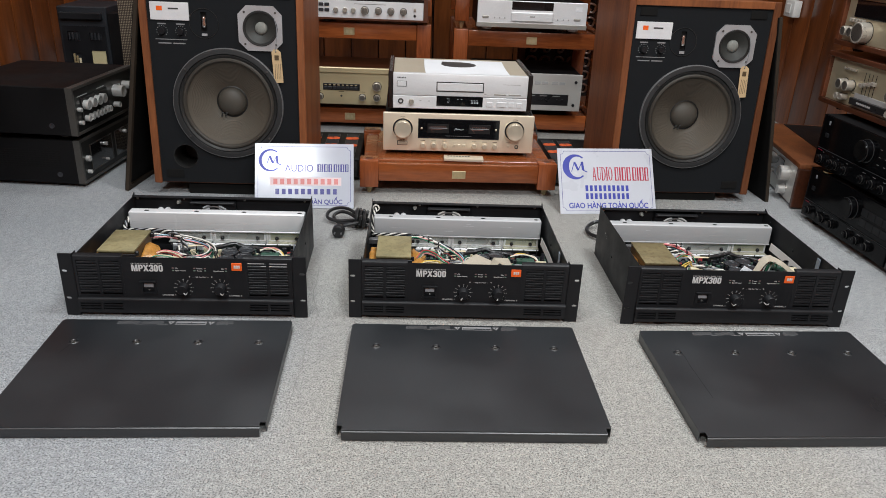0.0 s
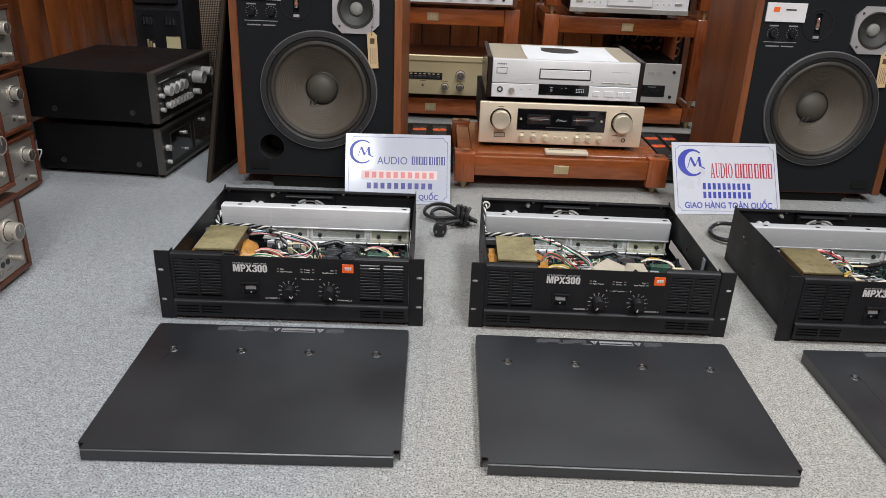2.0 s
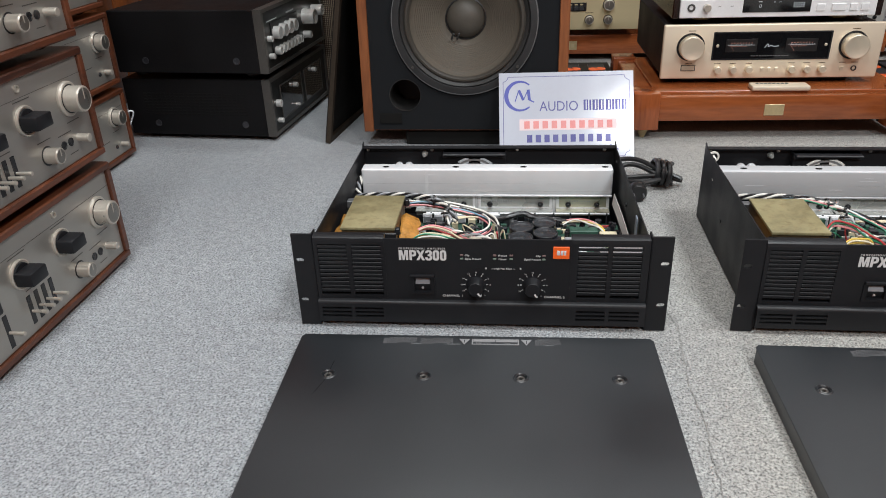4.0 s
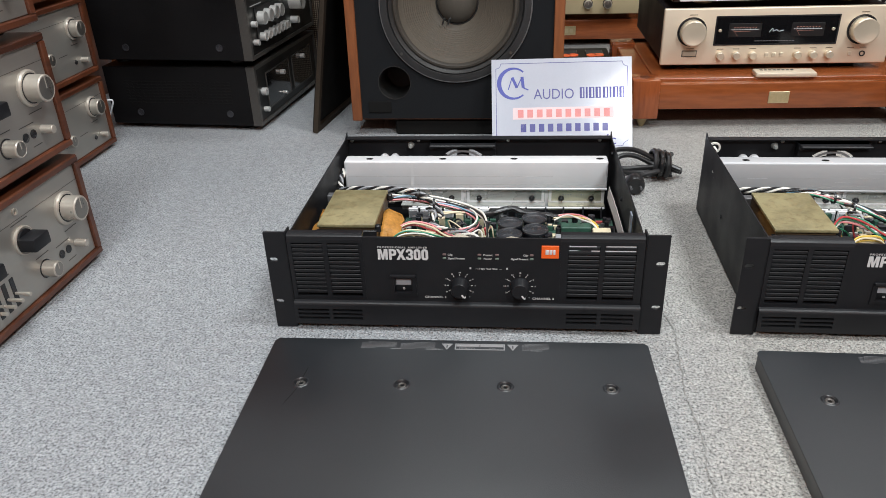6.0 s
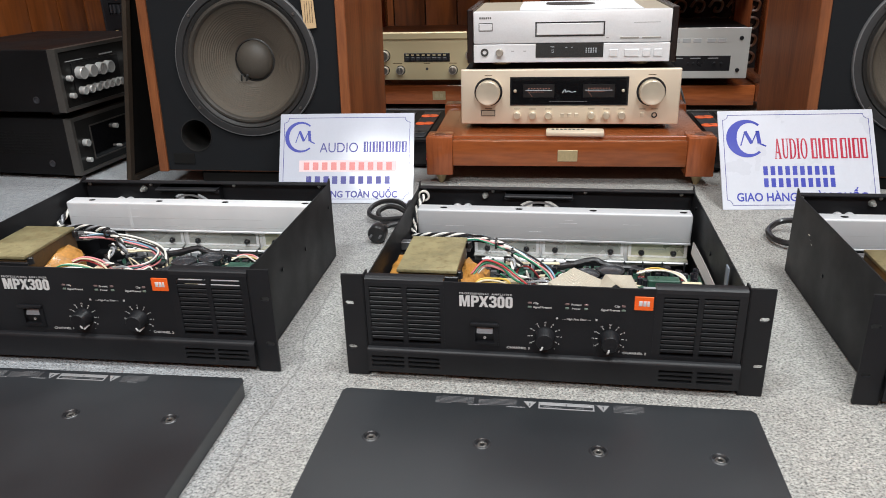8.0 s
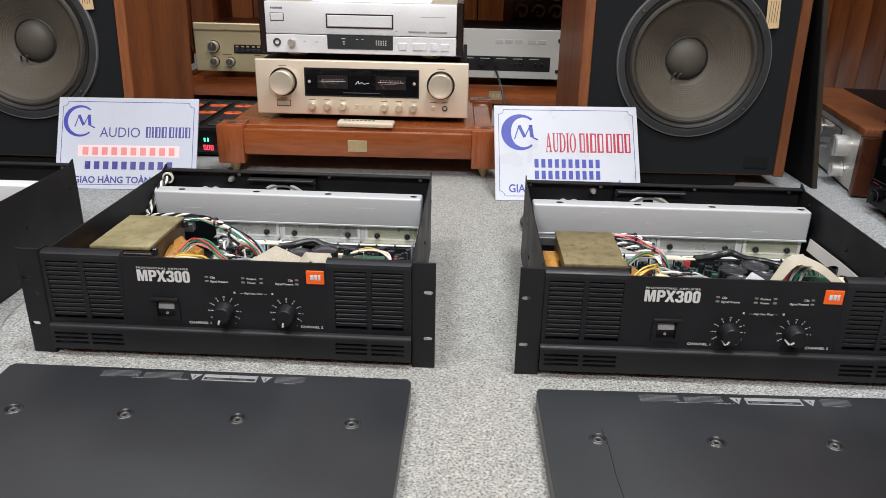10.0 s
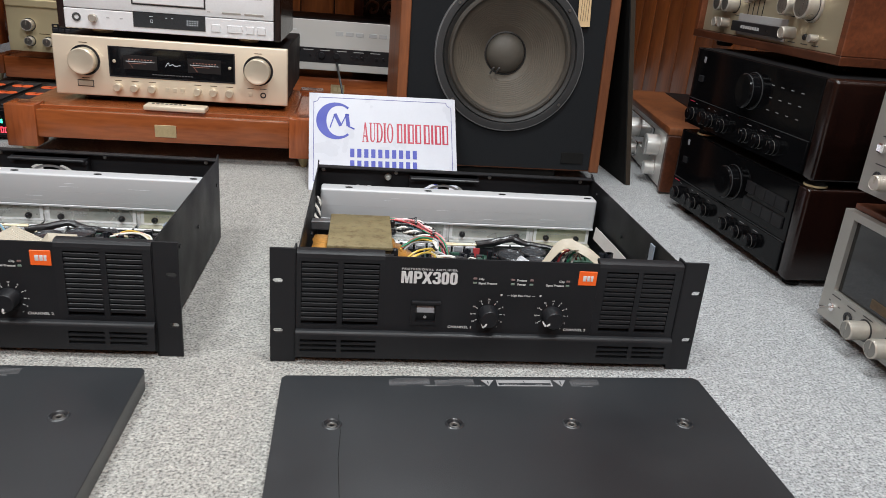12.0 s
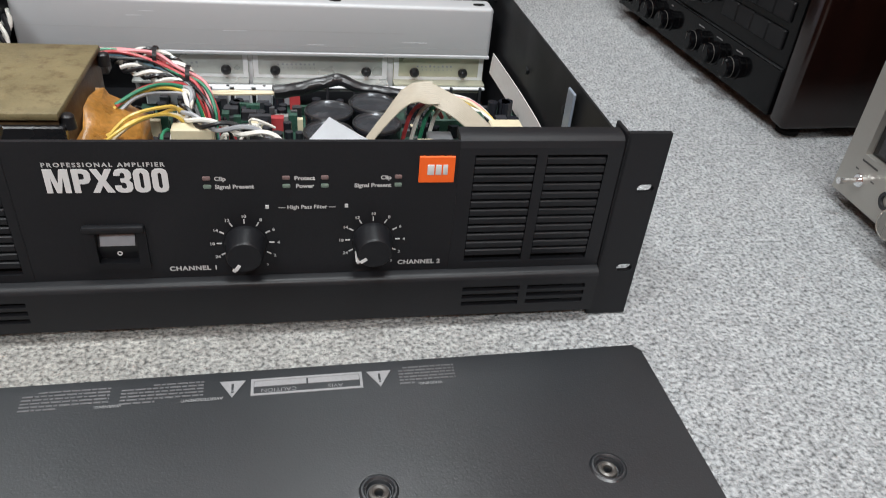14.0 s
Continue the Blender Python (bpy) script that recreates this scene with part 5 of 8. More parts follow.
    words(bm, "WARNING:", -0.0875, 0.0185, 0.0028, 0, 1, "RIGHT", 0.00006, m=spin, width=0.0135)
    tagged(part("lettering", bm, "label", cov), kind="stuff")
    bm = B()
    for cx in (-0.0125, 0.0665):
        z0, z1 = h + 0.0004, h + 0.0007
        box(bm, cx - 0.0006, cx + 0.0006, -0.0145, -0.0098, z0, z1)
        box(bm, cx - 0.0006, cx + 0.0006, -0.0162, -0.0153, z0, z1)
    part("warning_mark", bm, "cover", cov)
    if scratch:
        bm = B()
        pts = [Vector((x, y, h + 0.0003)) for x, y in scratch]
        for a, b in zip(pts, pts[1:]):
            n = Vector((-(b - a).y, (b - a).x, 0)).normalized() * 0.0003
            bm.faces.new([bm.verts.new(q) for q in (a - n, b - n, b + n, a + n)])
        part("scratch", bm, "gap", cov, "thin dark scratch")
    return cov


amp_cover(pose(-0.581, -0.0633, 0, 0, 0, 1.8), "charcoal steel amplifier cover lying flat, short scratch", [(-0.172, -0.06), (-0.174, -0.08), (-0.176, -0.1), (-0.184, -0.125)])
amp_cover(pose(-0.0046, -0.0603, 0, 0, 0, 0.5), "charcoal steel amplifier cover lying flat, clean", [])
amp_cover(pose(0.5865, -0.0578, 0, 0, 0, 2.0), "charcoal steel amplifier cover lying flat, long scratch", [(-0.168, -0.072), (-0.166, -0.1), (-0.1675, -0.14), (-0.166, -0.19), (-0.165, -0.24)])


# ---- knobs, feet and other fittings that several devices share ----
def turned_knob(owner, x, z, r, depth, material="knob", flange=0.0, y=0.0, name="knob", label="", pointer=False, seg=24):
    """A turned knob on a front face, with an optional flange behind it."""
    bm = B()
    prof = [(0, 0)]
    if flange:
        prof += [(flange, 0), (flange, 0.003), (flange - 0.002, 0.005), (r + 0.001, 0.005), (r, 0.0055)]
    else:
        prof += [(r, 0)]
    prof += [(r, depth - 0.0015), (r - 0.0015, depth), (r * 0.85, depth), (r * 0.8, depth - 0.0006), (0, depth - 0.0006)]
    lathe(bm, (x, y, z), prof, "y", seg)
    if pointer:
        box(bm, x - 0.0008, x + 0.0008, y - depth - 0.0006, y - depth + 0.0004, z, z + r * 0.9)
    kn = part(name, bm, material, owner, label)
    if material == "knob" and r > 0.01:
        bm = B()
        lathe(bm, (x, y, z), [(r * 0.84, depth - 0.0002), (r * 0.5, depth + 0.0001), (0, depth + 0.0001)], "y", seg)
        part("turned_face", bm, "knob_face", kn)
        # black ring drawn in for the shadow round the knob's foot
        bm = B()
        e = 0.0052 if flange else 0.0004
        lathe(bm, (x, y, z), [(r + 0.0022, 0), (r + 0.0022, e), (r + 0.0004, e + 0.0002), (r - 0.0005, e)], "y", seg)
        part("gap_ring", bm, "w_black", kn)
    return kn


def rod(owner, x, z, r, depth, material, y=0.0, name="button", label=""):
    bm = B()
    cyl(bm, (x, y - depth / 2, z), r, depth, "y", None, 16, min(0.0008, r * 0.3))
    return part(name, bm, material, owner, label)


def plate(owner, name, x0, x1, z0, z1, y0, y1, material, r=0.0006, label=""):
    bm = B()
    box(bm, x0, x1, y0, y1, z0, z1, r, 1)
    return part(name, bm, material, owner, label)


def feet(owner, xs, ys, h, r=0.016, material="satin", z=0.0):
    for x in xs:
        for y in ys:
            bm = B()
            lathe(bm, (x, y, z - h), [(0, 0), (r * 0.85, 0), (r, h * 0.3), (r, h), (0, h)], "z", 18)
            part("foot", bm, material, owner)


def print_bars(owner, rows, material="dark_print", y=-0.0003, name="print"):
    """Writing too small to read, as plain bars (x0, x1, z, height)."""
    bm = B()
    for x0, x1, z, h in rows:
        box(bm, x0, x1, y, y + 0.0006, z, z + h)
    pr = part(name, bm, material, owner, flat=True)
    tagged(pr, kind="stuff")
    return pr


# ---- loudspeakers ----
def loudspeaker(m, label):
    sp = thing("loudspeaker", m, label, "loudspeaker", "pair of loudspeakers")
    W, H, D, T = 0.2268, 0.582, 0.335, 0.021
    for s in (-1, 1):
        bm = B()
        box(bm, *sorted((s * (W - T), s * W)), 0, D, 0, H, 0.0015, 1)
        part("side_panel", bm, "walnut", sp, "walnut veneered cabinet side")
    bm = B()
    box(bm, -W + T, W - T, 0.0004, D, H - T, H - 0.0004, 0.0012, 1)
    part("top_panel", bm, "walnut", sp)
    bm = B()
    box(bm, -W + T, W - T, 0.012, D, 0.0004, T)
    part("bottom_panel", bm, "walnut", sp)
    bm = B()
    box(bm, -W + T, W - T, D - 0.02, D - 0.002, T, H - T)
    part("back_panel", bm, "walnut", sp)
    wx, wz, wr = 0.004, 0.24, 0.158
    mx, mz = 0.105, 0.454
    tx, tz = -0.051, 0.462
    px, pz = -0.1305, 0.082
    bm = B()
    sheet(bm, rect(-W + T, W - T, 0.004, H - T), [circle(wx, wz, 0.138, 40), circle(mx, mz, 0.05, 28), circle(px, pz, 0.036, 28), rect(tx - 0.008, tx + 0.008, tz - 0.022, tz + 0.03)], 0.006, 0.022)
    part("baffle", bm, "baffle", sp, "matt blue-black baffle")
    bm = B()
    lathe(bm, (px, 0.0055, pz), [(0.036, 0.001), (0.0345, 0.0008), (0.0335, -0.004), (0.033, -0.11), (0, -0.11)], "y", 28)
    part("port", bm, "rubber", sp, "round black bass port")
    # woofer
    bm = B()
    lathe(bm, (wx, 0.006, wz), [(wr - 0.0012, 0), (wr - 0.0014, 0.0068), (wr - 0.004, 0.0076), (wr - 0.016, 0.0078), (wr - 0.018, 0.004)], "y", 64)
    wf = part("woofer", bm, "gasket", sp, "large woofer with a grey paper cone")
    bm = B()
    lathe(bm, (wx, 0.006, wz), [(wr, 0), (wr, 0.0045), (wr - 0.0006, 0.0062), (wr - 0.0017, 0.0072), (wr - 0.0028, 0.0072)], "y", 64)
    part("rim", bm, "rim", wf, "bright worn edge of the woofer")
    bm = B()
    lathe(bm, (wx, 0.006, wz), [(wr - 0.0175, 0.003), (wr - 0.02, 0.0068), (wr - 0.026, 0.0045), (wr - 0.0275, 0.0035)], "y", 64)
    part("gasket", bm, "rubber", wf)
    bm = B()
    lathe(bm, (wx, 0.006, wz), [(wr - 0.0275, 0.0035), (wr - 0.031, 0.0075), (wr - 0.035, 0.0078), (wr - 0.039, 0.0045), (wr - 0.04, 0.001)], "y", 64)
    part("surround", bm, "roll", wf)
    bm = B()
    prof = [(wr - 0.04, 0.001)]
    for k in range(1, 41):
        f = k / 40
        r = (wr - 0.04) * (1 - f) + 0.04 * f
        prof.append((r, 0.001 - 0.05 * f ** 0.85 + (0.0007 if 4 < k < 33 and k % 2 else 0)))
    lathe(bm, (wx, 0.006, wz), prof, "y", 64)
    part("cone", bm, "cone", wf, "ribbed grey-brown paper cone", 20)
    bm = B()
    lathe(bm, (wx, 0.006, wz), [(0.043 * math.sin(radians(a)), -0.052 + 0.026 * math.cos(radians(a))) for a in range(100, -1, -10)], "y", 40)
    part("dust_cap", bm, "dust", wf, "domed dust cap")
    bm = B()
    lathe(bm, (wx, 0.006, wz), [(0.0455, -0.0475), (0.0455, -0.0455), (0.043, -0.0445), (0.0415, -0.0465)], "y", 40)
    part("glue_ring", bm, "rubber", wf, "dark ring round the dust cap's edge")
    for dx in (-0.006, 0.006):
        bm = B()
        tube(bm, [(wx - 0.025 + dx, 0.042, wz - 0.043), (wx - 0.021 + dx, 0.035, wz - 0.032), (wx - 0.018 + dx, 0.034, wz - 0.03)], 0.0022, 6)
        part("lead", bm, "dark_print", wf)
    for a in (40, 140, 220, 320):
        bm = B()
        cyl(bm, (wx + (wr - 0.009) * math.cos(radians(a)), -0.003, wz + (wr - 0.009) * math.sin(radians(a))), 0.003, 0.003, "y", None, 12)
        part("screw", bm, "trim_grey", wf)
    # midrange
    bm = B()
    c, k = 0.061, 0.024
    outline = [(mx + x, mz + z) for x, z in ((-c + k, -c), (c - k, -c), (c, -c + k), (c, c - k), (c - k, c), (-c + k, c), (-c, c - k), (-c, -c + k))]
    sheet(bm, outline, [circle(mx, mz, 0.0485, 36)], 0.0005, 0.006)
    mf = part("midrange", bm, "midframe", sp, "silver-framed midrange driver")
    bm = B()
    lathe(bm, (mx, 0.002, mz), [(0.0485, 0.001), (0.047, 0.004), (0.043, 0.0035), (0.041, 0.0)], "y", 40)
    part("surround", bm, "rubber", mf)
    bm = B()
    lathe(bm, (mx, 0.002, mz), [(0.041, 0.0), (0.018, -0.014), (0.0165, -0.015)], "y", 40)
    part("cone", bm, "midcone", mf, "grey cone")
    bm = B()
    lathe(bm, (mx, 0.002, mz), [(0.0175, -0.0145), (0.0168, -0.011), (0.015, -0.0085), (0.0085, -0.0062), (0, -0.0056)], "y", 32)
    part("dust_cap", bm, "mid_cap", mf, "pale dust cap")
    for dx, dz in ((-0.043, 0.043), (0.043, 0.043), (-0.043, -0.043), (0.043, -0.043)):
        bm = B()
        cyl(bm, (mx + dx, 0, mz + dz), 0.0032, 0.002, "y", None, 10)
        part("screw", bm, "trim_grey", mf)
    # slot tweeter
    bm = B()
    lathe(bm, (tx, 0.006, tz), [(0.041, 0), (0.0405, 0.0016), (0.0395, 0.0016), (0.039, 0)], "y", 40)
    tw = part("tweeter", bm, "rubber", sp, "round slot tweeter")
    bm = B()
    box(bm, tx - 0.0075, tx + 0.0075, 0.012, 0.03, tz - 0.022, tz + 0.03)
    part("slot", bm, "gap", tw)
    bm = B()
    lathe(bm, (tx, 0.008, tz + 0.004), [(0, -0.016), (0.0055, -0.014), (0.0065, -0.004), (0.0045, 0.002), (0.006, 0.008), (0.004, 0.014), (0, 0.016)], "z", 16)
    part("diffuser", bm, "chrome", tw, "polished diffuser")
    plate(tw, "label_plate", tx - 0.008, tx + 0.008, tz - 0.034, tz - 0.027, 0.0045, 0.006, "midframe")
    # control plate
    x0, x1, z0, z1 = -0.196, -0.09, 0.468, 0.516
    cp = plate(sp, "name_plate", x0, x1, z0, z1, 0.002, 0.006, "satin_silver", label="silver name plate with an orange badge")
    plate(cp, "badge", x0 + 0.018, x0 + 0.034, z0 + 0.025, z0 + 0.037, 0.0013, 0.0021, "orange")
    print_bars(cp, [(x0 + 0.05, x0 + 0.078, z0 + 0.029, 0.004)], "dark_print", 0.0015)
    for kx in (-0.168, -0.116):
        kn = turned_knob(sp, kx, 0.438, 0.009, 0.01, "satin", 0, 0.006, "level_control", "black level control", True)
        bm = B()
        for i in range(11):
            a = radians(-130 + 26 * i)
            cyl(bm, (kx + 0.0145 * math.sin(a), 0.0057, 0.438 + 0.0145 * math.cos(a)), 0.001, 0.001, "y", None, 6)
        part("scale_dots", bm, "grey_print", kn)
    print_bars(sp, [(-0.18, -0.156, 0.456, 0.0035), (-0.128, -0.104, 0.456, 0.0035), (-0.188, -0.1, 0.415, 0.002), (-0.181, -0.145, 0.404, 0.003), (-0.14, -0.106, 0.404, 0.003)], "label", 0.0055)
    for x, z in ((-0.165, 0.545), (0.165, 0.545), (-0.165, 0.03), (0.165, 0.03)):
        plate(sp, "fastener_patch", x - 0.025, x + 0.025, z - 0.012, z + 0.012, 0.0035, 0.006, "gap", label="black grille fastener patch")
    # hanging tag
    bm = B()
    w = [(x, z + 0.007) for x, z in ((0.14, 0.392), (0.152, 0.392), (0.16, 0.384), (0.165, 0.3), (0.139, 0.298), (0.134, 0.384))]
    sheet(bm, w, [circle(0.146, 0.392, 0.002, 10)], -0.001, -0.0004)
    tg = part("hang_tag", bm, "tag", sp, "kraft paper tag on a string")
    bm = B()
    box(bm, 0.142, 0.154, -0.0014, -0.0009, 0.369, 0.383)
    for k in range(4):
        box(bm, 0.1425 + 0.005 * k, 0.1435 + 0.005 * k, -0.0013, -0.0009, 0.317, 0.359)
    part("print", bm, "core_side", tg)
    bm = B()
    tube(bm, [(0.146, -0.001, 0.392), (0.147, -0.003, 0.405), (0.15, -0.003, 0.425), (0.151, -0.002, 0.455), (0.145, -0.001, 0.485)], 0.0009, 5)
    part("string", bm, "w_grey", tg)
    return sp


SPL = (-0.6605, 0.735, 0.0375)
SPR = (0.7175, 0.802, 0.028)
loudspeaker(pose(*SPL, -3.3, 0, 0.4), "walnut loudspeaker leaning back, grille off, bass port showing")
loudspeaker(pose(*SPR, -2.6, 0, 2.3), "walnut loudspeaker leaning back, grille off, beside dark amplifiers")
for (x, y, z), a in ((SPL, 0.4), (SPR, 2.3)):
    bm = B()
    box(bm, -0.135, 0.135, 0.02, 0.12, 0, 0.034, 0.003, 1)
    solid("speaker_wedge", pose(x, y, 0, 0, 0, a), bm, "gap", "black block that props the loudspeaker's front edge", "block", "speaker wedges")


# ---- signs ----
def serif_word(bm, x, z, width, height):
    """AUDIO in condensed serif capitals, letter by letter."""
    ay = [(0, 0), (0, 4), (6, 4), (25, 100), (37, 100), (58, 4), (64, 4), (64, 0), (35, 0), (35, 4), (42, 4), (38, 27), (18, 27), (13, 4), (21, 4), (21, 0)]
    you = [(0, 100), (0, 96), (6, 96), (6, 26), (12, 8), (26, 0), (42, 3), (50, 14), (53, 30), (53, 96), (60, 96), (60, 100), (38, 100), (38, 96), (46, 96), (46, 30), (42, 14), (34, 8), (26, 10), (21, 20), (20, 30), (20, 96), (27, 96), (27, 100)]
    dee = [(0, 0), (0, 4), (6, 4), (6, 96), (0, 96), (0, 100), (32, 100), (50, 90), (60, 70), (62, 50), (60, 30), (50, 10), (32, 0)]
    bowl = [(21, 6), (31, 6), (40, 16), (46, 35), (47, 50), (46, 66), (40, 85), (31, 94), (21, 94)]
    eye = [(0, 0), (0, 4), (7, 4), (7, 96), (0, 96), (0, 100), (30, 100), (30, 96), (23, 96), (23, 4), (30, 4), (30, 0)]
    ring = [(31 + 31 * math.cos(2 * math.pi * k / 24), 50 + 51 * math.sin(2 * math.pi * k / 24)) for k in range(24)]
    core = [(31 + 16 * math.cos(2 * math.pi * k / 24), 50 + 45 * math.sin(2 * math.pi * k / 24)) for k in range(24)]
    kx, kz = width / 294, height / 100
    for at, shape, hole in ((0, ay, [(21, 34), (36, 34), (29, 80)]), (68, you, None), (132, dee, bowl), (198, eye, None), (232, ring, core)):
        put = [[(x + kx * (at + px), z + kz * pz) for px, pz in line] for line in (shape, hole) if line]
        sub = B()
        sheet(sub, put[0], put[1:], -0.0003, 0.0003)
        me = bpy.data.meshes.new("letter")
        sub.to_mesh(me)
        sub.free()
        bm.from_mesh(me)
        bpy.data.meshes.remove(me)


def name_stems(bm, x, width, z, height, weight):
    """Print of two short words, as upright bars with feet, in its size and rhythm."""
    rhythm = (1, 0.5, 1.15, 1.1, 0, 1.1, 0.5, 1.15, 1.1)
    unit = width / (sum(rhythm) + 0.22 * 8 + 0.25)
    for r in rhythm:
        wide = r * unit
        stems = () if not r else ((0.1, 0.9),) if r < 0.8 else ((0.0, weight * 0.8), (1 - weight * 0.5, 1))
        for f0, f1 in stems:
            box(bm, x + wide * f0, x + wide * f1, -0.0003, 0.0003, z, z + height)
        if r > 0.8:
            for f in (0.0, 0.93):
                box(bm, x, x + wide, -0.00035, 0.0003, z + height * f, z + height * (f + 0.07))
        x += wide + (0.22 if r else 0.25) * unit


def sign_board(m, w, h, style, label):
    sg = thing("sign_board", m, label, "sign", "shop signs")
    bm = B()
    box(bm, -w / 2, w / 2, 0, 0.0035, 0, h, 0.0004, 1)
    part("board", bm, "sign" if style == 1 else "sign2", sg, flat=True)
    b, n, t = 0.0085, 0.011, 0.0011
    y0, y1 = -0.0003, 0.0003
    bm = B()
    for x0, x1, z0, z1 in ((-w / 2 + b + n, w / 2 - b - n, b, b + t), (-w / 2 + b + n, w / 2 - b - n, h - b - t, h - b), (-w / 2 + b, -w / 2 + b + t, b + n, h - b - n), (w / 2 - b - t, w / 2 - b, b + n, h - b - n)):
        box(bm, x0, x1, y0, y1, z0, z1)
    for sx in (-1, 1):
        for sz in (0, 1):
            cx, cz = sx * (w / 2 - b), (h - b) if sz else b
            a0 = {(1, 1): 180, (-1, 1): 270, (-1, 0): 0, (1, 0): 90}[sx, sz]
            pts = [(cx + r * math.cos(radians(a0 + 15 * k)), cz + r * math.sin(radians(a0 + 15 * k))) for r in (n + t / 2, n - t / 2) for k in range(7)]
            v = [bm.verts.new((x, y0, z)) for x, z in pts]
            for k in range(6):
                bm.faces.new((v[k], v[k + 1], v[k + 8], v[k + 7]))
    bmesh.ops.recalc_face_normals(bm, faces=bm.faces)
    part("border", bm, "navy_ink", sg, "thin blue border line with notched corners", flat=True)
    # monogram: a crescent ring with a zigzag inside
    cx, cz, R = (-w / 2 + 0.044, h - 0.05, 0.033) if style == 1 else (-w / 2 + 0.053, h - 0.058, 0.039)
    bm = B()
    outer, inner = [], []
    for k in range(41):
        a = radians(48 + 264 * k / 40)
        f = math.sin(math.pi * k / 40)
        outer.append((cx + R * math.cos(a), cz + R * math.sin(a)))
        thick = R * ((0.1 + 0.17 * f ** 2) if style == 1 else (0.12 + 0.3 * f ** 2))
        inner.append((cx + (R - thick) * math.cos(a) + (0.1 if style == 2 else 0) * R * f, cz + (R - thick) * math.sin(a)))
    vo = [bm.verts.new((x, y0, z)) for x, z in outer]
    vi = [bm.verts.new((x, y0, z)) for x, z in inner]
    for k in range(40):
        bm.faces.new((vo[k], vo[k + 1], vi[k + 1], vi[k]))
    s = 0.5 * R
    mx, mz = cx + 0.2 * R, cz - 0.02 * R
    pts = [(-1.0, -0.72), (-0.5, 0.8), (0.08, -0.5), (0.72, 0.85), (0.86, -0.5), (1.5, -0.8)]
    for (ax, az), (bx, bz), th in zip(pts, pts[1:], (0.06, 0.17, 0.06, 0.19, 0.08)):
        d = Vector((bx - ax, bz - az)).normalized()
        q = Vector((-d.y, d.x)) * th
        v = [bm.verts.new((mx + s * x, y0, mz + s * z)) for x, z in ((ax - q.x, az - q.y), (bx - q.x, bz - q.y), (bx + q.x, bz + q.y), (ax + q.x, az + q.y))]
        bm.faces.new(v)
    bmesh.ops.recalc_face_normals(bm, faces=bm.faces)
    part("monogram", bm, "blue_ink", sg, "blue crescent emblem", flat=True)
    # lettering, and bars for what stays unreadable
    if style == 1:
        bm = B()
        words(bm, "AUDIO", -w / 2 + 0.086, h - 0.083, 0.03, 0.0, 1, "LEFT", 0, width=0.082)
        part("lettering", bm, "navy_ink", sg, "thin blue lettering", flat=True)
        bm = B()
        name_stems(bm, -w / 2 + 0.18, 0.093, h - 0.083, 0.0225, 0.55)
        tagged(part("name_print", bm, "navy_ink", sg, "dark blue bars", flat=True), kind="stuff")
        bm = B()
        box(bm, -w / 2 + 0.043, w / 2 - 0.036, -0.0002, 0.0004, h - 0.124, h - 0.1)
        part("strip", bm, "pink_pale", sg, "pale pink strip", flat=True)
        rows, mats = [(0.05, w - 0.041, h - 0.1205, 0.0175), (0.056, w - 0.045, h - 0.15, 0.0175)], ("pink_ink", "navy_ink")
        size, lz = 0.0192, 0.0125
    else:
        bm = B()
        serif_word(bm, -w / 2 + 0.105, h - 0.1005, 0.0635, 0.0415)
        part("lettering", bm, "red_ink", sg, "red condensed serif lettering", flat=True)
        bm = B()
        name_stems(bm, -w / 2 + 0.1755, 0.1085, h - 0.1005, 0.0415, 0.46)
        tagged(part("name_print", bm, "red_ink", sg, "red bars", flat=True), kind="stuff")
        rows, mats = [(0.079, w - 0.079, h - 0.1335, 0.0195), (0.079, w - 0.079, h - 0.158, 0.0195)], ("blue_ink", "blue_ink")
        size, lz = 0.0238, 0.017
    for (a, b2, z, hh), mt in zip(rows, mats):
        n = 10
        step = (b2 - a) / n
        for k in range(n):
            bm = B()
            x = -w / 2 + a + k * step
            box(bm, x + 0.16 * step, x + step * 0.76, y0 - 0.0002, y1, z, z + hh * 0.92)
            part("bar", bm, mt, sg, flat=True)
    bm = B()
    words(bm, "GIAO HÀNG TOÀN QUỐC", 0.002, lz, size, 0.0, 0.93 if style == 1 else 0.86, "CENTER", 0.0005)
    part("lettering", bm, "navy_ink" if style == 1 else "blue_ink", sg, "blue capital lettering", flat=True)
    return sg


sign_board(pose(-0.433, 0.649, 0.001, -27, 0, 4.0), 0.286, 0.191, 1, "glossy white shop sign, navy and pink print, leaning on loudspeaker")
sign_board(pose(0.473, 0.676, 0.001, -33, 0, 5.0), 0.298, 0.203, 2, "white shop sign with red and blue print, leaning on loudspeaker")


# ---- the low stand, integrated amplifier and disc player in the middle ----
GRP = pose(0.0235, 0.775, 0, 0, 0, 1.1)


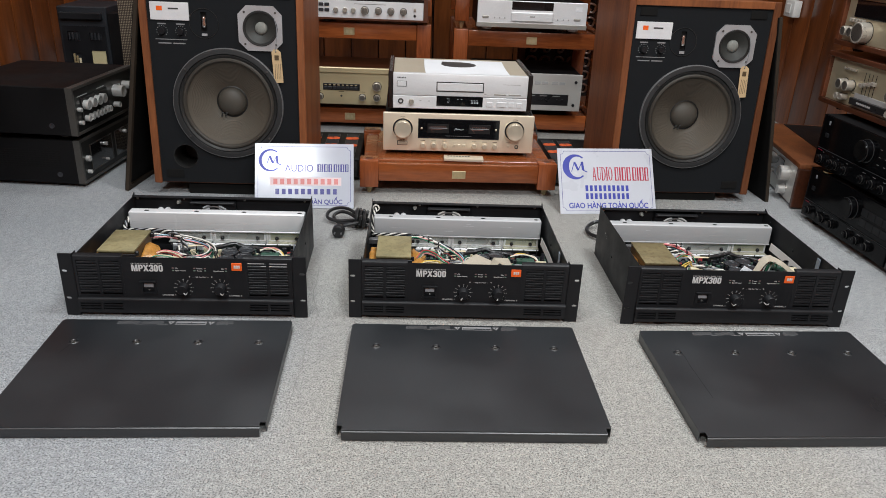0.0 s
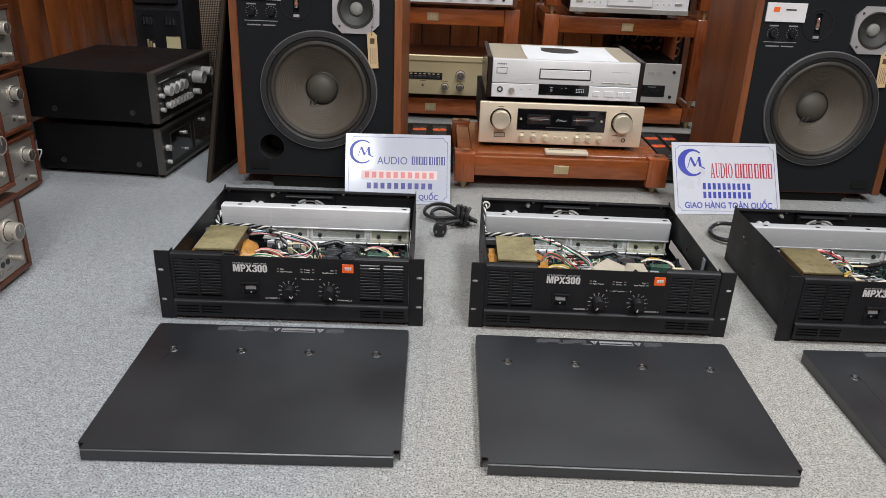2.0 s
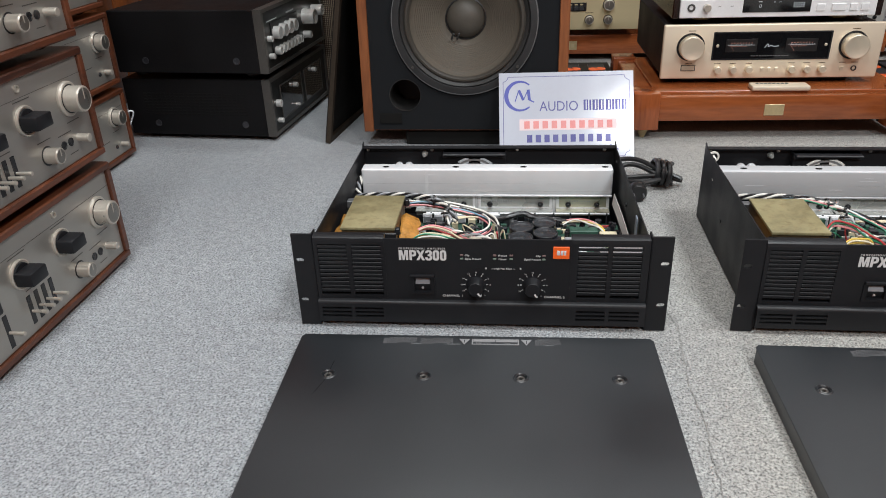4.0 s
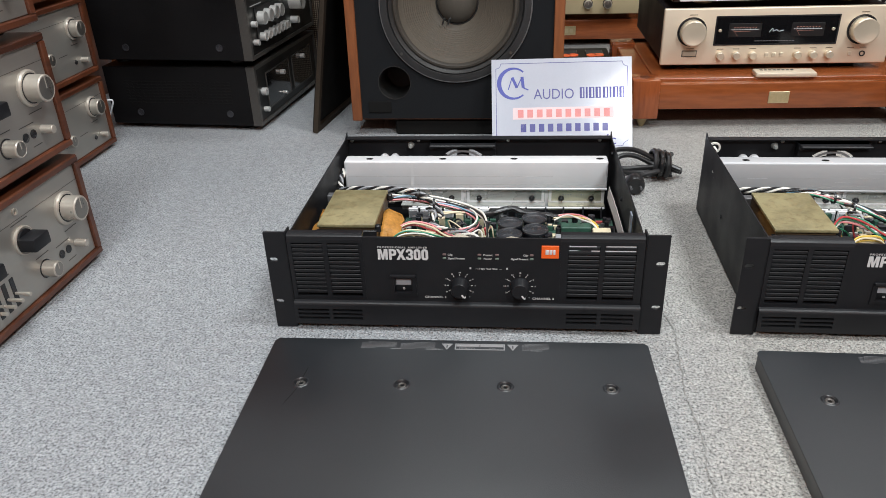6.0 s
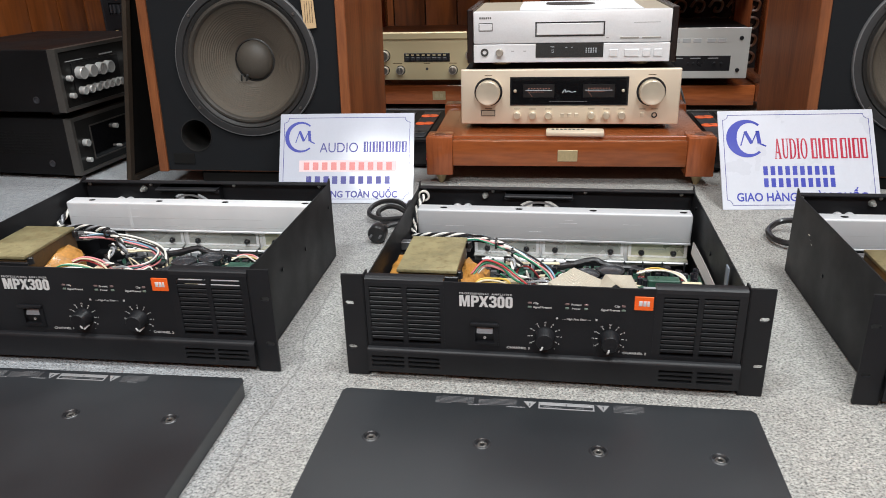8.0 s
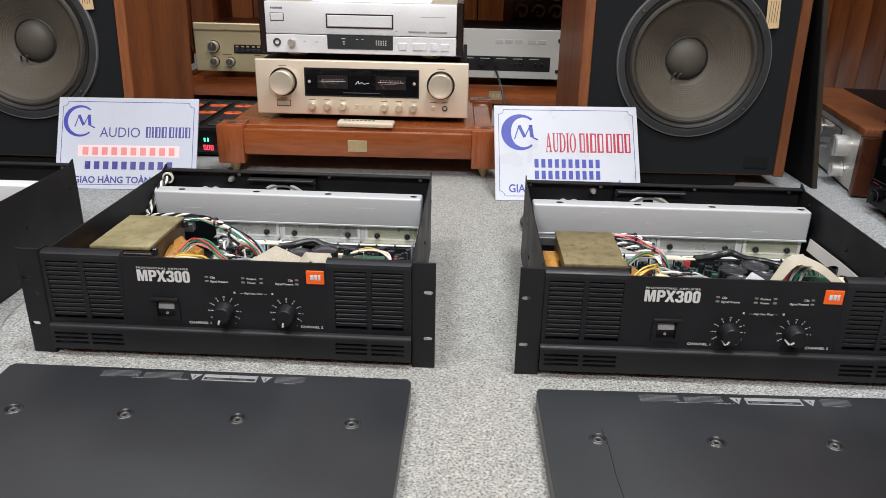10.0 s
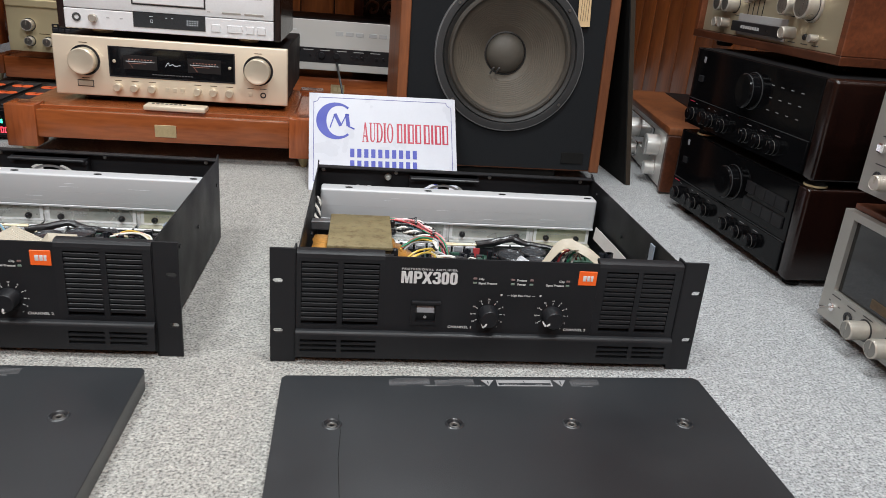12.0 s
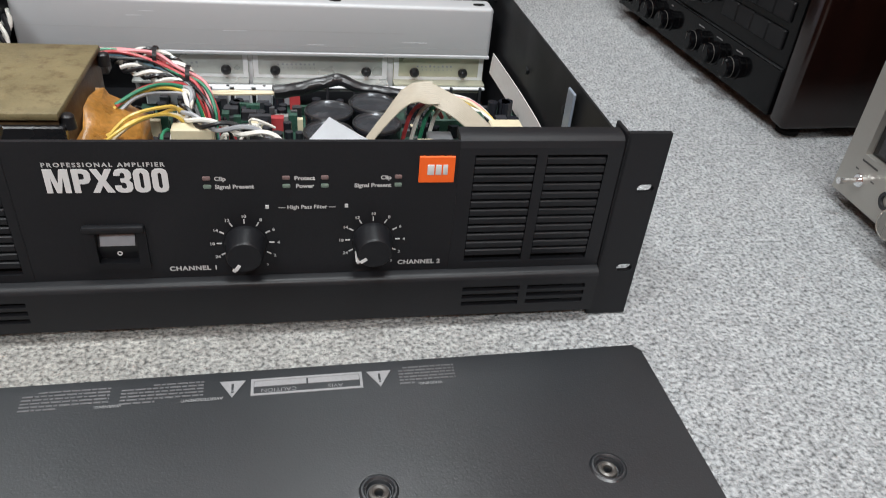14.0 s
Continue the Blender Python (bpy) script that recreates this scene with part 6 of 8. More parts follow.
def low_stand(m):
    st = thing("low_stand", m, "low lacquered red-wood equipment stand on brass cones", "stand")
    for x in (-0.277, 0.277):
        for y in (0.03, 0.385):
            bm = B()
            box(bm, x - 0.029, x + 0.029, y - 0.03, y + 0.03, 0.024, 0.109, 0.003, 2)
            po = part("post", bm, "cherry_z", st)
            bm = B()
            cyl(bm, (x, y, 0.0125), 0.005, 0.025, "z", 0.016, 16)
            part("cone_foot", bm, "brass", po, "brass cone foot")
            bm = B()
            lathe(bm, (x, y, 0.1085), [(0.012, 0.0006), (0.009, 0.0009), (0, 0.0004)], "z", 16)
            part("cup", bm, "case", po)
    for y0, y1 in ((0.004, 0.03), (0.38, 0.405)):
        bm = B()
        box(bm, -0.2485, 0.2485, y0, y1, 0.044, 0.1, 0.003, 2)
        part("beam", bm, "cherry", st, "lacquered red-wood beam")
    for s in (-1, 1):
        bm = B()
        box(bm, *sorted((s * 0.255, s * 0.295)), 0.06, 0.355, 0.045, 0.101, 0.002, 1)
        part("side_rail", bm, "cherry", st)
    bm = B()
    box(bm, -0.2545, 0.2545, 0.0305, 0.3795, 0.084, 0.105, 0.001, 1)
    part("top_board", bm, "cherry", st)
    plate(st, "name_plate", -0.021, 0.021, 0.056, 0.081, 0.0022, 0.005, "brass", label="small brass name plate")


low_stand(GRP @ pose(0, 0.022, 0, 0, 0, 0.8))


def integrated_amp(m):
    am = thing("integrated_amplifier", m, "champagne integrated amplifier with twin meters, on the low stand", "amplifier")
    w = 0.2375
    bm = B()
    box(bm, -w, w, 0, 0.012, 0.012, 0.133, 0.003, 3)
    part("faceplate", bm, "champagne", am, "champagne brushed faceplate")
    bm = B()
    box(bm, -w + 0.006, w - 0.006, 0.0122, 0.41, 0.014, 0.129, 0.002, 1)
    part("case", bm, "case_black", am, "dark metal case")
    bm = B()
    holed(bm, -0.128, 0.128, 0.054, 0.1165, -0.001, 0.002, [(-0.125, 0.125, 0.057, 0.1135)])
    wn = part("meter_window", bm, "w_black", am, "black meter window")
    plate(wn, "glass", -0.1255, 0.1255, 0.0565, 0.114, -0.0004, 0.0015, "black_glass")
    for cx in (-0.065, 0.065):
        mt = plate(wn, "meter_face", cx - 0.034, cx + 0.034, 0.0715, 0.1005, -0.0006, 0.0004, "meter_dark", 0.0003, "dim grey meter face")
        bm = B()
        box(bm, cx - 0.029, cx + 0.029, -0.001, -0.0005, 0.0868, 0.0875)
        for k in range(11):
            box(bm, cx - 0.0283 + 0.0055 * k, cx - 0.0277 + 0.0055 * k, -0.001, -0.0005, 0.0876, 0.0888 + 0.0008 * (k % 2))
        part("meter_line", bm, "disp_on", mt)
        bm = B()
        for k in range(8):
            x = cx - 0.023 + 0.0063 * k
            box(bm, x, x + 0.0026, -0.001, -0.0005, 0.0908, 0.0924)
        part("meter_scale", bm, "needle", mt)
        bm = B()
        v = [bm.verts.new(p) for p in ((cx - 0.0245, -0.001, 0.0862), (cx - 0.0239, -0.001, 0.0862), (cx - 0.014, -0.001, 0.0735), (cx - 0.0148, -0.001, 0.0735))]
        bm.faces.new(v)
        box(bm, cx - 0.0225, cx + 0.012, -0.001, -0.0005, 0.0835, 0.084)
        part("needle", bm, "needle", mt)
    bm = B()
    tube(bm, [(-0.014, -0.0005, 0.081), (-0.008, -0.0005, 0.089), (-0.006, -0.0005, 0.083), (0.0, -0.0005, 0.086), (0.006, -0.0005, 0.083), (0.016, -0.0005, 0.085)], 0.0006, 5)
    part("emblem", bm, "disp_on", wn)
    print_bars(wn, [(-0.042 + 0.006 * k, -0.0375 + 0.006 * k, 0.0622, 0.0015) for k in range(14)], "faint", -0.0008)
    for x in (-0.117, 0.117):
        rod(wn, x, 0.086, 0.0035, 0.002, "champ_knob", 0, "screw")
    for x in (-0.176, 0.176):
        # black ring stands in for the shadowed gap round the knob
        bm = B()
        lathe(bm, (x, 0.0005, 0.084), [(0.0312, 0), (0.0312, 0.0012), (0.026, 0.0012), (0.026, 0)], "y", 36)
        part("knob_ring", bm, "w_black", am)
        turned_knob(am, x, 0.084, 0.0265, 0.024, "champ_knob", 0, 0, "knob", "large champagne knob", False, 40)
    plate(am, "power_button", -0.191, -0.163, 0.032, 0.042, -0.003, 0.001, "champ_knob")
    bm = B()
    holed(bm, -0.193, -0.161, 0.03, 0.044, -0.0008, 0.0006, [(-0.1915, -0.1625, 0.0315, 0.0425)])
    part("button_frame", bm, "dark_print", am)
    for x in (-0.112, -0.078, -0.043, 0.05, 0.083, 0.116):
        turned_knob(am, x, 0.033, 0.0082, 0.014, "champ_knob", 0, 0, "small_knob", "", True, 18)
    for x in (-0.012, 0.003, 0.0185):
        plate(am, "button", x - 0.0042, x + 0.0042, 0.0285, 0.037, -0.002, 0.001, "champ_knob")
    plate(am, "button", 0.156, 0.164, 0.029, 0.037, -0.002, 0.001, "champ_knob")
    bm = B()
    lathe(bm, (0.186, 0, 0.033), [(0.0062, 0), (0.0062, 0.0015), (0.004, 0.0015), (0.0035, -0.001), (0, -0.001)], "y", 16)
    part("jack", bm, "w_black", am)
    print_bars(am, [(x - 0.007, x + 0.007, 0.0455, 0.0013) for x in (-0.112, -0.078, -0.043, 0.05, 0.083, 0.116, 0.16, 0.186)] + [(-0.184, -0.168, 0.047, 0.0015), (-0.184, -0.168, 0.119, 0.0015), (0.168, 0.184, 0.119, 0.0015)], "core_side")
    feet(am, (-0.17, 0.17), (0.05, 0.34), 0.013, 0.026, "satin", 0.013)


STAND_TOP = 0.1055
integrated_amp(GRP @ pose(0.0, 0.112, STAND_TOP))


def disc_player(m):
    cd = thing("disc_player", m, "silver disc player with dark wooden cheeks, on the amplifier", "disc player")
    w = 0.208
    bm = B()
    box(bm, -w, w, 0, 0.02, 0.05, 0.117, 0.0025, 2)
    part("upper_front", bm, "satin_silver", cd, "satin silver upper front")
    bm = B()
    box(bm, -w, w, 0.0, 0.02, 0.01, 0.0485, 0.0012, 1)
    part("lower_front", bm, "satin_silver", cd)
    bm = B()
    box(bm, -w + 0.001, w - 0.001, 0.0202, 0.29, 0.012, 0.1165, 0.001, 1)
    part("case", bm, "beige", cd, "pale champagne top case")
    for s in (-1, 1):
        bm = B()
        box(bm, *sorted((s * (w + 0.0004), s * (w + 0.0145))), 0.004, 0.3, 0.008, 0.121, 0.002, 1)
        part("wooden_cheek", bm, "rosewood", cd, "dark glossy wooden cheek")
    bm = B()
    holed(bm, -0.075, 0.071, 0.064, 0.094, -0.0012, 0.002, [(-0.0725, 0.0685, 0.0665, 0.0915)])
    part("tray_frame", bm, "w_black", cd)
    plate(cd, "tray", -0.0718, 0.0678, 0.0672, 0.0908, -0.0022, 0.002, "satin_silver", 0.001, "brushed disc tray")
    plate(cd, "display", -0.0735, 0.07, 0.02, 0.0505, -0.0015, 0.002, "black_glass", 0.0006, "dark display window")
    print_bars(cd, [(-0.039, -0.0385, 0.0305, 0.006), (-0.0355, -0.035, 0.0305, 0.006), (-0.039, -0.035, 0.036, 0.0006), (-0.039, -0.035, 0.0305, 0.0006), (-0.042, -0.034, 0.042, 0.0012), (-0.01, -0.006, 0.041, 0.001), (0.002, 0.006, 0.041, 0.001)] + [(0.033 + 0.005 * i, 0.0355 + 0.005 * i, 0.03 + 0.004 * j, 0.0018) for i in range(5) for j in range(3)], "disp_on", -0.0019, "display_segments")
    for x0, x1 in ((0.082, 0.1), (0.114, 0.144), (0.152, 0.168), (0.175, 0.192)):
        plate(cd, "button", x0, x1, 0.021, 0.036, -0.0022, 0.001, "satin_silver", 0.0008)
    for x0, x1 in ((0.104, 0.142), (0.149, 0.188)):
        plate(cd, "slim_button", x0, x1, 0.058, 0.0615, -0.0015, 0.001, "silver", 0.0005)
    plate(cd, "power_button", -0.195, -0.168, 0.078, 0.092, -0.002, 0.001, "satin_silver", 0.0008)
    bm = B()
    holed(bm, -0.1965, -0.1665, 0.0765, 0.0935, -0.0006, 0.0005, [(-0.1952, -0.1678, 0.0778, 0.0922)])
    part("button_frame", bm, "dark_print", cd)
    print_bars(cd, [(-0.195 + 0.0045 * k, -0.192 + 0.0045 * k, 0.1015, 0.004) for k in range(6)], "dark_print")
    print_bars(cd, [(0.13, 0.185, 0.09, 0.0012), (-0.126, -0.12, 0.033, 0.002), (-0.1, -0.094, 0.033, 0.002), (0.074, 0.08, 0.059, 0.002)], "grey_print")
    bm = B()
    lathe(bm, (-0.184, 0, 0.032), [(0.0085, 0), (0.0085, 0.002), (0.005, 0.002), (0.004, -0.001), (0, -0.001)], "y", 20)
    part("jack", bm, "dark_print", cd)
    turned_knob(cd, -0.151, 0.032, 0.008, 0.012, "knob", 0, 0, "small_knob", "", True, 20)
    feet(cd, (-0.15, 0.15), (0.05, 0.25), 0.012, 0.022, "brass", 0.012)


CD_Z = STAND_TOP + 0.1375
disc_player(GRP @ pose(0.0, 0.113, CD_Z))
bm = B()
strip(bm, [(-0.01, 0.012, 0.0005), (-0.017, 0.09, 0.0008), (-0.022, 0.17, 0.0012), (-0.026, 0.245, 0.0025)], 0.26, 0.0004, (1, 0.03, 0))
pp = solid("paper_sheet", GRP @ pose(0.03, 0.113, CD_Z + 0.1172, 0, 0, -4), bm, "paper", "white printed sheet lying on the disc player", "paper")
bm = B()
cyl(bm, (-0.03, 0.165, 0.0018), 0.045, 0.0008, "z", None, 28)
for v in bm.verts:
    v.co.x = -0.04 + (v.co.x + 0.03) * 1.25
    v.co.z += 0.008 * max(0.0, v.co.y - 0.16)
box(bm, -0.096, -0.05, 0.165, 0.21, 0.0019, 0.0024)
part("printed_shape", bm, "dark_print", pp, "dark printed shape")
rm = thing("remote_control", GRP @ pose(0.015, 0.062, STAND_TOP, 0, 0, -1), "slim champagne remote control on the low stand", "remote control")
bm = B()
box(bm, -0.062, 0.062, -0.018, 0.02, 0.0, 0.0105, 0.003, 2)
part("body", bm, "champagne", rm)
for k in range(8):
    bm = B()
    box(bm, -0.05 + 0.009 * k, -0.044 + 0.009 * k, 0.002, 0.008, 0.0104, 0.0118, 0.0005, 1)
    part("button", bm, "dark_print", rm)


# ---- power conditioners behind the stand ----
def power_conditioner(m, label, lit, columns):
    """A low black mains box: panels of sockets in columns on its top, a dark display in front."""
    pc = thing("power_conditioner", m, label, "power strip", "power conditioners")
    bm = B()
    box(bm, -0.108, 0.108, 0, 0.33, 0.006, 0.074, 0.003, 1)
    part("case", bm, "case_black", pc, "black metal box")
    for x in columns:
        bm = B()
        box(bm, x - 0.0215, x + 0.0215, 0.008, 0.29, 0.0742, 0.0775, 0.0012, 1)
        col = part("socket_panel", bm, "charcoal", pc, "column of mains sockets")
        bm = B()
        for s in (-1, 1):
            box(bm, x + s * 0.021 - 0.0006, x + s * 0.021 + 0.0006, 0.008, 0.29, 0.0775, 0.0782)
        tagged(part("panel_edge", bm, "trim_grey", col, "pale panel edges"), kind="stuff")
        for k, y in enumerate((0.045, 0.14, 0.23)):
            for dx in (-0.0095, 0.0095):
                bm = B()
                lathe(bm, (x + dx, y + 0.003 * (dx > 0), 0.0775), [(0, 0.0022), (0.0125, 0.0022), (0.0135, 0.0012), (0.0135, 0)], "z", 20)
                part("socket_face", bm, "socket" if k else "rubber", col, "orange socket face" if k else "black socket face")
    plate(pc, "front_window", -0.1, 0.1, 0.012, 0.066, -0.001, 0.002, "black_glass", 0.0006, "dark display window")
    if lit:
        bm = B()
        for k in range(3):
            for dx, z0, z1, wd in ((0, 0.018, 0.03, 0.0011), (0.0048, 0.018, 0.03, 0.0011), (0, 0.029, 0.0302, 0.0058), (0, 0.0178, 0.019, 0.0058)):
                box(bm, 0.036 + 0.0085 * k + dx, 0.036 + 0.0085 * k + dx + wd, -0.0018, -0.0012, z0, z1)
        part("red_digits", bm, "red_on", pc)
        bm = B()
        for k in range(2):
            box(bm, 0.038 + 0.008 * k, 0.0415 + 0.008 * k, -0.0018, -0.0012, 0.0385, 0.047)
        part("green_digits", bm, "green_on", pc)
    feet(pc, (-0.09, 0.09), (0.03, 0.3), 0.006, 0.012, "rubber", 0.006)


power_conditioner(pose(-0.4, 0.92, 0, 0, 0, 1), "black mains conditioner with orange sockets and lit digits", True, (-0.062, 0.002, 0.068))
power_conditioner(pose(0.447, 0.925, 0, 0, 0, 1), "black mains conditioner with orange sockets, beside the stand", False, (-0.082, -0.024))


# ---- two stacked wooden racks ----
def rack(m, label, w, tiers):
    rk = thing("equipment_rack", m, label, "rack", "equipment racks")
    for base, top, legs in tiers:
        for x in (-w, w - 0.056):
            for y in (0.0, 0.42):
                if legs:
                    bm = B()
                    box(bm, x, x + 0.056, y, y + 0.056, base + 0.03, top, 0.003, 2)
                    po = part("post", bm, "cherry_z", rk)
                    bm = B()
                    cyl(bm, (x + 0.028, y + 0.028, base + 0.015), 0.005, 0.031, "z", 0.015, 14)
                    part("cone_foot", bm, "brass", po, "brass cone foot")
        for y0, y1 in ((0.005, 0.03), (0.445, 0.47)):
            bm = B()
            box(bm, -w + 0.0565, w - 0.0565, y0, y1, top - 0.064, top - 0.003, 0.003, 2)
            part("beam", bm, "cherry", rk)
        for x0 in (-w + 0.01, w - 0.046):
            bm = B()
            box(bm, x0, x0 + 0.036, 0.0565, 0.4195, top - 0.06, top - 0.006, 0.002, 1)
            part("side_rail", bm, "cherry", rk)
        bm = B()
        box(bm, -w + 0.0565, w - 0.0565, 0.0305, 0.4445, top - 0.024, top - 0.005)
        part("shelf", bm, "cherry", rk)
        pl = plate(rk, "name_plate", -0.021, 0.021, top - 0.05, top - 0.022, 0.0032, 0.006, "brass", label="small brass name plate")
        print_bars(pl, [(-0.012, -0.002, top - 0.042, 0.012), (0.003, 0.013, top - 0.042, 0.012)], "gold", 0.0028)


TIERS = [(0.0, 0.084, True), (0.084, 0.42, True), (0.42, 0.765, True)]
TIERS_R = [(0.0, 0.082, True), (0.082, 0.409, True), (0.409, 0.752, True)]
rack(pose(-0.385, 1.6, 0), "stacked red-wood equipment rack behind the loudspeaker", 0.32, TIERS)
rack(pose(0.333, 1.6, 0), "stacked red-wood equipment rack on brass cones", 0.308, TIERS_R)


def gold_amp(m):
    am = thing("tube_preamplifier", m, "gold preamplifier on the rack's lower shelf", "amplifier")
    bm = B()
    box(bm, -0.215, 0.215, 0.0, 0.004, 0.0, 0.132, 0.001, 1)
    part("faceplate", bm, "gold", am, "worn gold faceplate")
    plate(am, "top_lip", -0.215, 0.215, 0.124, 0.146, -0.006, 0.01, "gold", 0.003, "polished gold lip")
    bm = B()
    box(bm, -0.212, 0.212, 0.0042, 0.3, 0.002, 0.138)
    part("case", bm, "case", am)
    plate(am, "selector_window", -0.092, 0.053, 0.056, 0.082, -0.002, 0.001, "w_black", 0.0005, "black selector window")
    for k in range(8):
        plate(am, "selector_key", -0.088 + 0.017 * k, -0.075 + 0.017 * k, 0.06, 0.07, -0.006, 0, "resist", 0.0008)
    print_bars(am, [(-0.086 + 0.017 * k, -0.077 + 0.017 * k, 0.0745, 0.004) for k in range(8)], "gold", -0.0026)
    for x in (-0.155, -0.105, 0.063, 0.121):
        turned_knob(am, x, 0.03, 0.0125, 0.018, "knob", 0, 0, "knob", "", True)
    turned_knob(am, 0.121, 0.075, 0.0165, 0.02, "knob", 0, 0, "knob", "", True)
    turned_knob(am, -0.155, 0.075, 0.0165, 0.02, "knob", 0, 0, "knob", "", True)
    rod(am, -0.02, 0.034, 0.004, 0.003, "dark_print", 0, "jack")
    print_bars(am, [(-0.03, -0.01, 0.05, 0.002), (0.05, 0.075, 0.05, 0.002), (-0.13, -0.1, 0.05, 0.002)], "core_side")


gold_amp(pose(-0.395, 1.57, 0.1045))


def receiver(m):
    rc = thing("stereo_receiver", m, "silver receiver with a dark dial, on the rack", "receiver")
    plate(rc, "lower_front", -0.205, 0.205, 0.012, 0.076, 0, 0.004, "satin_silver", 0.001, "silver lower front")
    plate(rc, "dial_window", -0.205, 0.205, 0.0765, 0.16, 0.0, 0.004, "black_glass", 0.001, "dark glass dial")
    bm = B()
    box(bm, -0.222, 0.222, -0.004, 0.3, 0.006, 0.012)
    box(bm, -0.222, 0.222, -0.004, 0.3, 0.16, 0.172)
    for s in (-1, 1):
        box(bm, *sorted((s * 0.2065, s * 0.222)), -0.004, 0.3, 0.0122, 0.1598)
    box(bm, -0.206, 0.206, 0.0045, 0.3, 0.0122, 0.1598)
    part("case", bm, "case", rc, "walnut case")
    for x, r in ((-0.13, 0.009), (-0.095, 0.009), (-0.063, 0.009), (-0.02, 0.0135), (0.032, 0.0115), (0.08, 0.0115), (0.128, 0.0115)):
        turned_knob(rc, x, 0.042, r, 0.014, "knob", 0, 0, "knob", "", True, 20)
    for i in range(2):
        for j in range(2):
            plate(rc, "key", -0.195 + 0.022 * i, -0.177 + 0.022 * i, 0.034 + 0.02 * j, 0.046 + 0.02 * j, -0.004, 0, "resist", 0.001)
    rod(rc, 0.172, 0.028, 0.005, 0.003, "w_black", 0, "jack")
    plate(rc, "switch", 0.168, 0.176, 0.045, 0.056, -0.006, 0, "knob", 0.001)
    print_bars(rc, [(-0.06, 0.06, 0.064, 0.0015)], "dark_print")
    feet(rc, (-0.17, 0.17), (0.04, 0.26), 0.01, 0.014, "satin", 0.006)


receiver(pose(-0.302, 1.575, 0.425))


def video_player(m):
    vp = thing("video_disc_player", m, "silver video disc player on the rack", "disc player")
    plate(vp, "front", -0.212, 0.212, 0.014, 0.11, 0, 0.008, "satin_silver", 0.002, "satin silver front")
    bm = B()
    box(bm, -0.21, 0.21, 0.0082, 0.33, 0.014, 0.108)
    part("case", bm, "case_black", vp)
    plate(vp, "base_strip", -0.214, 0.214, 0.011, 0.028, -0.004, 0.004, "silver", 0.001)
    plate(vp, "tray", -0.082, 0.082, 0.034, 0.07, -0.007, 0.002, "satin_silver", 0.004, "curved disc tray")
    plate(vp, "display", -0.08, 0.08, 0.077, 0.108, -0.001, 0.002, "black_glass", 0.001, "dark display window")
    for x0, x1 in ((-0.192, -0.168), (0.162, 0.188)):
        plate(vp, "button", x0, x1, 0.044, 0.053, -0.004, 0.001, "silver", 0.002)
    for x in (-0.145, -0.125, -0.105, 0.1, 0.122, 0.142):
        rod(vp, x, 0.046, 0.0028, 0.002, "grey_print")
    plate(vp, "sticker", 0.166, 0.192, 0.078, 0.096, -0.0006, 0.001, "paper", 0.0002)
    print_bars(vp, [(-0.01, 0.01, 0.051, 0.006)], "grey_print", -0.0074)
    feet(vp, (-0.17, 0.17), (0.04, 0.28), 0.011, 0.02, "satin_silver", 0.011)


video_player(pose(0.322, 1.57, 0.414))


def pro_power_amp(m):
    pa = thing("slim_power_amplifier", m, "silver power amplifier with a black control strip, on the rack", "amplifier")
    plate(pa, "front", -0.215, 0.215, 0.004, 0.15, 0, 0.006, "pale_silver", 0.001, "brushed silver front")
    bm = B()
    box(bm, -0.21, 0.21, 0.0062, 0.34, 0.004, 0.148)
    part("case", bm, "case_black", pa)
    plate(pa, "control_strip", -0.21, 0.165, 0.026, 0.07, -0.001, 0.002, "w_black", 0.0005, "black control strip")
    for x0 in (-0.005, 0.025, 0.055, 0.095, 0.125):
        plate(pa, "window", x0, x0 + 0.023, 0.108, 0.12, -0.0008, 0.002, "grey_print", 0.0005)
    for x, r in ((-0.12, 0.006), (-0.08, 0.003), (-0.045, 0.009), (0.0, 0.009), (0.045, 0.003), (0.06, 0.003), (0.075, 0.003), (0.12, 0.004), (0.14, 0.004)):
        rod(pa, x, 0.048, r, 0.006, "satin", -0.001, "control")
    for x, z in ((0.19, 0.12), (0.187, 0.028)):
        rod(pa, x, z, 0.006, 0.003, "w_black", 0, "bolt")
    print_bars(pa, [(-0.19, -0.12, 0.118, 0.002), (-0.19, -0.12, 0.1, 0.002), (-0.19, -0.12, 0.086, 0.002)], "satin_silver")
    print_bars(pa, [(-0.2 + 0.05 * k, -0.17 + 0.05 * k, 0.062, 0.002) for k in range(7)], "grey_print", -0.0014)


pro_power_amp(pose(0.33, 1.57, 0.1025))
bm = B()
tube(bm, [(0.33, 1.57, 0.13), (0.34, 1.5, 0.11), (0.355, 1.44, 0.06), (0.36, 1.4, 0.01), (0.37, 1.36, 0.006)], 0.0035, 7)
solid("signal_cable", Matrix(), bm, "cable", "thin black signal cable hanging behind the amplifier", "cable")
bm = B()
tube(bm, [(0.56, 1.22, 0.06), (0.62, 1.28, 0.03), (0.68, 1.35, 0.006), (0.62, 1.45, 0.006), (0.5, 1.5, 0.006)], 0.004, 7)
solid("mains_cable", Matrix(), bm, "cable", "black mains cable on the floor behind the stand", "cable")
bm = B()
tube(bm, [(-0.08, 2.2, 0.7), (-0.055, 2.15, 0.45), (-0.045, 2.15, 0.2), (-0.05, 2.1, 0.004)], 0.003, 7)
solid("hanging_cable", Matrix(), bm, "cable", "thin cable hanging between the racks", "cable")


